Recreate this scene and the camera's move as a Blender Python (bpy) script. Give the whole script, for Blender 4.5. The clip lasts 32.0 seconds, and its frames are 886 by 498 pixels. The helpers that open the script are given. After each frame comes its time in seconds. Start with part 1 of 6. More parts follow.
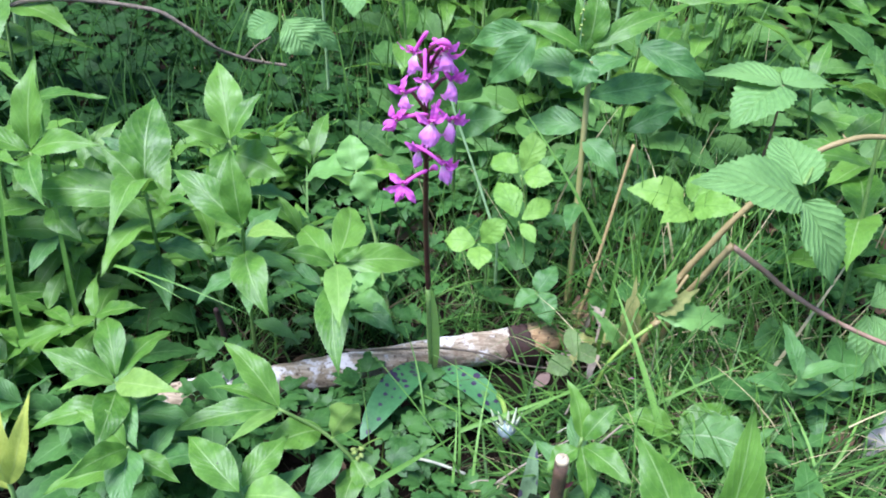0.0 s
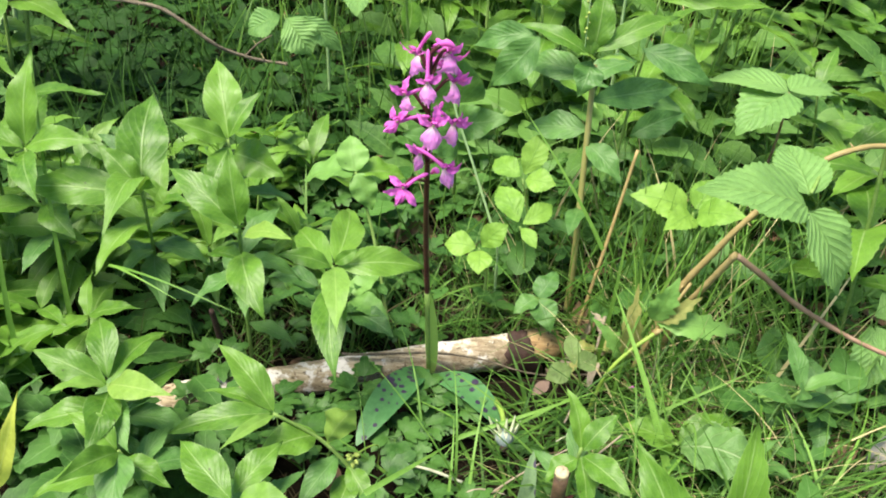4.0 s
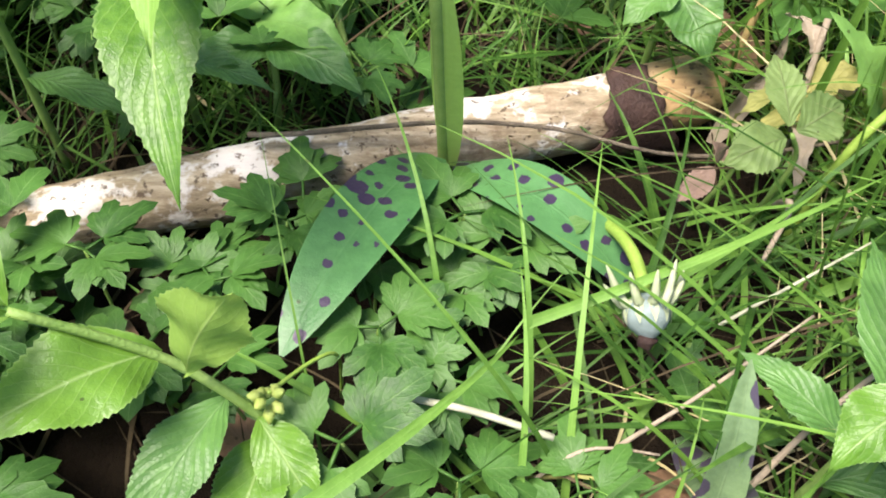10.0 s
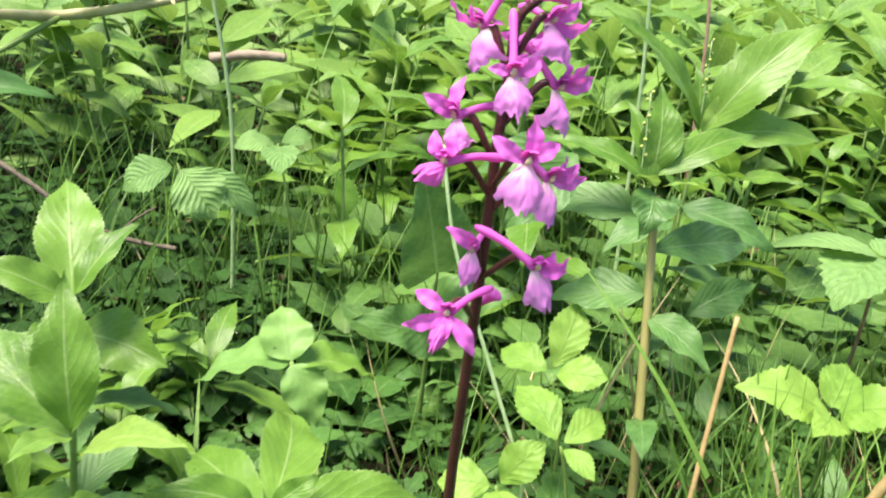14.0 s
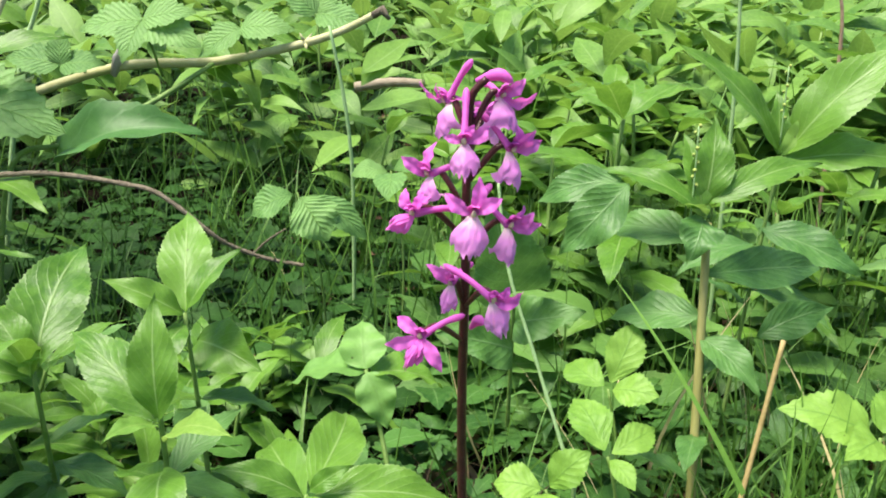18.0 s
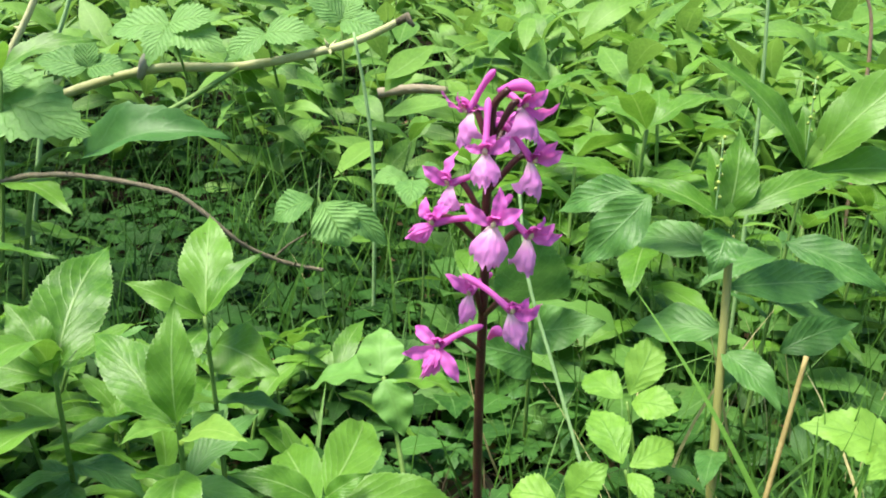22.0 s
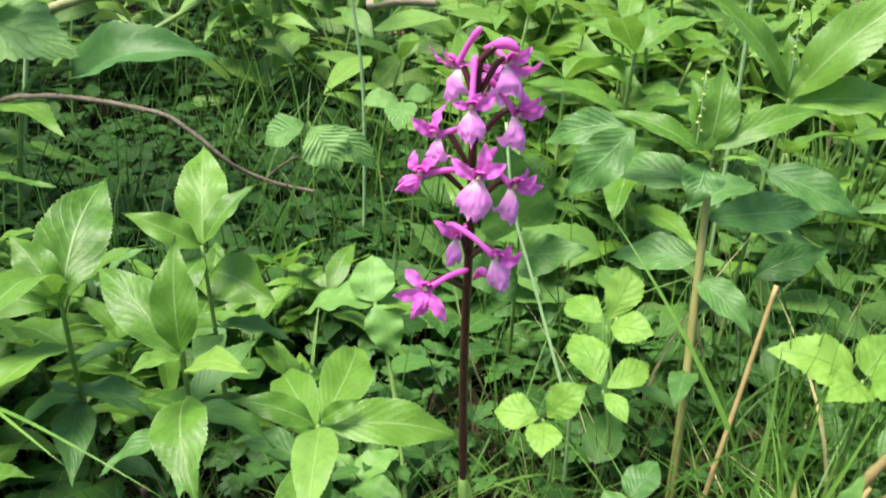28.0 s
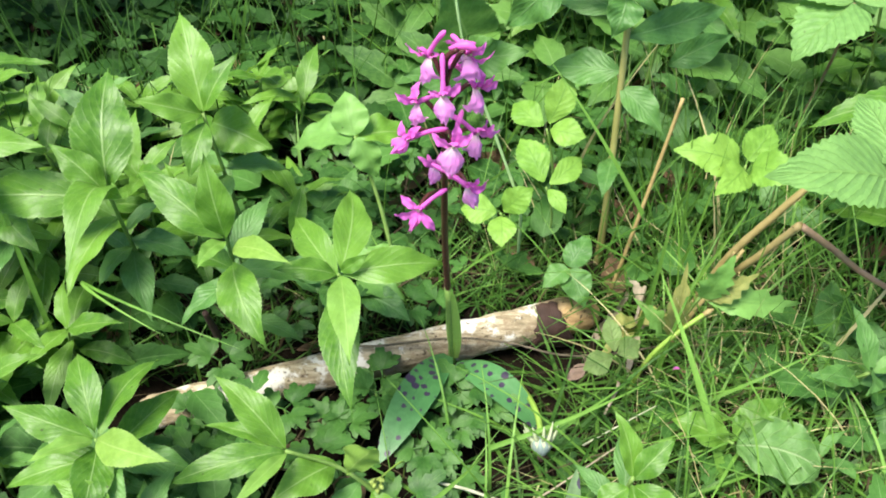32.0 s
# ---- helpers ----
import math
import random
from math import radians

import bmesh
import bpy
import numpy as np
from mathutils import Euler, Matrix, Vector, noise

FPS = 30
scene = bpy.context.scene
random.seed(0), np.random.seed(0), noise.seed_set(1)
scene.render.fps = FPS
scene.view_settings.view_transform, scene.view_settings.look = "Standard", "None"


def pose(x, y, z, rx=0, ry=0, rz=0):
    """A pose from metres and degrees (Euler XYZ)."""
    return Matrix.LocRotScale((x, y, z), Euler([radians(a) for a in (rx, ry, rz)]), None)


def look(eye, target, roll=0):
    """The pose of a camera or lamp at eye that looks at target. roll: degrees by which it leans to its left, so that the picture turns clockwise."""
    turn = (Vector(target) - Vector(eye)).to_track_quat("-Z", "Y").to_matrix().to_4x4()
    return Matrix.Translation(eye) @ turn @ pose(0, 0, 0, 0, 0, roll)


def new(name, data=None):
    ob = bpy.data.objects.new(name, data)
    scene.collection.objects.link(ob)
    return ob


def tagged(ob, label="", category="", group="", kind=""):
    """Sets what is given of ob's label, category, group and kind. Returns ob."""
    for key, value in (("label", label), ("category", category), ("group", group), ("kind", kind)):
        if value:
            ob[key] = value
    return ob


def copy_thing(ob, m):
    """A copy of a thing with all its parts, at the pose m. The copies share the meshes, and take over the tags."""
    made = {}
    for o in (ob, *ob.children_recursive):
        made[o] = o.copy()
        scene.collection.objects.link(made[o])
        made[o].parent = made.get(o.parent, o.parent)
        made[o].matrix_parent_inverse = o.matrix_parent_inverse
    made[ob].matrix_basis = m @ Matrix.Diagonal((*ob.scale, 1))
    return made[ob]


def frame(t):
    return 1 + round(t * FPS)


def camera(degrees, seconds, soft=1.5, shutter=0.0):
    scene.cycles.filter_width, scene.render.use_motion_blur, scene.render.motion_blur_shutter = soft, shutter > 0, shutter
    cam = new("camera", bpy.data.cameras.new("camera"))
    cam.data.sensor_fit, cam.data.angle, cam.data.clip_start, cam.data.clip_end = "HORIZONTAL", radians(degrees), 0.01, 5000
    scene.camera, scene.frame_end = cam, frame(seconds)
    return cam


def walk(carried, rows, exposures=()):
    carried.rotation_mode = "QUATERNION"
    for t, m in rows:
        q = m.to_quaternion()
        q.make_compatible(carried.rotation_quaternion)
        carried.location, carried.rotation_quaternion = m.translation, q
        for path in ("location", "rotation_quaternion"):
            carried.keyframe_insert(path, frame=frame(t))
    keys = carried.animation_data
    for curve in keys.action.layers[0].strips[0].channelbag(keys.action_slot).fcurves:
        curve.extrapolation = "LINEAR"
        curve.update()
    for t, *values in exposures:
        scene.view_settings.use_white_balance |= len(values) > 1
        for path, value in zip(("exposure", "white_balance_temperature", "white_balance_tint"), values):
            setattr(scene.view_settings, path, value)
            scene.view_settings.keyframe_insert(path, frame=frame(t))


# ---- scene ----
cam = camera(56.06, 32.0, soft=1.9, shutter=0.4)
PATH = [
    (0, (-0.0098, -0.4134, 0.4181), (0.0025, -0.0160, 0.1150), 3.46),
    (0.5, (-0.0157, -0.4129, 0.4156), (-0.0032, -0.0136, 0.1150), 3.43),
    (1, (-0.0143, -0.4152, 0.4176), (-0.0005, -0.0154, 0.1177), 3.75),
    (1.5, (-0.0135, -0.4137, 0.4171), (0.0004, -0.0144, 0.1166), 3.81),
    (2, (-0.0128, -0.4119, 0.4157), (0.0026, -0.0127, 0.1150), 3.93),
    (2.5, (-0.0130, -0.4098, 0.4160), (-0.0002, -0.0115, 0.1140), 3.78),
    (4.5, (-0.0098, -0.4017, 0.4131), (0.0034, -0.0042, 0.1101), 4.49),
    (5, (-0.0100, -0.3891, 0.4061), (0.0038, 0.0006, 0.0931), 4.45),
    (5.5, (-0.0209, -0.3695, 0.3959), (-0.0022, 0.0073, 0.0678), 3.58),
    (6, (-0.0345, -0.3452, 0.3752), (-0.0029, 0.0164, 0.0314), 4.13),
    (6.5, (-0.0390, -0.3141, 0.3500), (-0.0060, 0.0306, -0.0107), 3.74),
    (7, (-0.0206, -0.2849, 0.3257), (0.0094, 0.0545, -0.0401), 4.89),
    (7.5, (-0.0125, -0.2659, 0.3002), (0.0254, 0.0520, -0.0838), 6.58),
    (8, (-0.0157, -0.2418, 0.2707), (0.0167, 0.0675, -0.1208), 5.58),
    (8.5, (-0.0164, -0.2135, 0.2272), (0.0100, 0.0945, -0.1658), 4.44),
    (9, (-0.0130, -0.1933, 0.1945), (0.0179, 0.1204, -0.1936), 4.35),
    (9.5, (-0.0128, -0.1889, 0.1882), (0.0064, 0.1227, -0.2024), 1.99),
    (10, (-0.0113, -0.1868, 0.1892), (0.0084, 0.1250, -0.2011), 2.31),
    (10.5, (-0.0082, -0.1875, 0.1922), (0.0093, 0.1272, -0.1959), 2.55),
    (11, (-0.0094, -0.1944, 0.2024), (0.0009, 0.1239, -0.1831), 1.82),
    (11.5, (-0.0142, -0.2093, 0.2232), (-0.0027, 0.1101, -0.1612), 2.41),
    (12, (-0.0252, -0.2353, 0.2594), (-0.0086, 0.0936, -0.1169), 3.68),
    (12.5, (-0.0487, -0.2648, 0.2955), (-0.0326, 0.0820, -0.0643), 4.82),
    (13, (-0.0658, -0.2646, 0.2879), (-0.0263, 0.1444, 0.0029), 3.65),
    (13.5, (-0.0694, -0.2510, 0.2700), (-0.0255, 0.2073, 0.0750), 4.57),
    (14, (-0.0529, -0.2331, 0.2561), (0.0227, 0.2383, 0.1076), 6.61),
    (14.5, (-0.0456, -0.2262, 0.2486), (0.0267, 0.2540, 0.1295), 6.29),
    (16.5, (-0.0247, -0.2395, 0.2521), (-0.0139, 0.2489, 0.1455), 4.51),
    (17, (-0.0105, -0.2721, 0.2791), (-0.0237, 0.2107, 0.1500), 4.47),
    (17.5, (-0.0033, -0.2762, 0.2819), (-0.0330, 0.2006, 0.1344), 3.34),
    (18, (-0.0022, -0.2725, 0.2810), (-0.0319, 0.2027, 0.1282), 3.00),
    (18.5, (-0.0018, -0.2739, 0.2826), (-0.0385, 0.2007, 0.1298), 2.96),
    (19, (-0.0023, -0.2736, 0.2827), (-0.0397, 0.2014, 0.1309), 3.12),
    (19.5, (-0.0025, -0.2726, 0.2822), (-0.0412, 0.2024, 0.1311), 3.21),
    (20, (-0.0028, -0.2725, 0.2826), (-0.0425, 0.2024, 0.1313), 3.41),
    (20.5, (-0.0029, -0.2735, 0.2835), (-0.0438, 0.2014, 0.1327), 3.41),
    (21, (-0.0026, -0.2730, 0.2833), (-0.0452, 0.2023, 0.1339), 3.32),
    (21.5, (-0.0024, -0.2718, 0.2822), (-0.0454, 0.2032, 0.1320), 3.39),
    (22, (-0.0019, -0.2713, 0.2818), (-0.0443, 0.2038, 0.1317), 3.54),
    (22.5, (-0.0016, -0.2715, 0.2817), (-0.0448, 0.2036, 0.1320), 3.54),
    (23, (-0.0015, -0.2702, 0.2806), (-0.0460, 0.2048, 0.1309), 3.56),
    (23.5, (-0.0010, -0.2708, 0.2808), (-0.0452, 0.2041, 0.1305), 3.75),
    (24, (-0.0005, -0.2720, 0.2819), (-0.0456, 0.2027, 0.1314), 3.89),
    (24.5, (0.0002, -0.2710, 0.2820), (-0.0453, 0.2038, 0.1321), 4.02),
    (26.5, (0.0019, -0.2728, 0.2843), (-0.0457, 0.2017, 0.1340), 3.78),
    (27, (0.0014, -0.2722, 0.2853), (-0.0439, 0.2010, 0.1302), 3.76),
    (27.5, (0.0019, -0.2741, 0.2877), (-0.0383, 0.1940, 0.1164), 3.81),
    (28, (-0.0014, -0.2803, 0.2988), (-0.0324, 0.1756, 0.0958), 4.09),
    (28.5, (-0.0081, -0.2912, 0.3193), (-0.0199, 0.1466, 0.0780), 2.88),
    (29, (-0.0139, -0.3009, 0.3467), (-0.0136, 0.1143, 0.0681), 2.52),
    (29.5, (-0.0193, -0.3007, 0.3647), (-0.0094, 0.0952, 0.0594), 2.26),
    (30, (-0.0182, -0.2950, 0.3846), (0.0006, 0.0740, 0.0476), 2.17),
    (30.5, (-0.0238, -0.2926, 0.4047), (-0.0020, 0.0614, 0.0522), 2.72),
    (31, (-0.0219, -0.2952, 0.4242), (-0.0023, 0.0452, 0.0585), 2.45),
    (31.5, (-0.0231, -0.2976, 0.4308), (-0.0047, 0.0398, 0.0622), 2.20),
    (32, (-0.0217, -0.2972, 0.4324), (-0.0063, 0.0360, 0.0599), 1.89),
]
walk(cam, [(t, look(e, g, r)) for t, e, g, r in PATH], exposures=[(0, 1.46, 5000, 30), (1, 1.46, 5350, 22), (2.5, 1.47, 6000, 21), (5, 1.51, 6400, 14), (6, 1.46, 6400, 14), (8, 1.48, 6350, 12), (9, 1.66, 6400, 12), (10, 1.71, 6200, 25), (11, 1.69, 6200, 34), (12, 1.78, 6050, 30), (13, 1.76, 6250, 30), (14, 1.72, 6300, 27), (16.5, 1.52, 6250, 15), (18, 1.47, 6200, 16), (20, 1.46, 6150, 19), (21, 1.48, 6150, 12), (23, 1.48, 6200, 5), (24.5, 1.48, 6200, 5), (27, 1.49, 6150, 13), (28, 1.47, 6100, 18), (29, 1.64, 6150, 17), (32, 1.56, 6100, 13)])

# ---- light: bright, hazy woodland daylight with a soft sun ----
world = bpy.data.worlds.new("sky")
scene.world = world
world.use_nodes = True
wn, wl = world.node_tree.nodes, world.node_tree.links
sky = wn.new("ShaderNodeTexSky")
sky.sky_type, sky.sun_disc, sky.sun_elevation, sky.sun_rotation = "NISHITA", False, radians(65), radians(225)
wn["Background"].inputs["Strength"].default_value = 0.088
wl.new(sky.outputs["Color"], wn["Background"].inputs["Color"])
sun = new("sun", bpy.data.lights.new("sun", "SUN"))
sun.data.energy, sun.data.angle, sun.data.color = 4.1, radians(27), (1.0, 0.93, 0.75)
sun.matrix_world = look((0, 0, 0), (0.34, 0.16, -0.92))


# ---- geometry helpers ----
class Geo:
    """Collects vertices, faces and two surface coordinates per vertex."""

    def __init__(self):
        self.v, self.f, self.uv = [], [], []

    def mesh(self, name, material, smooth=True):
        me = bpy.data.meshes.new(name)
        me.from_pydata(self.v, [], self.f)
        layer = me.uv_layers.new(name="UVMap")
        idx = np.zeros(len(me.loops), dtype=np.int32)
        me.loops.foreach_get("vertex_index", idx)
        layer.data.foreach_set("uv", np.asarray(self.uv, dtype=np.float32)[idx].ravel())
        me.polygons.foreach_set("use_smooth", [smooth] * len(me.polygons))
        me.materials.append(material)
        me.update()
        return me


def part(name, geo, material, parent=None, label="", smooth=True):
    """Links the geometry as one mesh object under a thing or a part."""
    ob = new(name, geo.mesh(name, material, smooth))
    if parent:
        ob.parent = parent
    return tagged(ob, label=label)


def thing(name, label, category, group="", kind="", at=(0, 0, 0)):
    ob = new(name)
    ob.empty_display_size = 0.01
    ob.location = at
    return tagged(ob, label, category, group, kind)


def V(p):
    return Vector(p)


def tube(g, pts, radii, sides=6, cap=True):
    """A round tapering stem along the points."""
    pts = [V(p) for p in pts]
    if not hasattr(radii, "__len__"):
        radii = [radii] * len(pts)
    start = len(g.v)
    ref = None
    for i, p in enumerate(pts):
        d = (pts[min(i + 1, len(pts) - 1)] - pts[max(i - 1, 0)]).normalized()
        if ref is None:
            ref = d.orthogonal().normalized()
        ref = (ref - d * ref.dot(d)).normalized()
        side = d.cross(ref)
        for k in range(sides):
            a = 2 * math.pi * k / sides
            g.v.append(p + (ref * math.cos(a) + side * math.sin(a)) * radii[i])
            g.uv.append((i / (len(pts) - 1), k / sides))
    for i in range(len(pts) - 1):
        for k in range(sides):
            a, b = start + i * sides + k, start + i * sides + (k + 1) % sides
            g.f.append((a, b, b + sides, a + sides))
    if cap:
        g.f.append(tuple(start + k for k in reversed(range(sides))))
        g.f.append(tuple(start + (len(pts) - 1) * sides + k for k in range(sides)))
    return g


def spline(pts, n=8):
    """A smooth line through the points."""
    pts = [V(p) for p in pts]
    if len(pts) == 2:
        return [pts[0].lerp(pts[1], i / n) for i in range(n + 1)]
    out = []
    for i in range(len(pts) - 1):
        p0, p1, p2, p3 = pts[max(i - 1, 0)], pts[i], pts[i + 1], pts[min(i + 2, len(pts) - 1)]
        for k in range(n):
            t = k / n
            out.append(0.5 * (2 * p1 + (p2 - p0) * t + (2 * p0 - 5 * p1 + 4 * p2 - p3) * t * t + (3 * p1 - p0 - 3 * p2 + p3) * t ** 3))
    return out + [pts[-1]]


def profile(shape, s):
    if shape == "lance":
        return max(0.0, math.sin(math.pi * s ** 0.80)) ** 1.22
    if shape == "kite":
        return (s / 0.62 if s < 0.62 else (1 - s) / 0.38) ** 0.85
    if shape == "leaflet":
        return max(0.0, math.sin(math.pi * (0.03 + 0.97 * s) ** 1.10)) ** 0.95
    if shape == "orchid":
        return max(0.0, math.sin(math.pi * (0.04 + 0.957 * s) ** 0.96)) ** 0.62
    if shape == "ovate":
        return max(0.0, math.sin(math.pi * s ** 0.66)) ** 0.9
    if shape == "round":
        return math.sqrt(max(0.0, 1 - (2 * s - 1) ** 2))
    if shape == "strap":
        return max(0.0, math.sin(math.pi * (0.06 + 0.94 * s) ** 0.85)) ** 0.62
    if shape == "lobe":
        return max(0.0, math.sin(math.pi * s ** 1.12)) ** 0.75
    if shape == "heart":
        return max(0.0, math.sin(math.pi * (0.12 + 0.88 * s) ** 0.62)) ** 0.85
    return (1 - s) ** 0.7  # blade


def leaf(g, base, tip, width, shape="lance", up=(0, 0, 1), bend=0.08, fold=0.18, roll=0.0, teeth=0, depth=0.1, nl=10, nw=2,
         wave=0.0, curl=0.0, seed=0, twist=0.0, sway=0.0):
    """One leaf blade from base to tip. bend lifts its middle, fold raises its sides, curl drops its tip; teeth cut its margin."""
    base, tip = V(base), V(tip)
    d = tip - base
    length = d.length
    x = d / length
    n = V(up) - x * V(up).dot(x)
    n = n.normalized() if n.length > 1e-4 else x.orthogonal().normalized()
    side = n.cross(x)
    if roll:
        m = Matrix.Rotation(radians(roll), 3, x)
        n, side = m @ n, m @ side
    rows = teeth * 2 if teeth else nl
    cols = [k / nw for k in range(-nw, nw + 1)]
    start = len(g.v)
    for i in range(rows + 1):
        s = i / rows
        w = profile(shape, s) * width / 2
        if teeth and 0 < i < rows and i % 2 == 0:
            w *= 1 - depth * (1 + 0.4 * math.sin(i * 2.3 + seed * 5))
        c = base + d * s + n * (length * (bend * 4 * s * (1 - s) - curl * s ** 2.5))
        for v in cols:
            a = abs(v)
            z = fold * a * (1.25 - 0.5 * a) * w + wave * width * a * math.sin(s * 17 + seed + 2.1 * (v > 0))
            back = -0.22 * length / teeth * a if (teeth and i % 2 == 0) else 0.0
            q = twist * s
            lateral, lift = v * w, z
            g.v.append(c + side * (lateral * math.cos(q) - lift * math.sin(q) + sway * length * 4 * s * (1 - s)) + n * (lift * math.cos(q) + lateral * math.sin(q)) + x * back * (0 < i < rows))
            g.uv.append((s, v))
    m = len(cols)
    for i in range(rows):
        for k in range(m - 1):
            a = start + i * m + k
            g.f.append((a, a + 1, a + m + 1, a + m))
    return g


# ---- materials ----
def tree(name):
    m = bpy.data.materials.new(name)
    m.use_nodes = True
    nt = m.node_tree
    nt.nodes.clear()
    return m, nt.nodes, nt.links


def mathn(ns, ls, op, a, b=None, c=None, clamp=False):
    n = ns.new("ShaderNodeMath")
    n.operation, n.use_clamp = op, clamp
    for i, v in enumerate((a, b, c)):
        if v is None:
            continue
        if isinstance(v, (int, float)):
            n.inputs[i].default_value = v
        else:
            ls.new(v, n.inputs[i])
    return n.outputs[0]


def mixc(ns, ls, fac, a, b, mode="MIX"):
    n = ns.new("ShaderNodeMix")
    n.data_type, n.blend_type = "RGBA", mode
    for sock, v in ((n.inputs[0], fac), (n.inputs[6], a), (n.inputs[7], b)):
        if isinstance(v, (int, float)):
            sock.default_value = v
        elif isinstance(v, tuple):
            sock.default_value = (*v, 1)
        else:
            ls.new(v, sock)
    return n.outputs[2]


def noisen(ns, ls, vec, scale, detail=3.0, rough=0.55):
    n = ns.new("ShaderNodeTexNoise")
    n.inputs["Scale"].default_value, n.inputs["Detail"].default_value, n.inputs["Roughness"].default_value = scale, detail, rough
    ls.new(vec, n.inputs["Vector"])
    return n.outputs["Fac"]


def rampn(ns, ls, fac, stops):
    n = ns.new("ShaderNodeValToRGB")
    while len(n.color_ramp.elements) < len(stops):
        n.color_ramp.elements.new(0.5)
    for e, (p, c) in zip(n.color_ramp.elements, stops):
        e.position, e.color = p, (*c, 1)
    ls.new(fac, n.inputs[0])
    return n.outputs[0]


def finish(ns, ls, color, rough, bump=None, strength=0.3, dist=0.001, trans=None, tfac=0.0, spec=0.4, metal=0.0, sheen=0.0):
    p = ns.new("ShaderNodeBsdfPrincipled")
    out = ns.new("ShaderNodeOutputMaterial")
    for sock, v in (("Base Color", color), ("Roughness", rough)):
        if isinstance(v, tuple):
            p.inputs[sock].default_value = (*v, 1)
        elif isinstance(v, (int, float)):
            p.inputs[sock].default_value = v
        else:
            ls.new(v, p.inputs[sock])
    p.inputs["Specular IOR Level"].default_value = spec
    p.inputs["Sheen Weight"].default_value = sheen
    if bump is not None:
        b = ns.new("ShaderNodeBump")
        b.inputs["Strength"].default_value, b.inputs["Distance"].default_value = strength, dist
        ls.new(bump, b.inputs["Height"])
        ls.new(b.outputs[0], p.inputs["Normal"])
    if tfac:
        t = ns.new("ShaderNodeBsdfTranslucent")
        if isinstance(trans, tuple):
            t.inputs[0].default_value = (*trans, 1)
        else:
            ls.new(trans, t.inputs[0])
        mx = ns.new("ShaderNodeMixShader")
        mx.inputs[0].default_value = tfac
        ls.new(p.outputs[0], mx.inputs[1])
        ls.new(t.outputs[0], mx.inputs[2])
        ls.new(mx.outputs[0], out.inputs[0])
    else:
        ls.new(p.outputs[0], out.inputs[0])


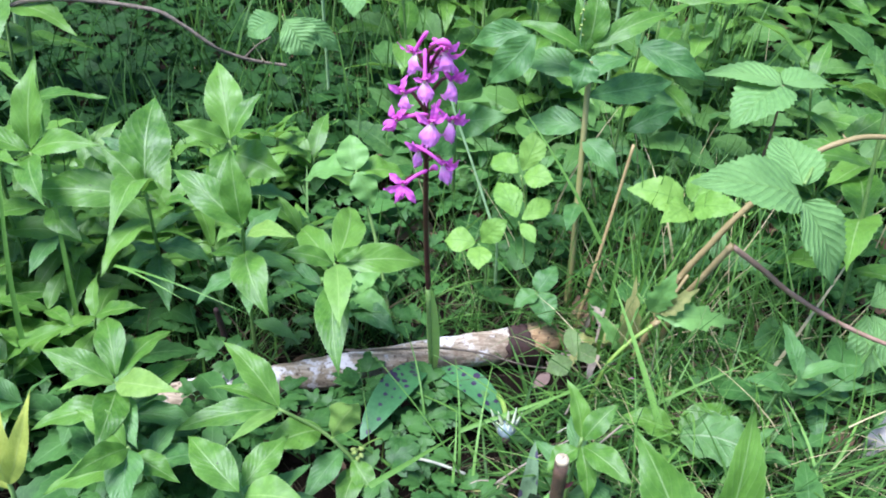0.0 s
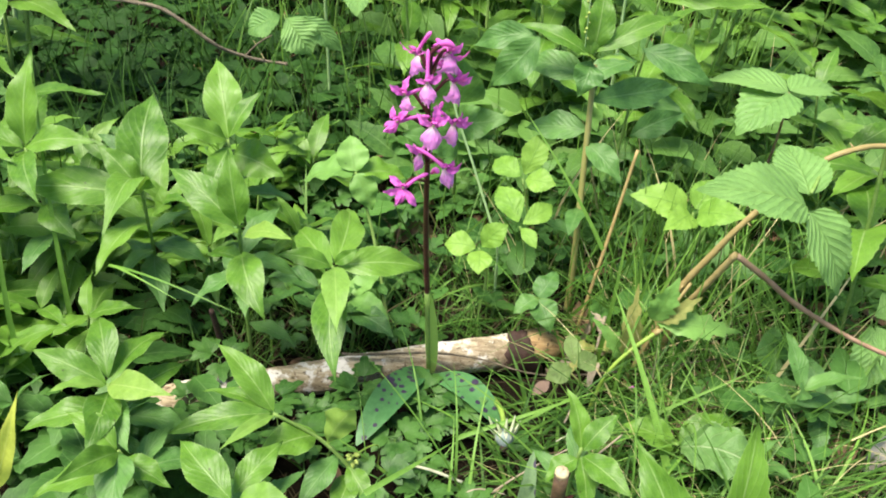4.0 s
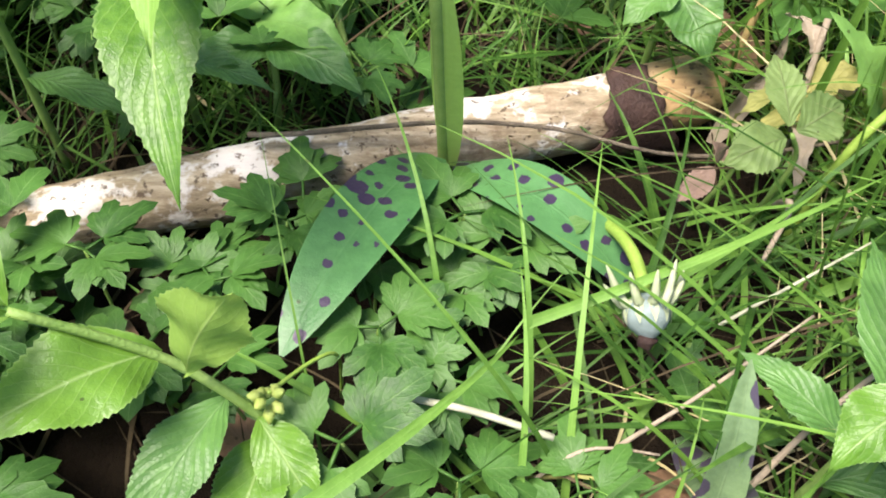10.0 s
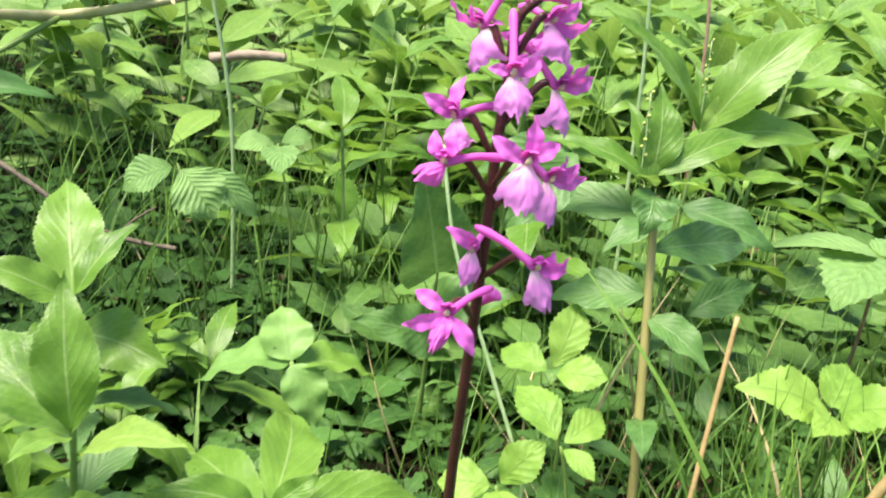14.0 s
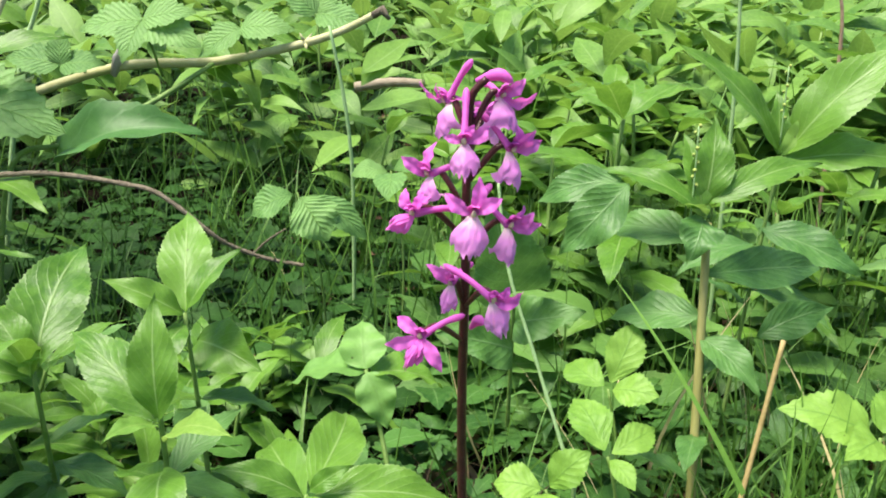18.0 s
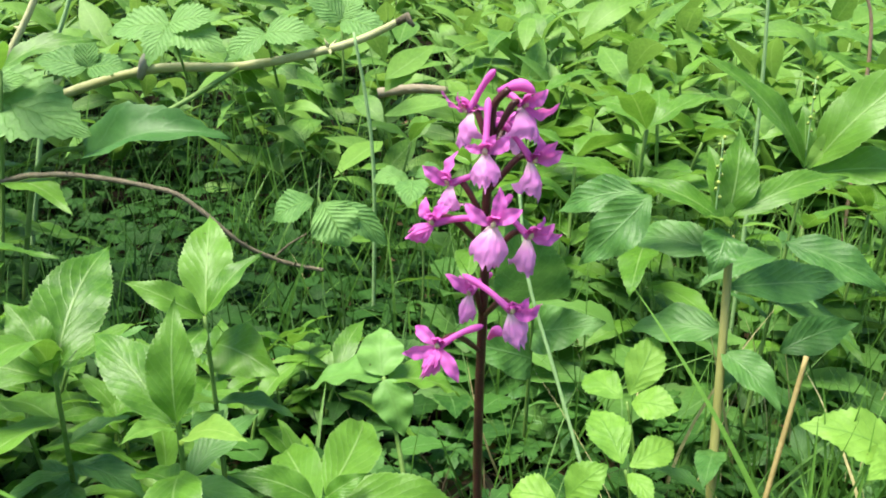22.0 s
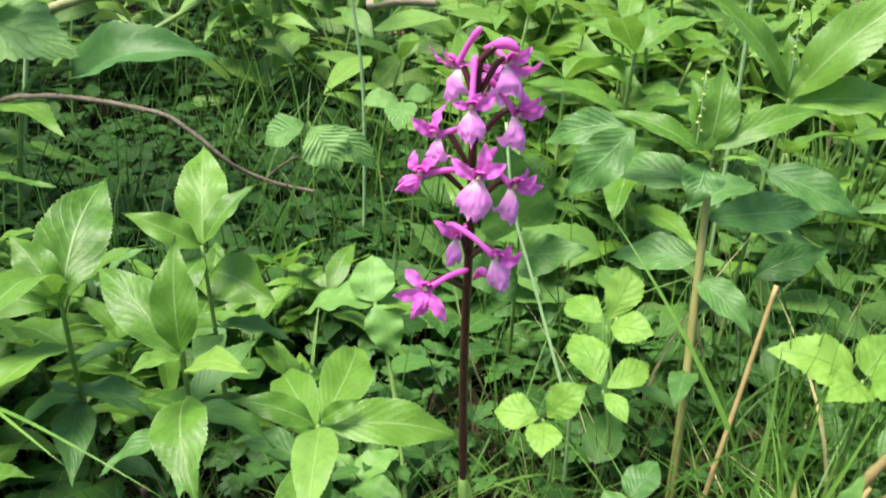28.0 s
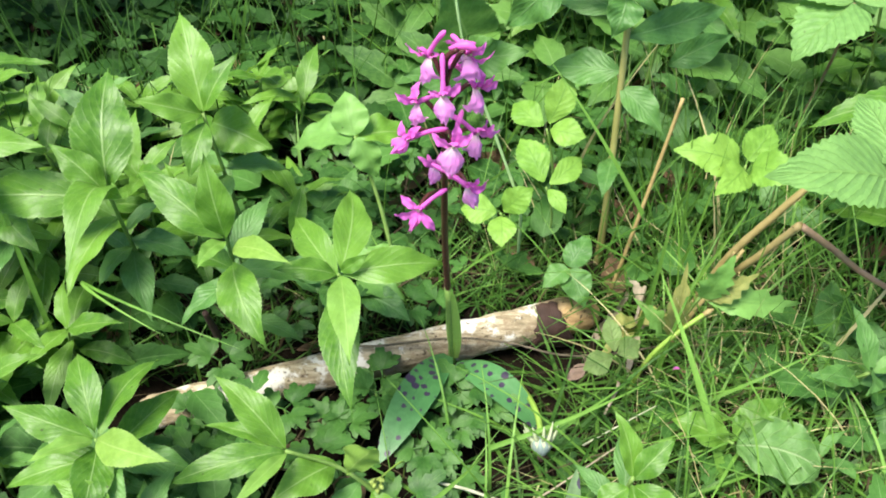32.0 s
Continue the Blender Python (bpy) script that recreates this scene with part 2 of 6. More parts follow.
def leaf_material(name, dark, light, vein, veins=9.0, slant=0.35, rough=0.5, tfac=0.36, vein_amount=0.55, island=False, spots=None, spot_scale=150.0, spot_size=0.66, spec=0.3, relief=0.20, quilting=0.25):
    """A green blade: pale midrib and side veins, mottling, insect specks, light through the blade."""
    m, ns, ls = tree(name)
    uv = ns.new("ShaderNodeUVMap")
    geo = ns.new("ShaderNodeTexCoord")
    sep = ns.new("ShaderNodeSeparateXYZ")
    ls.new(uv.outputs[0], sep.inputs[0])
    u, v = sep.outputs[0], mathn(ns, ls, "ABSOLUTE", sep.outputs[1])
    rib = mathn(ns, ls, "SUBTRACT", 1.0, mathn(ns, ls, "DIVIDE", v, 0.055), clamp=True)
    ph = mathn(ns, ls, "SUBTRACT", u, mathn(ns, ls, "MULTIPLY", v, slant))
    wob = noisen(ns, ls, geo.outputs["Object"], 90.0, 2.0)
    ph = mathn(ns, ls, "ADD", mathn(ns, ls, "MULTIPLY", ph, veins), mathn(ns, ls, "MULTIPLY", wob, 0.5))
    saw = mathn(ns, ls, "ABSOLUTE", mathn(ns, ls, "SUBTRACT", mathn(ns, ls, "FRACT", ph), 0.5))
    sidev = mathn(ns, ls, "SUBTRACT", 1.0, mathn(ns, ls, "DIVIDE", saw, 0.085), clamp=True)
    if island:
        rnd = ns.new("ShaderNodeNewGeometry").outputs["Random Per Island"]
    else:
        rnd = ns.new("ShaderNodeObjectInfo").outputs["Random"]
    big = noisen(ns, ls, geo.outputs["Object"], 38.0, 4.0)
    fac = mathn(ns, ls, "ADD", mathn(ns, ls, "MULTIPLY", rnd, 0.75), mathn(ns, ls, "SUBTRACT", mathn(ns, ls, "MULTIPLY", big, 0.9), 0.3), clamp=True)
    col = mixc(ns, ls, fac, dark, light)
    fine = noisen(ns, ls, geo.outputs["Object"], 900.0, 2.0)
    col = mixc(ns, ls, mathn(ns, ls, "MULTIPLY", fine, 0.25), col, tuple(c * 0.6 for c in dark))
    mott = rampn(ns, ls, noisen(ns, ls, geo.outputs["Object"], 230.0, 4.0, 0.65), [(0.42, (0, 0, 0)), (0.62, (1, 1, 1))])
    col = mixc(ns, ls, mathn(ns, ls, "MULTIPLY", mott, 0.28), col, tuple(c * 1.25 for c in light))
    margin = mathn(ns, ls, "MULTIPLY", mathn(ns, ls, "SUBTRACT", v, 0.93), 14.0, clamp=True)
    col = mixc(ns, ls, mathn(ns, ls, "MULTIPLY", margin, vein_amount * 0.5), col, vein)
    col = mixc(ns, ls, mathn(ns, ls, "MULTIPLY", sidev, vein_amount * 0.26), col, vein)
    col = mixc(ns, ls, mathn(ns, ls, "MULTIPLY", rib, vein_amount * 1.0, clamp=True), col, vein)
    vo = ns.new("ShaderNodeTexVoronoi")
    vo.inputs["Scale"].default_value = 75.0
    ls.new(geo.outputs["Object"], vo.inputs["Vector"])
    hole = mathn(ns, ls, "LESS_THAN", vo.outputs["Distance"], 0.045)
    col = mixc(ns, ls, mathn(ns, ls, "MULTIPLY", hole, 0.7), col, (0.035, 0.03, 0.012))
    if spots:
        vs = ns.new("ShaderNodeTexVoronoi")
        vs.inputs["Scale"].default_value, vs.inputs["Randomness"].default_value = spot_scale, 0.85
        ls.new(geo.outputs["Object"], vs.inputs["Vector"])
        edge = mathn(ns, ls, "MULTIPLY", noisen(ns, ls, geo.outputs["Object"], 700.0, 2.0), 0.18)
        size = mathn(ns, ls, "MULTIPLY", noisen(ns, ls, geo.outputs["Object"], 60.0, 1.0), spot_size)
        blot = mathn(ns, ls, "LESS_THAN", mathn(ns, ls, "ADD", vs.outputs["Distance"], edge), size)
        col = mixc(ns, ls, mathn(ns, ls, "MULTIPLY", blot, 0.93), col, spots)
    net = ns.new("ShaderNodeTexVoronoi")
    net.feature = "DISTANCE_TO_EDGE"
    net.inputs["Scale"].default_value = 850.0
    ls.new(geo.outputs["Object"], net.inputs["Vector"])
    mesh_lines = mathn(ns, ls, "SUBTRACT", 1.0, mathn(ns, ls, "DIVIDE", net.outputs["Distance"], 0.16), clamp=True)
    col = mixc(ns, ls, mathn(ns, ls, "MULTIPLY", mesh_lines, vein_amount * 0.14), col, tuple(c * 0.7 for c in dark))
    quilt = mathn(ns, ls, "SUBTRACT", 1.0, mathn(ns, ls, "MULTIPLY", saw, 2.0))
    furrow = mathn(ns, ls, "ADD", mathn(ns, ls, "ADD", mathn(ns, ls, "MULTIPLY", sidev, 0.6), mathn(ns, ls, "MULTIPLY", quilt, quilting)), rib)
    bump = mathn(ns, ls, "ADD", mathn(ns, ls, "MULTIPLY", furrow, -0.8), mathn(ns, ls, "ADD", mathn(ns, ls, "MULTIPLY", fine, 0.4), mathn(ns, ls, "MULTIPLY", mesh_lines, -0.10)))
    lit = mixc(ns, ls, 1.0, col, (1.0, 1.0, 0.72), "MULTIPLY")
    lit = mixc(ns, ls, 0.28, lit, (min(light[0] * 1.8, 0.6), min(light[1] * 1.5, 0.7), min(light[2] * 1.9, 0.3)))
    finish(ns, ls, col, rough, bump, relief, 0.0012, lit, tfac, spec)
    return m


def plain_material(name, dark, light, scale=120.0, rough=0.6, strength=0.3, tfac=0.0, trans=None, spec=0.35, stretch=(1, 1, 1)):
    m, ns, ls = tree(name)
    co = ns.new("ShaderNodeTexCoord")
    mp = ns.new("ShaderNodeMapping")
    mp.inputs["Scale"].default_value = stretch
    ls.new(co.outputs["Object"], mp.inputs["Vector"])
    a = noisen(ns, ls, mp.outputs[0], scale, 4.0)
    b = noisen(ns, ls, mp.outputs[0], scale * 7, 3.0)
    rnd = ns.new("ShaderNodeObjectInfo").outputs["Random"]
    f = mathn(ns, ls, "ADD", mathn(ns, ls, "MULTIPLY", a, 1.3), mathn(ns, ls, "SUBTRACT", mathn(ns, ls, "MULTIPLY", rnd, 0.3), 0.45), clamp=True)
    col = mixc(ns, ls, f, dark, light)
    col = mixc(ns, ls, mathn(ns, ls, "MULTIPLY", b, 0.35), col, tuple(c * 0.55 for c in dark))
    finish(ns, ls, col, rough, mathn(ns, ls, "ADD", a, b), strength, 0.0015, trans or light, tfac, spec)
    return m


MERC = leaf_material("mercury_leaf", (0.048, 0.146, 0.011), (0.150, 0.308, 0.034), (0.40, 0.54, 0.22), tfac=0.38, rough=0.42, spec=0.40, relief=0.25, quilting=0.3, vein_amount=0.5)
MERC_STUFF = leaf_material("mercury_leaf_mass", (0.050, 0.150, 0.022), (0.200, 0.360, 0.060), (0.32, 0.46, 0.17), island=True)
HERB_STUFF = leaf_material("herb_leaf_mass", (0.026, 0.090, 0.015), (0.125, 0.260, 0.048), (0.22, 0.36, 0.13), island=True)
COVER = leaf_material("cover_leaf", (0.020, 0.074, 0.011), (0.068, 0.172, 0.028), (0.15, 0.26, 0.08), veins=5.0, tfac=0.25)
COVER_STUFF = leaf_material("cover_leaf_mass", (0.014, 0.058, 0.010), (0.076, 0.190, 0.034), (0.18, 0.31, 0.11), veins=5.0, tfac=0.28, island=True, spec=0.2)
# darkened leaf colour that paints in the shade of the hollow
SHADED_STUFF = leaf_material("shaded_leaf_mass", (0.006, 0.025, 0.004), (0.028, 0.084, 0.013), (0.06, 0.12, 0.035), veins=5.0, tfac=0.15, island=True, spec=0.12, rough=0.6)
DARKLEAF = leaf_material("dark_leaf", (0.028, 0.105, 0.018), (0.065, 0.170, 0.034), (0.15, 0.27, 0.11), veins=4.0, tfac=0.2, rough=0.5)
TREFOIL = leaf_material("trefoil_leaf", (0.13, 0.29, 0.035), (0.25, 0.43, 0.070), (0.12, 0.26, 0.04), veins=6.0, tfac=0.36, vein_amount=0.9, relief=0.30, quilting=0.6)
BRAMBLE = leaf_material("bramble_leaf", (0.090, 0.215, 0.050), (0.20, 0.37, 0.10), (0.16, 0.30, 0.07), veins=9.0, tfac=0.3, vein_amount=0.8, relief=0.60, quilting=0.9)
SHEATH = leaf_material("orchid_sheath", (0.20, 0.38, 0.06), (0.31, 0.49, 0.11), (0.30, 0.46, 0.14), veins=1.0, vein_amount=0.2, tfac=0.45)
SPOTTED = leaf_material("orchid_leaf", (0.036, 0.125, 0.034), (0.072, 0.195, 0.060), (0.12, 0.27, 0.09), veins=1.0, vein_amount=0.10, rough=0.42, tfac=0.15, spots=(0.030, 0.010, 0.045), spot_size=0.74, spec=0.35)
GRASS = leaf_material("grass_blade", (0.016, 0.062, 0.007), (0.125, 0.265, 0.034), (0.24, 0.40, 0.10), veins=0.5, vein_amount=0.3, island=True, tfac=0.24)
# darker copy of GRASS, shade of hollow and gaps put into its colour
SHADEDGRASS = leaf_material("shaded_grass_blade", (0.010, 0.038, 0.005), (0.040, 0.108, 0.014), (0.10, 0.19, 0.04), veins=0.5, vein_amount=0.3, island=True, tfac=0.15, spec=0.12)
DRYGRASS = leaf_material("dry_grass", (0.30, 0.25, 0.10), (0.52, 0.46, 0.24), (0.5, 0.44, 0.22), veins=0.5, vein_amount=0.2, island=True, tfac=0.15)
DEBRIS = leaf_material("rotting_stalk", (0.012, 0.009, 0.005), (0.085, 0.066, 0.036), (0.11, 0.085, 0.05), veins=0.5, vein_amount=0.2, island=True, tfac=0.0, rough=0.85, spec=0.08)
STEMGREEN = plain_material("green_stem", (0.10, 0.20, 0.03), (0.25, 0.36, 0.10), 150)
STRAW = plain_material("dry_stalk", (0.22, 0.215, 0.06), (0.46, 0.44, 0.17), 60, 0.65, stretch=(1, 1, 0.15))
BROWNSTEM = plain_material("brown_cane", (0.22, 0.13, 0.075), (0.46, 0.33, 0.22), 110, 0.55)
PURPLESTEM = plain_material("purple_stem", (0.045, 0.011, 0.011), (0.125, 0.032, 0.032), 150, 0.4)
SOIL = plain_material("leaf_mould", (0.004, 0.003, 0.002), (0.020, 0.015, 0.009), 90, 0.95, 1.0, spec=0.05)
LITTER = leaf_material("dead_leaf", (0.075, 0.042, 0.022), (0.25, 0.155, 0.085), (0.20, 0.13, 0.08), veins=6, tfac=0.1, rough=0.7, island=True)

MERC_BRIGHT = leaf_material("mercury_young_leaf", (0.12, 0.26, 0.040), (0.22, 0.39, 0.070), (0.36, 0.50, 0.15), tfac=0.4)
# darker copy of MERC: shade painted into low leaves, plus naturally dark leaves
DARKMERC = leaf_material("mercury_dark_shaded_leaf", (0.042, 0.135, 0.024), (0.120, 0.260, 0.056), (0.22, 0.36, 0.15), tfac=0.3, rough=0.46, spec=0.42, relief=0.36, quilting=0.45)
CRINKLED = leaf_material("crinkled_leaf", (0.075, 0.185, 0.040), (0.155, 0.300, 0.080), (0.34, 0.46, 0.22), veins=5.0, vein_amount=0.9, relief=0.6, quilting=0.9, spec=0.4)
NETTLE = leaf_material("nettle_leaf", (0.10, 0.25, 0.045), (0.20, 0.38, 0.09), (0.14, 0.28, 0.06), veins=6.0, vein_amount=0.8)
GRASS_ONE = leaf_material("single_grass_blade", (0.06, 0.165, 0.018), (0.165, 0.325, 0.05), (0.30, 0.46, 0.12), veins=0.5, vein_amount=0.3, tfac=0.28)
DRYLEAF = plain_material("dry_leaf", (0.17, 0.105, 0.075), (0.36, 0.26, 0.20), 170, 0.75, 0.7, tfac=0.15)
CANE = plain_material("tan_cane", (0.23, 0.18, 0.065), (0.42, 0.34, 0.15), 120, 0.5)
PALECANE = plain_material("pale_cane", (0.34, 0.34, 0.15), (0.62, 0.59, 0.36), 100, 0.55)
PALESTALK = plain_material("pale_green_stalk", (0.20, 0.34, 0.12), (0.36, 0.50, 0.24), 140, 0.5)
YELLOWSTALK = plain_material("yellow_green_stalk", (0.17, 0.29, 0.035), (0.32, 0.44, 0.08), 140, 0.5)
TWIG = plain_material("twig_bark", (0.075, 0.060, 0.038), (0.30, 0.25, 0.17), 190, 0.8, 0.8)
DEADSTALK = plain_material("dead_stalk", (0.25, 0.185, 0.065), (0.45, 0.35, 0.145), 130, 0.6)
PURPLEBROWN = plain_material("purple_brown_stem", (0.05, 0.030, 0.020), (0.20, 0.125, 0.065), 320, 0.5)
REDLEAF = plain_material("red_leaf", (0.42, 0.07, 0.06), (0.60, 0.16, 0.12), 160, 0.6, 0.4, tfac=0.2)
PALEDEAD = plain_material("pale_dead_leaf", (0.30, 0.29, 0.25), (0.52, 0.50, 0.44), 160, 0.8, 0.5, tfac=0.15)
LIME = leaf_material("lime_leaf", (0.16, 0.30, 0.045), (0.27, 0.42, 0.085), (0.40, 0.52, 0.18), tfac=0.4)
YELLOWLEAF = leaf_material("yellow_leaf", (0.34, 0.40, 0.05), (0.52, 0.58, 0.10), (0.5, 0.56, 0.2), tfac=0.35)
BUD = plain_material("mercury_bud", (0.25, 0.33, 0.06), (0.42, 0.50, 0.14), 300, 0.6)
VIOLET = plain_material("violet_petal", (0.22, 0.16, 0.50), (0.42, 0.36, 0.75), 300, 0.6, tfac=0.2)
GREYTUFT = plain_material("grey_tuft", (0.13, 0.18, 0.16), (0.27, 0.34, 0.32), 500, 0.8)
BRACT = plain_material("pale_bract", (0.32, 0.38, 0.20), (0.55, 0.60, 0.42), 300, 0.6, tfac=0.2)
CUTFACE = plain_material("cut_face", (0.36, 0.30, 0.16), (0.56, 0.47, 0.30), 300, 0.6)
CREAM = plain_material("cream_tissue", (0.36, 0.38, 0.24), (0.56, 0.56, 0.42), 260, 0.7, tfac=0.15)
DEADSTRAP = plain_material("dry_strap", (0.27, 0.22, 0.15), (0.50, 0.43, 0.32), 160, 0.8, 0.6, tfac=0.15)
YELLOWING = leaf_material("yellowing_leaf", (0.16, 0.20, 0.045), (0.42, 0.40, 0.13), (0.20, 0.24, 0.06), veins=7.0, vein_amount=0.7, relief=0.5, rough=0.65)
WITHER = leaf_material("withering_leaf", (0.09, 0.165, 0.040), (0.19, 0.28, 0.085), (0.11, 0.13, 0.05), veins=6.0, vein_amount=0.8, relief=0.35, quilting=0.7, rough=0.6)
PURPLELEAF = leaf_material("purple_blotched_leaf", (0.075, 0.135, 0.060), (0.17, 0.26, 0.12), (0.20, 0.28, 0.13), veins=1.0, vein_amount=0.2, rough=0.4, tfac=0.1, spots=(0.045, 0.030, 0.060), spot_scale=120.0, spot_size=1.05)
BARK = plain_material("dark_bark", (0.020, 0.010, 0.007), (0.070, 0.036, 0.025), 120, 0.75, 0.6)


def ground_z(x, y):
    r = math.hypot(x, y)
    far = max(0.0, min(1.0, (r - 0.2) * 1.6))
    return -0.020 + 0.008 * far * noise.noise((x * 5, y * 5, 0)) + 0.035 * noise.noise((x * 0.9, y * 0.9, 4)) * far + 0.095 * max(0, min(y, 16) - 0.55)


# ---- ground: one sheet, fine near the path and coarse towards the horizon ----
def build_ground():
    g = Geo()
    radii = [0.0] + [0.02 * 1.09 ** k for k in range(96)]
    seg = 72
    g.v.append((0, 0, ground_z(0, 0)))
    g.uv.append((0, 0))
    for r in radii[1:]:
        for k in range(seg):
            a = 2 * math.pi * k / seg
            x, y = r * math.cos(a), r * math.sin(a)
            g.v.append((x, y, ground_z(x, y)))
            g.uv.append((x, y))
    for k in range(seg):
        g.f.append((0, 1 + k, 1 + (k + 1) % seg))
    for i in range(len(radii) - 2):
        for k in range(seg):
            a, b = 1 + i * seg + k, 1 + i * seg + (k + 1) % seg
            g.f.append((a, a + seg, b + seg, b))
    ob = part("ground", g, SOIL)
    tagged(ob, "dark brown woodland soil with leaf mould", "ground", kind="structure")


build_ground()


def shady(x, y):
    """The hollow under the brambles, fitted as a wedge from the camera: small leaves and thin grass, colours darkened
    for shade, replace the taller herbs.
    """
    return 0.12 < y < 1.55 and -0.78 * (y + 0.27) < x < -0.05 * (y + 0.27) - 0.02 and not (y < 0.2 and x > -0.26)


# ---- the log ----
def log_material():
    m, ns, ls = tree("weathered_log")
    co = ns.new("ShaderNodeTexCoord")
    mp = ns.new("ShaderNodeMapping")
    mp.inputs["Scale"].default_value = (0.22, 1, 1)
    ls.new(co.outputs["Object"], mp.inputs["Vector"])
    grain = noisen(ns, ls, mp.outputs[0], 260.0, 5.0, 0.65)
    patch = noisen(ns, ls, co.outputs["Object"], 42.0, 5.0, 0.65)
    speck = noisen(ns, ls, co.outputs["Object"], 330.0, 3.0, 0.6)
    base = rampn(ns, ls, grain, [(0.28, (0.10, 0.075, 0.04)), (0.5, (0.29, 0.235, 0.145)), (0.72, (0.52, 0.455, 0.32))])
    white = rampn(ns, ls, patch, [(0.52, (0, 0, 0)), (0.57, (1, 1, 1))])
    flake = rampn(ns, ls, patch, [(0.36, (1, 1, 1)), (0.44, (0, 0, 0))])
    base = mixc(ns, ls, mathn(ns, ls, "MULTIPLY", flake, 0.7), base, (0.15, 0.095, 0.05))
    col = mixc(ns, ls, mathn(ns, ls, "MULTIPLY", white, 0.8), base, (0.62, 0.60, 0.54))
    sx = ns.new("ShaderNodeSeparateXYZ")
    ls.new(co.outputs["Object"], sx.inputs[0])
    bare = mathn(ns, ls, "MULTIPLY", mathn(ns, ls, "SUBTRACT", mathn(ns, ls, "ADD", sx.outputs[0], mathn(ns, ls, "MULTIPLY", patch, 0.02)), 0.072), 90.0, clamp=True)
    tan = rampn(ns, ls, grain, [(0.3, (0.17, 0.10, 0.042)), (0.6, (0.40, 0.27, 0.12)), (0.8, (0.55, 0.42, 0.23))])
    col = mixc(ns, ls, bare, col, tan)
    dots = rampn(ns, ls, speck, [(0.60, (0, 0, 0)), (0.66, (1, 1, 1))])
    col = mixc(ns, ls, mathn(ns, ls, "MULTIPLY", dots, 0.85), col, (0.07, 0.045, 0.025))
    finish(ns, ls, col, 0.8, mathn(ns, ls, "ADD", grain, mathn(ns, ls, "MULTIPLY", dots, -0.5)), 0.6, 0.002)
    return m


LOGM = log_material()
LOG_A, LOG_B = Vector((-0.186, -0.035, -0.0096)), Vector((0.093, 0.037, -0.001))


def build_log():
    g = Geo()
    n, sides = 50, 26
    d = (LOG_B - LOG_A)
    x = d.normalized()
    n1 = x.cross(Vector((0, 0, 1))).normalized()
    n2 = n1.cross(x)
    for i in range(n + 1):
        s = i / n
        rad = 0.0105 + 0.0024 * s
        if i in (0, n):
            rad *= 0.82
        c = LOG_A + d * s + Vector((0, 0, 0.0012 * math.sin(s * 5)))
        for k in range(sides):
            a = 2 * math.pi * k / sides
            o = n1 * math.cos(a) + n2 * math.sin(a)
            p = c + o * rad
            r2 = rad * (1 + 0.10 * noise.noise(p * 60) + 0.05 * noise.noise(p * 190))
            g.v.append(c + o * r2 + x * (0.004 * noise.noise(o * 3) if i == n else 0))
            g.uv.append((s, k / sides))
    for i in range(n):
        for k in range(sides):
            a, b = i * sides + k, i * sides + (k + 1) % sides
            g.f.append((a, a + sides, b + sides, b))
    g.f.append(tuple(range(sides)))
    g.f.append(tuple(n * sides + k for k in reversed(range(sides))))
    log = thing("log", "fallen decaying pale log with white fungus patches among leaves", "log")
    part("trunk", g, LOGM, log)
    # peeled flap of dark bark near the thick end, narrow on top and hanging wide in front
    b = Geo()
    rows, cols = 12, 14
    for k in range(cols + 1):
        q = k / cols
        a = -0.30 + 2.45 * q
        s0 = 0.867 - 0.034 * q + 0.014 * noise.noise((q * 7, 1.0, 3))
        s1 = 0.904 + 0.042 * q ** 1.3 + 0.024 * noise.noise((q * 6, 7.0, 3))
        for i in range(rows + 1):
            t = i / rows
            at = s0 + (s1 - s0) * t
            c = LOG_A + d * at + Vector((0, 0, 0.0012 * math.sin(at * 5)))
            lift = 0.0136 + 0.0016 * t * q + 0.0022 * max(0, q - 0.8) * 5 * t + 0.0007 * noise.noise((t * 4, q * 5, 9))
            b.v.append(c + (n1 * math.sin(a) + n2 * math.cos(a)) * lift + Vector((0, 0, 0.004 * noise.noise((t * 5, 2, 2)) * (k == 0) - 0.004 * t * (k == cols))))
            b.uv.append((t, q))
    for k in range(cols):
        for i in range(rows):
            p = k * (rows + 1) + i
            b.f.append((p, p + 1, p + rows + 2, p + rows + 1))
    ob = part("bark_flap", b, BARK, log, "dark brown peeling bark")
    so = ob.modifiers.new("thick", "SOLIDIFY")
    so.thickness = 0.0012


build_log()


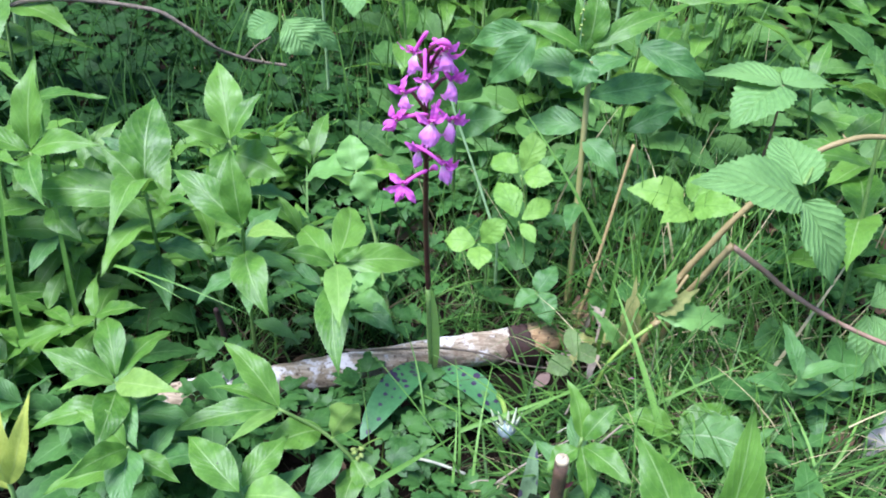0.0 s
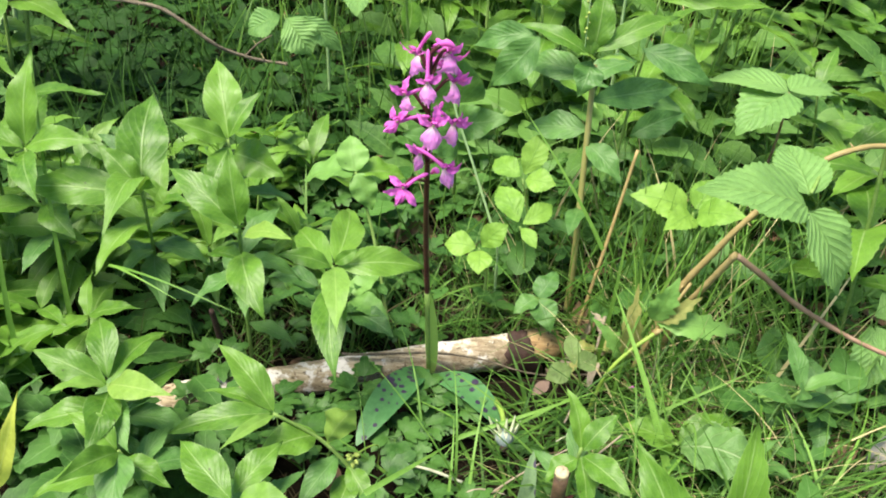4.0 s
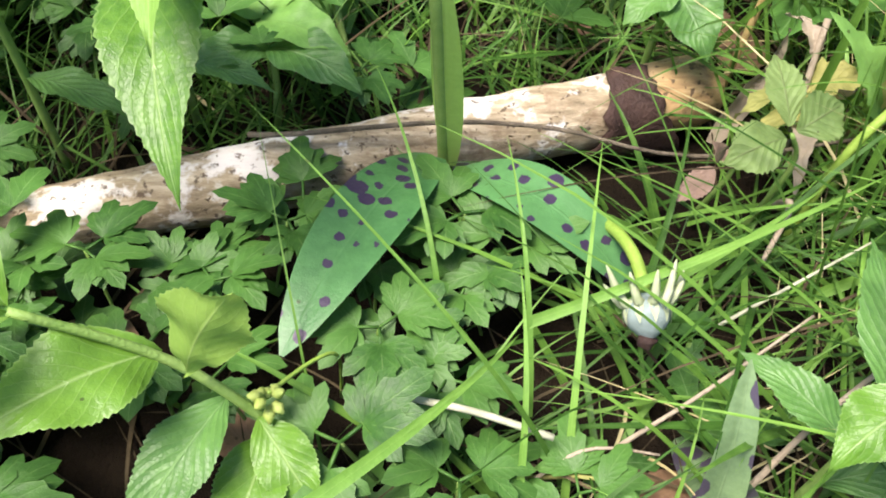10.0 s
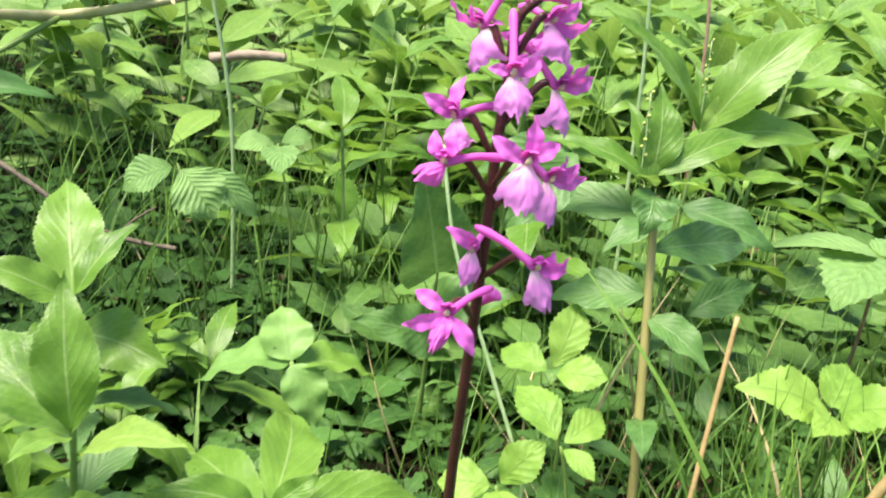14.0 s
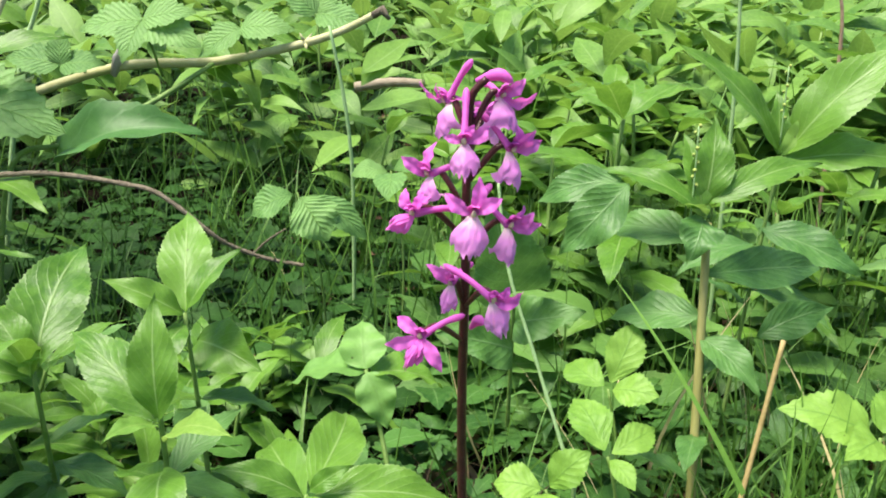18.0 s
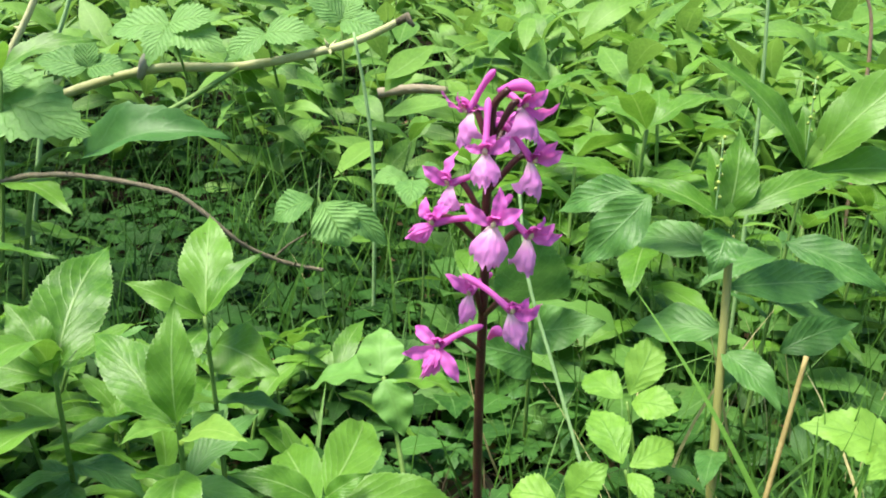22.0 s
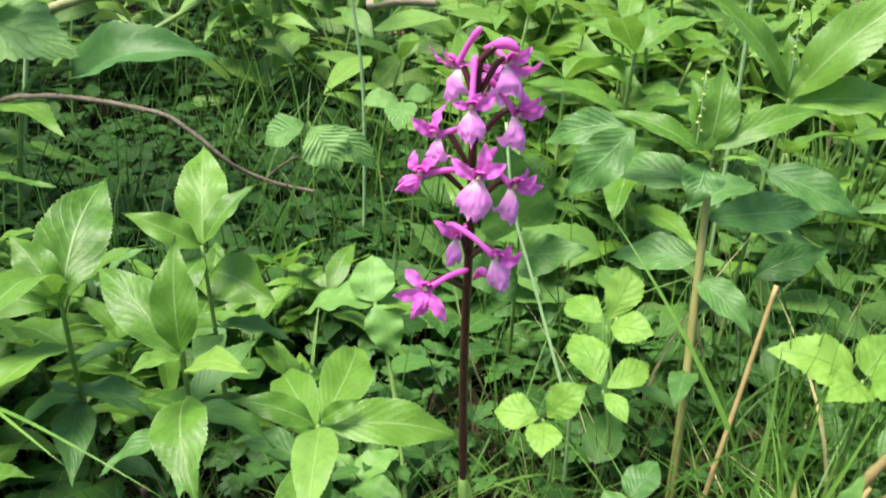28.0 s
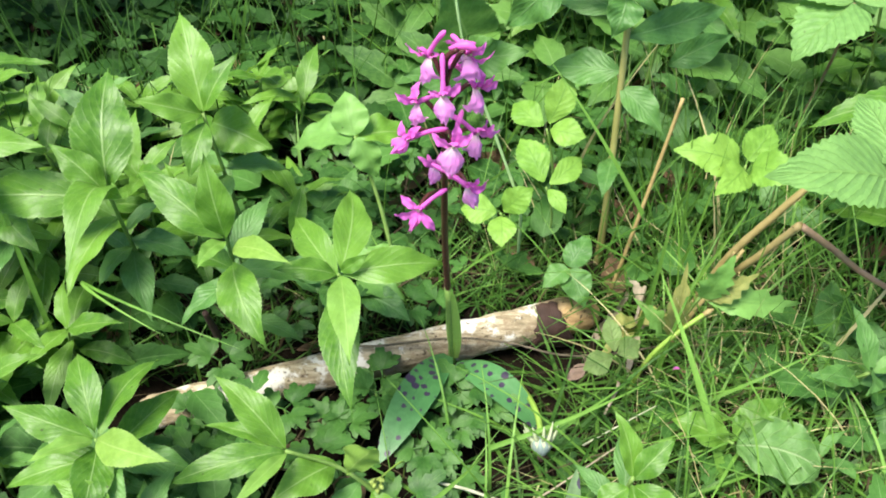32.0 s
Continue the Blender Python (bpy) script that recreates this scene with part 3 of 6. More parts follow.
def leafy(name, label, category, stem, leaves, material, radius=0.0013, stem_material=None, group=""):
    """A plant of one stem and its single leaves: (base, tip, width, extras)."""
    root = thing(name, label, category, group, at=stem[0])
    o = V(stem[0])
    pts = spline([V(p) - o for p in stem], 5)
    n = len(pts)
    part("stem", tube(Geo(), pts, [radius * (1.2 - 0.5 * i / n) for i in range(n)], 7), stem_material or STEMGREEN, root)
    for k, row in enumerate(leaves):
        b, t, w = row[:3]
        kw = dict(teeth=27, depth=0.05, fold=0.30, bend=0.09, wave=0.05, seed=k * 1.7, nw=3, curl=0.05)
        if len(row) > 3:
            kw.update(row[3])
        kw.setdefault("twist", 0.35 * math.sin(k * 2.7 + b[0] * 90))
        kw.setdefault("sway", 0.035 * math.sin(k * 4.1 + b[1] * 70))
        mat = kw.pop("mat", material)
        part("leaf", leaf(Geo(), V(b) - o, V(t) - o, w, **kw), mat, root)
    if material is MERC and len(leaves) > 4 and stem[-1][2] > 0.06:
        rnd = random.Random(len(label) + int(abs(stem[0][0]) * 1000))
        for k in range(4):
            c = pts[int(n * (0.35 + 0.12 * k))]
            a, le = k * 2.4 + rnd.uniform(-0.5, 0.5), rnd.uniform(0.028, 0.042)
            part("leaf", leaf(Geo(), c, c + Vector((math.cos(a), math.sin(a), rnd.uniform(-0.15, 0.35))) * le, le * 0.36, teeth=14, depth=0.07, fold=0.3, bend=0.1, wave=0.05, seed=k, twist=rnd.uniform(-0.5, 0.5)), DARKMERC, root)
    return root


# ---- the orchid ----
def petal_material():
    m, ns, ls = tree("orchid_petal")
    uv = ns.new("ShaderNodeUVMap")
    co = ns.new("ShaderNodeTexCoord")
    sep = ns.new("ShaderNodeSeparateXYZ")
    ls.new(uv.outputs[0], sep.inputs[0])
    nz = noisen(ns, ls, co.outputs["Object"], 160.0, 3.0)
    col = mixc(ns, ls, nz, (0.58, 0.075, 0.48), (0.80, 0.25, 0.70))
    vv = mathn(ns, ls, "ABSOLUTE", sep.outputs[1])
    streak = mathn(ns, ls, "ABSOLUTE", mathn(ns, ls, "SINE", mathn(ns, ls, "MULTIPLY", vv, 16.0)))
    col = mixc(ns, ls, mathn(ns, ls, "MULTIPLY", streak, 0.18), col, (0.36, 0.02, 0.28))
    finish(ns, ls, col, 0.5, nz, 0.2, 0.0006, (0.80, 0.14, 0.56), 0.4, 0.3)
    return m


def lip_material():
    m, ns, ls = tree("orchid_lip")
    uv = ns.new("ShaderNodeUVMap")
    co = ns.new("ShaderNodeTexCoord")
    sep = ns.new("ShaderNodeSeparateXYZ")
    ls.new(uv.outputs[0], sep.inputs[0])
    nz = noisen(ns, ls, co.outputs["Object"], 200.0, 3.0)
    pale = mathn(ns, ls, "SUBTRACT", 1.0, mathn(ns, ls, "MULTIPLY", sep.outputs[0], 2.8), clamp=True)
    col = mixc(ns, ls, nz, (0.60, 0.13, 0.54), (0.76, 0.34, 0.71))
    col = mixc(ns, ls, pale, col, (0.80, 0.70, 0.62))
    vo = ns.new("ShaderNodeTexVoronoi")
    vo.inputs["Scale"].default_value = 650.0
    ls.new(co.outputs["Object"], vo.inputs["Vector"])
    dots = mathn(ns, ls, "MULTIPLY", mathn(ns, ls, "LESS_THAN", vo.outputs["Distance"], 0.2), pale)
    col = mixc(ns, ls, dots, col, (0.35, 0.02, 0.30))
    finish(ns, ls, col, 0.5, nz, 0.2, 0.0006, (0.88, 0.44, 0.80), 0.45, 0.3)
    return m


PETAL, LIP = petal_material(), lip_material()
STEM = [(0, 0, -0.02), (0.000, 0.0, 0.0), (-0.003, -0.006, 0.05), (-0.007, -0.014, 0.107), (-0.009, -0.025, 0.153), (-0.010, -0.032, 0.196),
        (-0.011, -0.036, 0.220), (-0.011, -0.039, 0.239), (-0.011, -0.041, 0.251), (-0.007, -0.043, 0.2565)]


def stem_at(z):
    for a, b in zip(STEM, STEM[1:]):
        if a[2] <= z <= b[2]:
            return V(a).lerp(V(b), (z - a[2]) / (b[2] - a[2]))
    return V(STEM[-1])


def orchid_flower(parent, seed, mouth, lip_tip, lip_width, spur_tip, wings, dark=False):
    """One flower: a dark arched ovary, a club spur, spreading sepals, a small hood and a hanging three-lobed lip."""
    rnd = random.Random(seed)
    mouth, lip_tip, spur_tip = V(mouth), V(mouth).lerp(V(lip_tip), 0.84), V(spur_tip)
    foot = stem_at(mouth.z - 0.011)
    out = mouth - stem_at(mouth.z)
    out.z = 0
    out = (out.normalized() + Vector((0, -0.75, 0))).normalized()
    up = Vector((0, 0, 1))
    side = out.cross(up).normalized()
    s = 0.0100
    crest = foot.lerp(mouth, 0.62) + up * 0.0042
    fl = part("flower", tube(Geo(), spline([foot, crest, mouth - out * 0.001 + up * 0.0012], 6), [0.0006 + 0.0004 * math.sin(math.pi * k / 12) for k in range(13)], 8), PURPLESTEM, parent, "magenta orchid flower")
    mid = mouth.lerp(spur_tip, 0.5) + up * 0.0010
    part("spur", tube(Geo(), spline([mouth, mid, spur_tip], 6), [0.0010, 0.0012, 0.0011, 0.0010, 0.0009, 0.0009, 0.0009, 0.0009, 0.0010, 0.0011, 0.0010, 0.0008, 0.0003], 10), PETAL, fl)
    for k, w in enumerate(wings):
        w = mouth.lerp(V(w), 0.88)
        le = (w - mouth).length
        part("sepal", leaf(Geo(), mouth, w, min(le * 0.46, 0.0042), "leaflet", up=out + up * rnd.uniform(-0.3, 0.6), bend=rnd.uniform(0.04, 0.20), fold=0.45, nl=12, nw=3, wave=0.11, seed=seed + k, twist=rnd.uniform(-0.5, 0.5), sway=rnd.uniform(-0.10, 0.10), curl=rnd.uniform(-0.1, 0.2)), PETAL, fl)
    for q in (-1, 0, 1):
        tip = mouth + out * s * rnd.uniform(0.28, 0.42) + up * s * (rnd.uniform(0.30, 0.46) - 0.10 * abs(q)) + side * q * s * rnd.uniform(0.08, 0.16)
        part("petal", leaf(Geo(), mouth - out * s * 0.05, tip, s * rnd.uniform(0.28, 0.36), "ovate", up=up, bend=0.30, fold=-0.7, nl=8, nw=3, wave=0.05, seed=seed + q, twist=rnd.uniform(-0.3, 0.3)), PETAL, fl)
    lip = Geo()
    n, m = 14, 22
    down = lip_tip - mouth
    ld = down.normalized()
    ls_ = ld.cross(out)
    ls_ = ls_.normalized() if ls_.length > 0.2 else side
    face = ls_.cross(ld).normalized()
    if face.dot(out) < 0:
        face = -face
    skew = rnd.uniform(-0.3, 0.3)
    for i in range(n + 1):
        u = i / n
        w = lip_width * 0.40 * (0.24 + 0.80 * math.sin(math.pi * min(0.5, 0.78 * u)) ** 1.2)
        for k in range(m + 1):
            v = 2 * k / m - 1
            notch = 0.10 * math.exp(-((abs(v) - 0.44) / 0.13) ** 2) + 0.05 * math.exp(-(v / 0.09) ** 2)
            reach = 1.04 - (notch + 0.44 * v * v + 0.24 * noise.noise((v * 6, seed * 1.7, 0))) * u ** 2
            bulge = s * (0.22 * math.sin(u * 2.6) - (0.60 + skew * v) * v * v * (0.15 + 0.85 * u) + 0.17 * noise.noise((u * 4, v * 5, seed)) * u)
            lip.v.append(mouth + down * u * reach + ls_ * (v * w * (1 - 0.10 * u * v * v)) + face * bulge)
            lip.uv.append((u, v))
    for i in range(n):
        for k in range(m):
            q = i * (m + 1) + k
            lip.f.append((q, q + 1, q + m + 2, q + m + 1))
    part("lip", lip, PETAL if dark else LIP, fl, "deep magenta lip" if dark else "pale pink hanging lip")
    part("column", tube(Geo(), [mouth + out * s * 0.02, mouth + out * s * 0.12 + up * s * 0.06, mouth + out * s * 0.15 + up * s * 0.16], [0.0007, 0.0008, 0.0004], 7), COLUMN, fl, "cream centre")


COLUMN = plain_material("orchid_column", (0.55, 0.40, 0.30), (0.72, 0.62, 0.36), 300)


def build_orchid():
    root = thing("orchid", "early purple orchid in flower with dark stem and purple-blotched leaves", "orchid")
    pts = spline(STEM, 4)
    n = len(pts)
    part("stem", tube(Geo(), pts[9:], [0.0018 - 0.0008 * i / (n - 9) for i in range(n - 9)], 9), PURPLESTEM, root, "dark purple flower stem")
    part("lower_stem", tube(Geo(), pts[:11], [0.0026 - 0.00005 * i for i in range(11)], 9), STEMGREEN, root)
    part("sheath", leaf(Geo(), (0.001, -0.002, 0.0), (-0.004, -0.0115, 0.082), 0.0100, "strap", up=(-0.5, -1, 0.2), fold=-0.45, bend=0.0), SHEATH, root, "pale green sheathing leaf")
    part("blotched_leaf", leaf(Geo(), (-0.003, -0.004, 0.006), (-0.0425, -0.081, 0.016), 0.0225, "orchid", bend=0.13, fold=0.14, nl=18, nw=3), SPOTTED, root, "glossy leaf with purple blotches")
    part("blotched_leaf", leaf(Geo(), (0.001, -0.010, 0.004), (0.049, -0.058, 0.008), 0.0205, "orchid", bend=0.20, fold=0.20, nl=18, nw=3), SPOTTED, root, "glossy leaf with purple blotches")
    # mouth, lip tip, lip width, spur tip, sepal tips
    flowers = [
        ((-0.021, -0.052, 0.1830), (-0.025, -0.057, 0.1735), 0.0062, (-0.009, -0.044, 0.1875), [(-0.030, -0.047, 0.1875), (-0.033, -0.052, 0.1790), (-0.0135, -0.057, 0.1730), (-0.0225, -0.056, 0.1760)], True),
        ((-0.001, -0.051, 0.1955), (0.003, -0.053, 0.1838), 0.0105, (-0.016, -0.046, 0.2035), [(0.0085, -0.050, 0.1985), (0.004, -0.049, 0.2005), (0.0075, -0.052, 0.1955)]),
        ((-0.014, -0.037, 0.1945), (-0.0155, -0.039, 0.1838), 0.0085, (-0.008, -0.028, 0.1985), [(-0.022, -0.040, 0.2015), (-0.018, -0.036, 0.2005)]),
        ((-0.008, -0.056, 0.2215), (-0.009, -0.061, 0.2085), 0.0135, (-0.004, -0.040, 0.2265), [(-0.0175, -0.054, 0.2275), (-0.007, -0.053, 0.2330), (0.0005, -0.054, 0.2270)]),
        ((0.002, -0.040, 0.2145), (0.0025, -0.043, 0.2020), 0.0095, (-0.0085, -0.037, 0.2215), [(0.0125, -0.039, 0.2165), (0.0065, -0.038, 0.2215), (0.010, -0.040, 0.2200)]),
        ((-0.025, -0.048, 0.2185), (-0.0325, -0.052, 0.2135), 0.0085, (-0.0095, -0.043, 0.2195), [(-0.0285, -0.046, 0.2265), (-0.020, -0.047, 0.2245), (-0.0225, -0.049, 0.2260)], True),
        ((-0.022, -0.037, 0.2275), (-0.0225, -0.041, 0.2175), 0.0095, (-0.010, -0.036, 0.2310), [(-0.0315, -0.036, 0.2330), (-0.0215, -0.036, 0.2385), (-0.0275, -0.037, 0.2300)]),
        ((-0.012, -0.048, 0.2395), (-0.0112, -0.054, 0.2290), 0.0110, (-0.0125, -0.041, 0.2535), [(-0.0185, -0.047, 0.2405), (-0.0045, -0.046, 0.2450), (-0.009, -0.048, 0.2455)]),
        ((0.001, -0.039, 0.2365), (0.0025, -0.043, 0.2245), 0.0105, (-0.010, -0.036, 0.2475), [(0.0105, -0.038, 0.2410), (0.002, -0.037, 0.2455), (0.008, -0.039, 0.2440)]),
        ((-0.018, -0.036, 0.2485), (-0.0185, -0.040, 0.2370), 0.0115, (-0.0115, -0.038, 0.2610), [(-0.0265, -0.035, 0.2555), (-0.0125, -0.037, 0.2500), (-0.0225, -0.037, 0.2540)]),
        ((-0.003, -0.039, 0.2515), (0.0015, -0.043, 0.2405), 0.0115, (-0.009, -0.030, 0.2540), [(-0.0065, -0.041, 0.2465), (0.0045, -0.039, 0.2575), (0.0085, -0.040, 0.2525)]),
        ((-0.006, -0.026, 0.2440), (-0.004, -0.024, 0.2335), 0.0095, (-0.010, -0.040, 0.2460), [(-0.012, -0.024, 0.2480), (0.002, -0.025, 0.2480)]),
    ]
    for k, spec in enumerate(flowers):
        orchid_flower(root, k, *spec)
    for p, t in [((-0.010, -0.041, 0.2555), (0.000, -0.043, 0.2560)), ((-0.0075, -0.024, 0.175), (-0.0035, -0.030, 0.179))]:
        part("bud", tube(Geo(), spline([p, V(p).lerp(V(t), 0.6) + Vector((0, 0, 0.002)), t], 4), [0.0007, 0.0009, 0.0012, 0.0016, 0.0018, 0.0017, 0.0014, 0.0010, 0.0004], 7), PETAL, root, "unopened purple bud")


build_orchid()


# ---- plants with leaves at fitted places ----
M = "mercury_plant"
ML = "upright dog's mercury plant with toothed fresh green leaves"
B_ = dict(up=(0, -0.8, 0.5))
F_ = dict(up=(0, -0.4, 1))

leafy(M, ML + " beside the log", "plant", [(-0.086, 0.034, -0.02), (-0.078, 0.014, 0.05), (-0.062, -0.021, 0.104)], [
    ((-0.061, -0.020, 0.105), (-0.059, 0.043, 0.106), 0.0215, dict(up=(0.2, -0.6, 0.8), twist=0.15)),
    ((-0.060, -0.021, 0.104), (-0.006, -0.006, 0.096), 0.0205, dict(up=(0, -0.5, 0.9), bend=0.1, twist=0.1)),
    ((-0.061, -0.022, 0.105), (-0.054, -0.075, 0.103), 0.0170, dict(up=(0, -0.3, 1), bend=0.10, twist=0.1, mat=MERC_BRIGHT)),
    ((-0.062, -0.020, 0.090), (-0.054, -0.084, 0.075), 0.0215, dict(up=(0, -0.4, 1), bend=0.1, wave=0.025, twist=0.1)),
    ((-0.062, -0.022, 0.102), (-0.092, 0.035, 0.092), 0.0185, dict(up=(0.1, -0.5, 0.9))),
    ((-0.061, -0.021, 0.106), (-0.046, -0.018, 0.117), 0.008, dict(up=(0, -0.7, 0.7))),
    ((-0.063, -0.021, 0.104), (-0.094, -0.028, 0.117), 0.0125, dict(up=(0, -0.5, 0.9))),
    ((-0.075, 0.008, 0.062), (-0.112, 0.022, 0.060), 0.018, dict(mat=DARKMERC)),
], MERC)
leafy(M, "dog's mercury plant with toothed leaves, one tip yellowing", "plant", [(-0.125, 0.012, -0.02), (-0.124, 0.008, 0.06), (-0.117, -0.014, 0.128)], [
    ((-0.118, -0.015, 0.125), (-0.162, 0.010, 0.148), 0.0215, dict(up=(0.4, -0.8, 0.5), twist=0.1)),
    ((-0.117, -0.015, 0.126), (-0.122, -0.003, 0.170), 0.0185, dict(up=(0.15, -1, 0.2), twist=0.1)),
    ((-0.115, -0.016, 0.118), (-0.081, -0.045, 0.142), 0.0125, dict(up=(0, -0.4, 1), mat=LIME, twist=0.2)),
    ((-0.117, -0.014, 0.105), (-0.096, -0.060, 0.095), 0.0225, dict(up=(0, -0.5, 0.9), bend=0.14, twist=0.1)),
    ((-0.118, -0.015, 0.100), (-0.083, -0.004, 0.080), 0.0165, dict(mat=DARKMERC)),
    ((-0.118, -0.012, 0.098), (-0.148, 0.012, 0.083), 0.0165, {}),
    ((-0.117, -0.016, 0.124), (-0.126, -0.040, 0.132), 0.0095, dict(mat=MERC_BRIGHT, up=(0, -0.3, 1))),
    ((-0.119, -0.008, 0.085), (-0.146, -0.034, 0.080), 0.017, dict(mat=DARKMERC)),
], MERC)
leafy(M, ML, "plant", [(-0.190, 0.05, -0.02), (-0.190, 0.038, 0.05), (-0.184, 0.020, 0.122)], [
    ((-0.184, 0.021, 0.122), (-0.188, 0.079, 0.161), 0.0320, dict(up=(0.2, -0.8, 0.5), twist=0.1)),
    ((-0.184, 0.018, 0.124), (-0.210, 0.030, 0.148), 0.0175, dict(up=(0.5, -0.7, 0.5))),
    ((-0.185, 0.020, 0.120), (-0.180, -0.048, 0.146), 0.0215, dict(up=(0.2, -0.3, 1), bend=0.24, curl=0.15)),
    ((-0.186, 0.022, 0.118), (-0.262, 0.020, 0.122), 0.026, dict(bend=0.12, up=(0, -0.5, 0.9))),
    ((-0.190, 0.035, 0.07), (-0.150, 0.03, 0.06), 0.019, dict(mat=DARKMERC)),
    ((-0.190, 0.032, 0.09), (-0.240, 0.055, 0.085), 0.022, {}),
    ((-0.184, 0.018, 0.122), (-0.166, -0.004, 0.142), 0.0105, dict(mat=MERC_BRIGHT, up=(-0.3, -0.4, 0.9))),
    ((-0.188, 0.030, 0.095), (-0.205, -0.022, 0.090), 0.020, {}),
    ((-0.190, 0.036, 0.060), (-0.172, -0.010, 0.052), 0.019, dict(mat=DARKMERC)),
], MERC)
leafy(M, ML, "plant", [(-0.135, 0.09, -0.02), (-0.140, 0.086, 0.06), (-0.144, 0.080, 0.127)], [
    ((-0.144, 0.081, 0.127), (-0.159, 0.127, 0.165), 0.0265, dict(up=(0.1, -0.8, 0.5), twist=0.1)),
    ((-0.143, 0.080, 0.128), (-0.123, 0.099, 0.156), 0.0145, dict(up=(-0.5, -0.6, 0.6))),
    ((-0.144, 0.080, 0.126), (-0.177, 0.068, 0.147), 0.0165, dict(up=(0, -0.5, 0.9))),
    ((-0.146, 0.100, 0.104), (-0.109, 0.080, 0.101), 0.0290, dict(shape="ovate", up=(0, -0.7, 0.8))),
    ((-0.143, 0.078, 0.122), (-0.150, 0.046, 0.108), 0.017, F_),
    ((-0.140, 0.086, 0.08), (-0.178, 0.066, 0.075), 0.020, {}),
    ((-0.140, 0.086, 0.08), (-0.102, 0.096, 0.07), 0.020, dict(mat=DARKMERC)),
], MERC)
leafy(M, "dog's mercury plant, stem leaning over the orchid leaves", "plant",
      [(-0.030, -0.098, -0.015), (-0.042, -0.098, 0.012), (-0.062, -0.094, 0.036), (-0.087, -0.096, 0.058)], [
    ((-0.087, -0.095, 0.058), (-0.122, -0.067, 0.083), 0.0180, dict(up=(0.4, -0.5, 0.9), bend=0.10, twist=0.15)),
    ((-0.087, -0.096, 0.058), (-0.146, -0.112, 0.054), 0.0165, dict(bend=0.1, up=(0, -0.4, 1))),
    ((-0.086, -0.097, 0.058), (-0.108, -0.132, 0.071), 0.0085, dict(mat=MERC_BRIGHT)),
    ((-0.088, -0.095, 0.058), (-0.130, -0.080, 0.058), 0.009, {}),
    ((-0.064, -0.092, 0.037), (-0.094, -0.118, 0.048), 0.0215, dict(up=(0, -0.4, 1), twist=0.05)),
    ((-0.058, -0.098, 0.037), (-0.044, -0.107, 0.073), 0.021, dict(shape="kite", up=(-0.3, -0.9, 0.4), fold=-0.35, bend=0.0, curl=0.12, mat=LIME)),
    ((-0.042, -0.098, 0.012), (-0.050, -0.132, 0.010), 0.0165, dict(up=(0, -0.3, 1))),
    ((-0.046, -0.098, 0.018), (-0.030, -0.120, 0.010), 0.0140, dict(up=(0, -0.3, 1))),
    ((-0.052, -0.096, 0.024), (-0.072, -0.128, 0.018), 0.016, dict(mat=DARKMERC)),
], MERC, stem_material=STEMGREEN)
leafy(M, "low dog's mercury plant with broad pale top leaves", "plant", [(-0.172, -0.092, -0.018), (-0.172, -0.097, 0.03), (-0.172, -0.101, 0.080)], [
    ((-0.171, -0.101, 0.080), (-0.131, -0.122, 0.099), 0.0170, dict(up=(0, -0.4, 1), mat=LIME, twist=0.1)),
    ((-0.173, -0.100, 0.079), (-0.214, -0.091, 0.094), 0.0170, dict(up=(0, -0.5, 0.9))),
    ((-0.171, -0.099, 0.080), (-0.155, -0.052, 0.076), 0.0165, dict(up=(-0.3, -0.4, 0.9))),
    ((-0.173, -0.098, 0.081), (-0.192, -0.055, 0.086), 0.0170, dict(bend=0.2)),
    ((-0.173, -0.102, 0.080), (-0.195, -0.118, 0.092), 0.0115, dict(mat=MERC_BRIGHT)),
    ((-0.172, -0.103, 0.076), (-0.170, -0.143, 0.076), 0.0190, dict(bend=0.14, up=(0.3, -0.3, 1))),
    ((-0.171, -0.099, 0.062), (-0.146, -0.056, 0.055), 0.0175, dict(up=(-0.2, -0.4, 0.9))),
    ((-0.172, -0.097, 0.055), (-0.222, -0.110, 0.052), 0.020, {}),
    ((-0.172, -0.097, 0.050), (-0.132, -0.098, 0.042), 0.018, dict(mat=DARKMERC)),
    ((-0.172, -0.102, 0.072), (-0.152, -0.136, 0.070), 0.0165, dict(mat=DARKMERC)),
], MERC)
leafy(M, ML, "plant", [(-0.140, -0.128, -0.018), (-0.150, -0.132, 0.03), (-0.157, -0.136, 0.070)], [
    ((-0.157, -0.137, 0.070), (-0.171, -0.172, 0.092), 0.0145, dict(up=(0.3, -0.3, 0.9))),
    ((-0.156, -0.137, 0.070), (-0.150, -0.176, 0.066), 0.0195, dict(bend=0.12, mat=DARKMERC)),
    ((-0.158, -0.136, 0.070), (-0.186, -0.122, 0.082), 0.0150, dict(up=(0.5, -0.3, 0.8))),
    ((-0.154, -0.135, 0.055), (-0.200, -0.150, 0.05), 0.022, {}),
    ((-0.152, -0.134, 0.05), (-0.122, -0.118, 0.045), 0.019, dict(mat=DARKMERC)),
    ((-0.156, -0.136, 0.064), (-0.128, -0.150, 0.062), 0.015, {}),
], MERC)
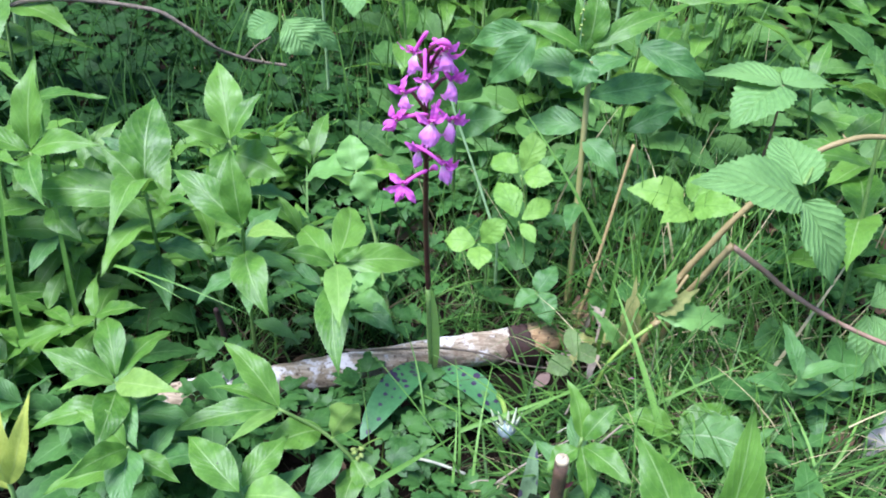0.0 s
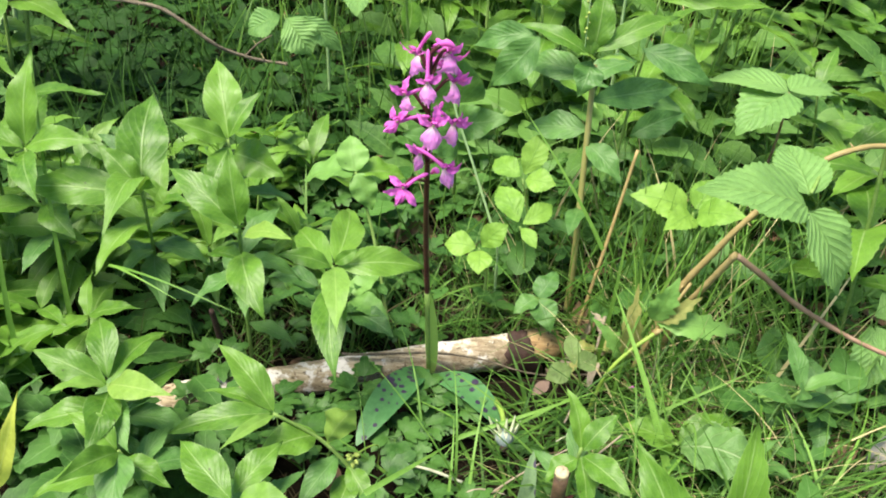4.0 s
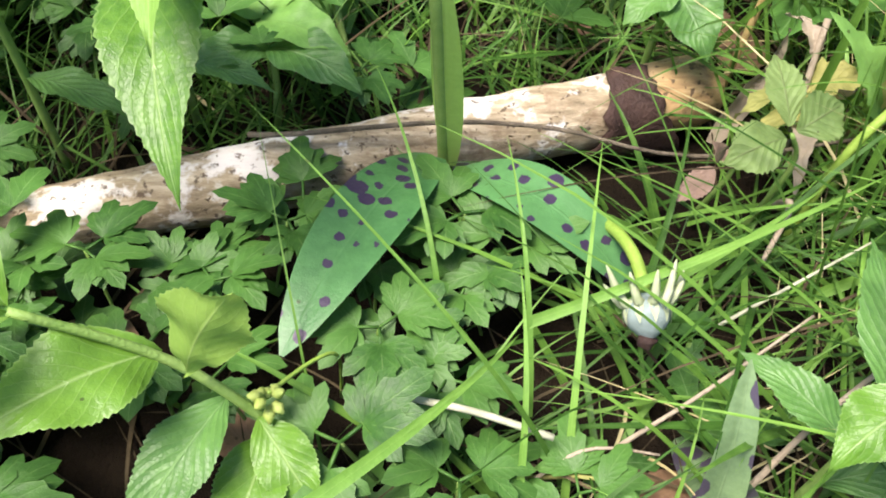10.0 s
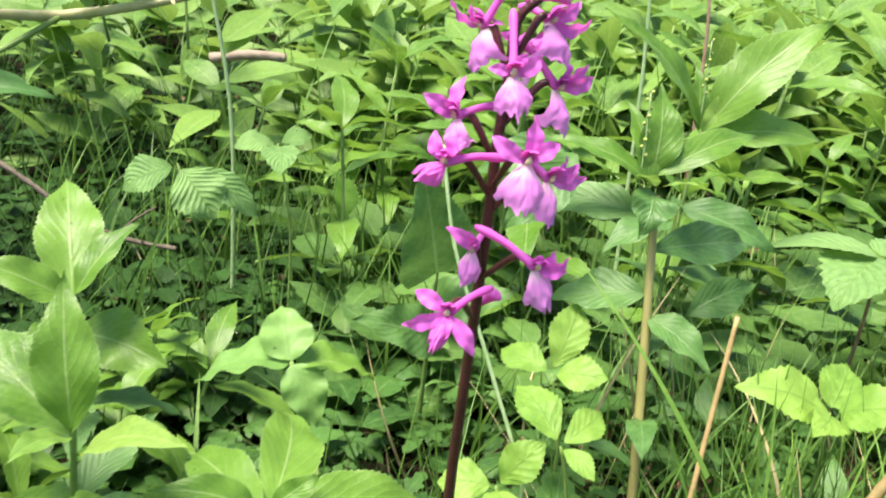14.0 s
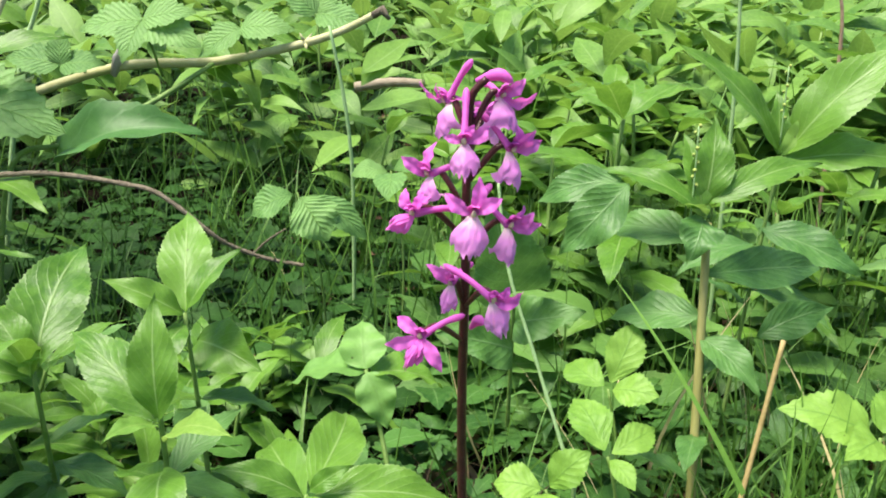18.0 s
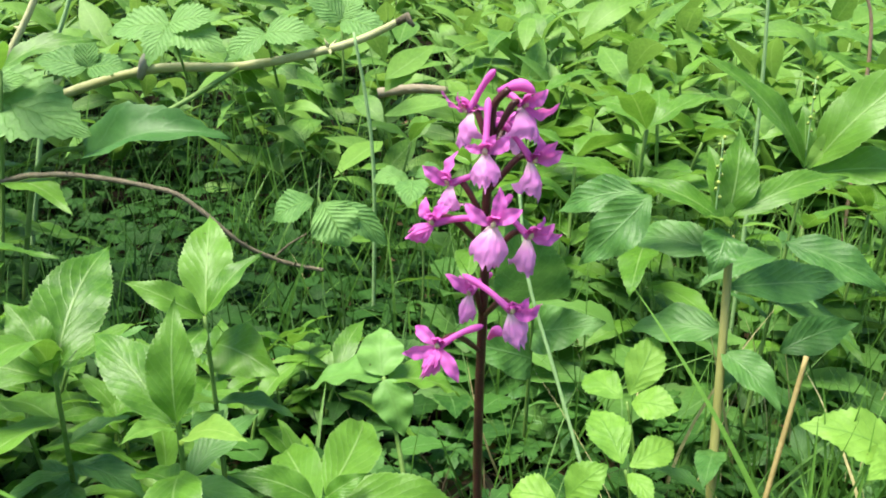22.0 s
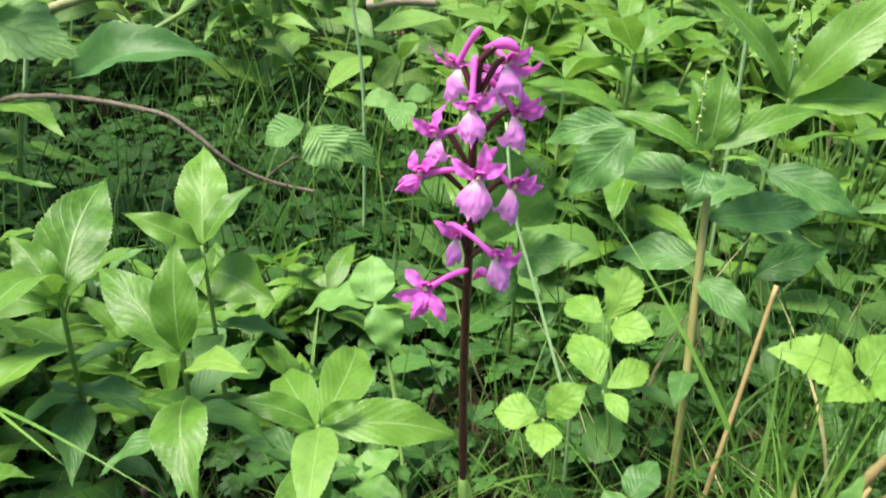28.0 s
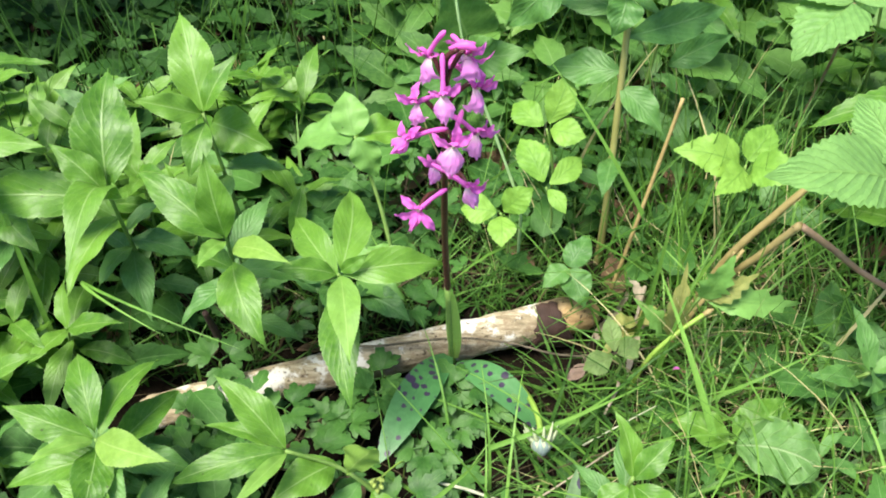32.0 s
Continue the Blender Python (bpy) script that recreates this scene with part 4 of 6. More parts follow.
leafy(M, ML, "plant", [(-0.082, -0.150, -0.018), (-0.088, -0.158, 0.03), (-0.093, -0.164, 0.074)], [
    ((-0.092, -0.170, 0.082), (-0.123, -0.141, 0.089), 0.0190, dict(up=(0.3, -0.5, 0.8), twist=0.1)),
    ((-0.094, -0.159, 0.071), (-0.075, -0.130, 0.078), 0.0165, dict(up=(-0.3, -0.6, 0.8), twist=0.1)),
    ((-0.091, -0.166, 0.074), (-0.060, -0.174, 0.083), 0.0195, dict(mat=MERC_BRIGHT, up=(0, -0.4, 1))),
    ((-0.093, -0.167, 0.072), (-0.110, -0.198, 0.070), 0.020, {}),
    ((-0.090, -0.158, 0.045), (-0.054, -0.142, 0.040), 0.0165, dict(mat=DARKMERC)),
    ((-0.090, -0.158, 0.045), (-0.130, -0.168, 0.046), 0.019, {}),
    ((-0.091, -0.160, 0.055), (-0.108, -0.132, 0.052), 0.018, dict(mat=DARKMERC)),
], MERC)
leafy(M, ML, "plant", [(-0.245, 0.03, -0.018), (-0.250, 0.03, 0.06), (-0.254, 0.03, 0.142)], [
    ((-0.254, 0.030, 0.142), (-0.206, 0.018, 0.157), 0.018, dict(up=(0, -0.5, 0.9))),
    ((-0.254, 0.031, 0.143), (-0.248, 0.052, 0.196), 0.022, B_),
    ((-0.254, 0.028, 0.140), (-0.227, -0.022, 0.140), 0.018, F_),
    ((-0.255, 0.030, 0.141), (-0.300, 0.040, 0.150), 0.018, {}),
    ((-0.252, 0.030, 0.10), (-0.222, 0.000, 0.098), 0.019, F_),
    ((-0.252, 0.030, 0.10), (-0.290, 0.000, 0.105), 0.020, {}),
], MERC)
# tall plant on a dry stalk, with a whorl of broad leaves
leafy(M, "tall dog's mercury with broad dark leaves on a pale dry-looking stem", "plant", [(0.108, 0.092, -0.02), (0.106, 0.101, 0.047), (0.101, 0.126, 0.176)], [
    ((0.098, 0.127, 0.181), (0.046, 0.140, 0.200), 0.0150, dict(bend=0.12, up=(0, -0.6, 0.9), curl=0.12)),
    ((0.101, 0.129, 0.184), (0.160, 0.150, 0.206), 0.0165, dict(bend=0.12, up=(0.2, -0.7, 0.8), curl=0.06)),
    ((0.099, 0.131, 0.182), (0.102, 0.146, 0.226), 0.0215, dict(up=(-0.2, -1, 0.2))),
    ((0.098, 0.128, 0.180), (0.090, 0.150, 0.216), 0.0160, dict(up=(0.4, -0.9, 0.2))),
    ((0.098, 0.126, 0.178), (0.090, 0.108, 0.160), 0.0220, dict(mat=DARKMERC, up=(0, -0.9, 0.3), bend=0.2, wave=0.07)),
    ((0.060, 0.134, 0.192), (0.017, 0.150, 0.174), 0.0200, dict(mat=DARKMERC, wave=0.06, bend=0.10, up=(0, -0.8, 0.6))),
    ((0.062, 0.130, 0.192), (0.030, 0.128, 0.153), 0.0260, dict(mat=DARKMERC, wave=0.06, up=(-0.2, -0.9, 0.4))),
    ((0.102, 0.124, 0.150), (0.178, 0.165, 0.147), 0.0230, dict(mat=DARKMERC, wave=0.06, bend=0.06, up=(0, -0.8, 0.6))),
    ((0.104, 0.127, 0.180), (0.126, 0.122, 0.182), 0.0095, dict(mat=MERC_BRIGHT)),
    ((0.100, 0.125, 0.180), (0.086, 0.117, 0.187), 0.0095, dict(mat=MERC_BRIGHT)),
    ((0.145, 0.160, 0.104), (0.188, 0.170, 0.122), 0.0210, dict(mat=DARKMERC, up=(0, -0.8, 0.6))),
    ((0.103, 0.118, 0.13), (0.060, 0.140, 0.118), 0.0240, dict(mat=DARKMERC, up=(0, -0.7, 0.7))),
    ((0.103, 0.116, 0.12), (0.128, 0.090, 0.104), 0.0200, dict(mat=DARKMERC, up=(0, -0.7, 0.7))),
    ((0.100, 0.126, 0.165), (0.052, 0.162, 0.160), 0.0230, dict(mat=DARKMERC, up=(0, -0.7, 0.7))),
], MERC, radius=0.0026, stem_material=STRAW)
leafy(M, "tall dog's mercury plant with two long upswept leaves", "plant", [(0.150, 0.215, -0.02), (0.156, 0.22, 0.1), (0.162, 0.222, 0.194)], [
    ((0.160, 0.222, 0.196), (0.093, 0.208, 0.258), 0.0210, dict(up=(0.5, -0.7, 0.5), twist=0.1)),
    ((0.164, 0.222, 0.194), (0.226, 0.218, 0.266), 0.0330, dict(up=(-0.5, -0.7, 0.5), twist=0.1)),
    ((0.162, 0.222, 0.194), (0.182, 0.225, 0.224), 0.0150, dict(up=(-0.3, -0.8, 0.4), mat=MERC_BRIGHT)),
    ((0.163, 0.222, 0.190), (0.240, 0.215, 0.196), 0.0270, dict(bend=0.1, up=(0, -0.7, 0.7))),
    ((0.160, 0.222, 0.194), (0.158, 0.235, 0.232), 0.0130, dict(up=(0.1, -1, 0.1))),
    ((0.156, 0.220, 0.15), (0.215, 0.20, 0.132), 0.0270, dict(mat=DARKMERC, up=(0, -0.6, 0.8))),
    ((0.156, 0.220, 0.14), (0.105, 0.20, 0.125), 0.0250, dict(mat=DARKMERC)),
    ((0.154, 0.220, 0.11), (0.200, 0.19, 0.100), 0.0250, dict(mat=DARKMERC)),
], MERC)
leafy("broad_leaf_plant", "plant with a large dark heart-shaped leaf behind the orchid", "plant", [(0.016, 0.215, -0.02), (0.014, 0.20, 0.06), (0.012, 0.182, 0.112)], [
    ((0.012, 0.182, 0.112), (-0.004, 0.150, 0.172), 0.046, dict(shape="heart", up=(0, -0.9, 0.4), mat=DARKMERC, wave=0.03, bend=0.04)),
    ((0.014, 0.190, 0.09), (0.052, 0.170, 0.108), 0.030, dict(shape="heart", up=(0, -0.8, 0.5), mat=DARKMERC)),
    ((0.014, 0.195, 0.07), (-0.030, 0.170, 0.088), 0.030, dict(shape="heart", up=(0, -0.8, 0.5), mat=DARKMERC)),
], DARKMERC)
leafy("young_plant", "young upright plant with narrow shiny light green leaves", "plant", [(0.080, -0.112, -0.018), (0.080, -0.114, 0.03), (0.081, -0.116, 0.066)], [
    ((0.081, -0.115, 0.064), (0.073, -0.091, 0.087), 0.0125, dict(up=(0.3, -0.9, 0.3))),
    ((0.082, -0.116, 0.064), (0.101, -0.104, 0.082), 0.0135, dict(up=(-0.3, -0.6, 0.7))),
    ((0.082, -0.118, 0.062), (0.104, -0.146, 0.066), 0.016, dict(up=(0, -0.4, 1))),
    ((0.080, -0.118, 0.060), (0.062, -0.128, 0.052), 0.014, {}),
    ((0.081, -0.116, 0.060), (0.084, -0.142, 0.042), 0.012, {}),
], MERC)
# big leaves close to the lens
leafy("broad_leaf_plant", "plant with two large pointed plain green leaves standing up", "plant", [(0.128, -0.190, -0.018), (0.128, -0.192, 0.02), (0.128, -0.194, 0.05)], [
    ((0.128, -0.194, 0.045), (0.095, -0.152, 0.117), 0.036, dict(up=(0.1, -0.9, 0.5), teeth=16, depth=0.05)),
    ((0.129, -0.194, 0.05), (0.141, -0.162, 0.152), 0.030, dict(up=(0, -0.9, 0.4), teeth=16, depth=0.05)),
    ((0.130, -0.194, 0.045), (0.185, -0.180, 0.09), 0.030, {}),
], MERC)
leafy("round_leaf_plant", "low plant with round crinkled green leaf lying over grass", "plant", [(0.168, -0.06, -0.018), (0.150, -0.072, 0.02), (0.150, -0.078, 0.028)], [
    ((0.152, -0.078, 0.026), (0.192, -0.094, 0.032), 0.036, dict(shape="round", bend=0.12, depth=0.03, fold=0.10, wave=0.07, mat=CRINKLED)),
    ((0.150, -0.074, 0.02), (0.120, -0.060, 0.025), 0.022, dict(shape="ovate")),
    ((0.160, -0.066, 0.01), (0.195, -0.045, 0.02), 0.026, dict(shape="ovate")),
], MERC)
leafy("nettle", "young pale nettle-like plant with ovate toothed leaves", "plant", [(-0.03, 0.05, -0.02), (-0.045, 0.08, 0.05), (-0.060, 0.095, 0.098)], [
    ((-0.060, 0.095, 0.098), (-0.066, 0.118, 0.115), 0.024, dict(shape="ovate", up=(0, -0.8, 0.5))),
    ((-0.061, 0.095, 0.097), (-0.101, 0.100, 0.085), 0.030, dict(shape="ovate")),
    ((-0.059, 0.094, 0.097), (-0.047, 0.085, 0.072), 0.020, dict(shape="ovate", up=(0, -0.8, 0.6))),
    ((-0.058, 0.096, 0.096), (-0.022, 0.110, 0.086), 0.028, dict(shape="ovate", mat=MERC)),
], NETTLE)


def trefoil(label, root, centre, tips, widths, mat, stalk=None, name="bramble_seedling", category="seedling", shape="leaflet"):
    leaves = [(V(centre).lerp(V(t), 0.1), t, w, dict(shape=shape, teeth=12, depth=0.085, fold=0.16, bend=0.1, wave=0.03, twist=0.1, up=(0, -0.65, 0.8))) for t, w in zip(tips, [q * 0.86 for q in widths])]
    mid = V(root).lerp(V(centre), 0.55) + Vector((0.006, 0, 0.008))
    return leafy(name, label, category, [root, mid, centre], leaves, mat, radius=0.0009, stem_material=stalk)


TL = "pale yellow-green seedling with three toothed leaflets"
trefoil(TL, (0.066, 0.105, -0.02), (0.061, 0.113, 0.089), [(0.041, 0.137, 0.091), (0.074, 0.128, 0.121), (0.083, 0.098, 0.095)], [0.024, 0.024, 0.023], TREFOIL)
trefoil(TL, (0.062, 0.08, -0.02), (0.059, 0.078, 0.071), [(0.044, 0.108, 0.086), (0.084, 0.098, 0.078), (0.070, 0.060, 0.066)], [0.026, 0.019, 0.013], TREFOIL)
trefoil(TL, (0.035, 0.075, -0.02), (0.031, 0.072, 0.054), [(0.006, 0.078, 0.052), (0.049, 0.070, 0.078), (0.030, 0.045, 0.052)], [0.024, 0.022, 0.022], TREFOIL)
trefoil("yellow-green bramble shoot with smooth pointed leaflets", (0.17, 0.075, -0.02), (0.176, 0.070, 0.097), [(0.131, 0.073, 0.107), (0.195, 0.091, 0.112), (0.148, 0.038, 0.104), (0.200, 0.040, 0.116)], [0.032, 0.028, 0.024, 0.028], TREFOIL, name="bramble_shoot", category="bramble", shape="ovate")
trefoil("withered pinkish seedling with three crumpled leaflets", (0.092, -0.02, -0.018), (0.093, -0.024, 0.034), [(0.074, -0.031, 0.030), (0.090, -0.004, 0.046), (0.107, -0.018, 0.040)], [0.018, 0.014, 0.018], WITHER)
trefoil("dry curled pinkish leaf cluster beside the log end", (0.080, -0.012, -0.015), (0.082, -0.013, 0.012), [(0.076, -0.016, 0.024), (0.088, -0.010, 0.014), (0.067, -0.022, 0.004)], [0.007, 0.006, 0.010], DRYLEAF, name="withered_leaf", category="dead leaf", shape="lance")
trefoil("small pale bramble leaf of three ribbed leaflets", (-0.07, 0.34, -0.02), (-0.083, 0.340, 0.143), [(-0.111, 0.327, 0.141), (-0.078, 0.292, 0.134), (-0.060, 0.345, 0.150)], [0.024, 0.030, 0.02], BRAMBLE, name="bramble_leaf", category="bramble")
trefoil("jagged grey-green bramble leaf hanging from a thin stalk", (-0.12, 0.30, -0.02), (-0.137, 0.268, 0.140), [(-0.168, 0.262, 0.124), (-0.112, 0.255, 0.112), (-0.088, 0.270, 0.110)], [0.034, 0.042, 0.026], BRAMBLE, name="bramble_leaf", category="bramble")


def cane(label, pts, radius, mat, name="bramble_cane", thorns=10, seed=0, taper=0.6, knobs=0.18):
    root = thing(name, label, "bramble", at=pts[0])
    o = V(pts[0])
    line = spline([V(p) - o for p in pts], 6)
    n = len(line)
    part("stem", tube(Geo(), line, [radius * (1 - (1 - taper) * i / n) * (1 + knobs * noise.noise((i * 0.9, seed, 0))) for i in range(n)], 9), mat, root)
    rnd = random.Random(seed)
    for k in range(thorns):
        p = line[rnd.randrange(1, n - 1)]
        d = Vector((rnd.uniform(-1, 1), rnd.uniform(-1, 1), rnd.uniform(-0.4, 1))).normalized()
        part("thorn", tube(Geo(), [p, p + d * radius * 2.0], [radius * 0.5, radius * 0.05], 5), mat, root)
    return root, o


root, o = cane("arched tan bramble cane with broad ribbed leaves", [(0.150, 0.03, -0.02), (0.160, 0.03, 0.036), (0.168, 0.03, 0.065), (0.182, 0.03, 0.094), (0.195, 0.03, 0.119), (0.225, 0.035, 0.157),
     (0.251, 0.04, 0.170), (0.277, 0.045, 0.171), (0.330, 0.05, 0.165)], 0.0026, CANE, seed=2)
for b, t, w in [((0.212, -0.002, 0.154), (0.138, -0.020, 0.172), 0.040), ((0.214, -0.004, 0.152), (0.245, -0.016, 0.099), 0.038), ((0.213, 0.0, 0.160), (0.208, 0.046, 0.168), 0.036)]:
    part("leaf", leaf(Geo(), V(b) - o, V(t) - o, w, "ovate", up=(0, -0.45, 1), teeth=16, depth=0.08, fold=0.20, bend=0.09, wave=0.02, nw=3), BRAMBLE, root, "broad ribbed bramble leaflet")
part("stalk", tube(Geo(), spline([V((0.225, 0.035, 0.157)) - o, V((0.222, 0.015, 0.166)) - o, V((0.212, -0.002, 0.163)) - o], 4), 0.0012, 6), STEMGREEN, root)
cane("cut tan bramble cane with a pale broken end", [(0.165, 0.035, -0.018), (0.172, 0.03, 0.039), (0.178, 0.02, 0.071), (0.188, 0.012, 0.106)], 0.0024, CANE, seed=5, thorns=4, taper=0.95)
cane("bent green-tan bramble cane low in the grass", [(0.140, 0.012, -0.018), (0.148, 0.014, 0.02), (0.158, 0.018, 0.045), (0.172, 0.028, 0.068)], 0.0018, CANE, seed=6, thorns=3)
cane("thin reddish brown bare branch", [(0.189, 0.012, 0.105), (0.210, 0.006, 0.092), (0.231, 0.0, 0.078), (0.270, -0.01, 0.060), (0.307, -0.02, 0.051), (0.36, -0.03, 0.045)], 0.0021, BROWNSTEM, name="branch", seed=7, thorns=0)
root, o = cane("bramble cane with three jagged leaflets", [(0.27, 0.20, -0.02), (0.275, 0.195, 0.08), (0.267, 0.184, 0.137)], 0.0014, BROWNSTEM, seed=8, thorns=5)
for b, t, w in [((0.267, 0.184, 0.137), (0.222, 0.150, 0.115), 0.050), ((0.267, 0.186, 0.137), (0.210, 0.215, 0.128), 0.044), ((0.268, 0.186, 0.138), (0.318, 0.20, 0.130), 0.040)]:
    part("leaf", leaf(Geo(), V(b) - o, V(t) - o, w, "ovate", teeth=11, depth=0.1, fold=0.14, bend=0.1), BRAMBLE, root)
# canes at the back
root, o = cane("long pale arching bramble cane with a withered tip", [(-0.62, 0.53, 0.05), (-0.536, 0.5, 0.128), (-0.446, 0.47, 0.160), (-0.339, 0.448, 0.196), (-0.250, 0.44, 0.206), (-0.178, 0.43, 0.224), (-0.139, 0.425, 0.238), (-0.108, 0.42, 0.2545)], 0.0052, PALECANE, seed=3, thorns=6, taper=0.55)
part("tip", tube(Geo(), [V((-0.112, 0.42, 0.252)) - o, V((-0.104, 0.418, 0.257)) - o, V((-0.098, 0.416, 0.250)) - o], [0.0032, 0.0040, 0.0015], 7), TWIG, root, "dark withered tip")
part("node", tube(Geo(), [V((-0.345, 0.446, 0.188)) - o, V((-0.339, 0.445, 0.203)) - o, V((-0.336, 0.445, 0.210)) - o], [0.003, 0.0055, 0.004], 8), PALEDEAD, root, "pale swollen bud")
part("side_stem", tube(Geo(), spline([V(p) - o for p in [(-0.25, 0.44, 0.206), (-0.295, 0.40, 0.172), (-0.345, 0.36, 0.144), (-0.383, 0.34, 0.125), (-0.40, 0.33, 0.0)]], 5), 0.0022, 7), STEMGREEN, root)
for c, tips in [((-0.384, 0.43, 0.196), [(-0.433, 0.43, 0.200), (-0.386, 0.44, 0.228), (-0.343, 0.43, 0.199)]), ((-0.309, 0.43, 0.238), [(-0.365, 0.43, 0.226), (-0.315, 0.40, 0.204), (-0.262, 0.43, 0.246), (-0.255, 0.42, 0.218)]),
                ((-0.225, 0.43, 0.236), [(-0.258, 0.42, 0.210), (-0.178, 0.43, 0.236)]), ((-0.425, 0.33, 0.182), [(-0.327, 0.325, 0.158), (-0.375, 0.33, 0.196), (-0.398, 0.32, 0.140)]),
                ((-0.165, 0.45, 0.250), [(-0.20, 0.45, 0.272), (-0.120, 0.44, 0.240), (-0.150, 0.47, 0.275)])]:
    for t in tips:
        part("leaf", leaf(Geo(), V(c) - o, V(t) - o, (V(t) - V(c)).length * 0.72, "ovate", up=(0, -0.7, 0.7), teeth=10, depth=0.14, fold=0.14, bend=0.08, wave=0.02, seed=t[0] * 90), BRAMBLE, root)
    part("stalk", tube(Geo(), spline([V(c) - o, V((c[0] * 0.97, 0.444, 0.19)) - o], 3), 0.0012, 5), STEMGREEN, root)
part("leaf", leaf(Geo(), V((-0.348, 0.35, 0.130)) - o, V((-0.235, 0.37, 0.156)) - o, 0.052, "heart", up=(0, -0.45, 0.9), teeth=9, depth=0.06, fold=0.75, bend=0.16, wave=0.05, twist=0.35), DARKLEAF, root, "large curled dark leaf")
cane("pale upright bramble cane", [(-0.52, 0.38, -0.02), (-0.49, 0.40, 0.10), (-0.465, 0.42, 0.177), (-0.434, 0.44, 0.25), (-0.41, 0.46, 0.33)], 0.0042, PALECANE, seed=12, thorns=4)
cane("tall green grass stem", [(-0.47, 0.45, -0.02), (-0.443, 0.46, 0.169), (-0.419, 0.47, 0.251), (-0.40, 0.48, 0.33)], 0.0026, PALESTALK, name="grass_stalk", thorns=0)
# mercury flower spikes
for x, y, z0, z1 in ((0.093, 0.128, 0.178, 0.222), (0.160, 0.222, 0.20, 0.245), (-0.118, -0.006, 0.075, 0.088)):
    root = thing("flower_spike", "thin mercury flower spike with tiny yellow-green buds", "flower", at=(x, y, z0))
    h = z1 - z0
    part("stem", tube(Geo(), spline([(0, 0, 0), (-0.001, 0, h * 0.5), (-0.002, 0.001, h)], 3), 0.0004, 5), PALESTALK, root)
    for k in range(9):
        q = 0.35 + 0.65 * k / 8
        d = Vector((math.cos(k * 2.2), math.sin(k * 2.2), 0.3)) * 0.0014
        c = Vector((-0.002 * q, 0.001 * q, h * q)) + d
        part("bud", tube(Geo(), [c - d * 0.6, c, c + d * 0.5], [0.0004, 0.0012, 0.0003], 6), BUD, root)
root = thing("flower_spike", "small yellow-green mercury bud cluster on a bent stalk", "flower", at=(-0.030, -0.078, -0.01))
o = V((-0.030, -0.078, -0.01))
part("stem", tube(Geo(), spline([V(p) - o for p in [(-0.030, -0.078, -0.01), (-0.029, -0.080, 0.014), (-0.034, -0.086, 0.022), (-0.043, -0.096, 0.025)]], 4), 0.0005, 6), YELLOWSTALK, root)
for k in range(10):
    d = Vector((math.cos(k * 2.4), math.sin(k * 2.4) - 0.3, math.cos(k * 1.7))) * 0.0026
    c = V((-0.043, -0.096, 0.024)) - o + d
    part("bud", tube(Geo(), [c - d * 0.5, c, c + d * 0.5], [0.0006, 0.0015, 0.0004], 7), BUD, root)
root = thing("violet", "tiny bluish violet flower low in the grass", "flower", at=(0.188, -0.123, -0.018))
part("stem", tube(Geo(), spline([(0, 0, 0), (0.001, 0, 0.03), (0, -0.002, 0.046)], 3), 0.0005, 5), STEMGREEN, root)
for k in range(5):
    a = k * 1.257
    part("petal", leaf(Geo(), (0, -0.002, 0.046), (0.005 * math.cos(a), -0.003, 0.047 + 0.005 * math.sin(a)), 0.004, "ovate", up=(0, -1, 0.4), nl=6), VIOLET, root)
trefoil("low bramble leaf with jagged dark green leaflets", (0.30, 0.03, -0.02), (0.30, 0.022, 0.050), [(0.285, -0.02, 0.020), (0.325, -0.022, 0.022), (0.33, 0.04, 0.06)], [0.034, 0.034, 0.030], BRAMBLE, name="bramble_leaf", category="bramble")
leafy("dock_leaf_plant", "low broad dark leaf lying in the grass", "plant", [(0.235, 0.01, -0.02), (0.240, 0.0, 0.0), (0.245, -0.005, 0.010)], [
    ((0.245, -0.005, 0.010), (0.285, -0.035, 0.012), 0.032, dict(shape="ovate", mat=DARKMERC)),
    ((0.243, -0.005, 0.008), (0.222, -0.045, 0.010), 0.030, dict(shape="ovate", mat=DARKMERC)),
    ((0.240, 0.0, 0.008), (0.250, 0.045, 0.02), 0.030, dict(shape="ovate", mat=DARKMERC)),
], MERC)
root = thing("curled_leaf", "pale dry curled dead leaf standing in the grass", "dead leaf", at=(0.287, -0.052, -0.018))
part("blade", leaf(Geo(), (0, 0, 0.0), (0.014, 0.008, 0.050), 0.014, "lance", up=(-0.3, -0.9, 0.2), fold=0.9, bend=0.14, wave=0.1, teeth=10, depth=0.08), PALEDEAD, root)
leafy("yellow_leaf_plant", "young shoot with narrow bright yellow-green leaves", "plant", [(-0.175, -0.205, -0.018), (-0.175, -0.204, 0.06), (-0.174, -0.203, 0.128)], [
    ((-0.174, -0.203, 0.128), (-0.155, -0.200, 0.180), 0.009, dict(up=(0, -1, 0.2), mat=YELLOWLEAF)),
    ((-0.175, -0.203, 0.128), (-0.170, -0.196, 0.174), 0.011, dict(up=(0.3, -1, 0.2), mat=YELLOWLEAF)),
    ((-0.175, -0.203, 0.125), (-0.205, -0.190, 0.140), 0.012, dict(mat=YELLOWLEAF)),
], MERC)
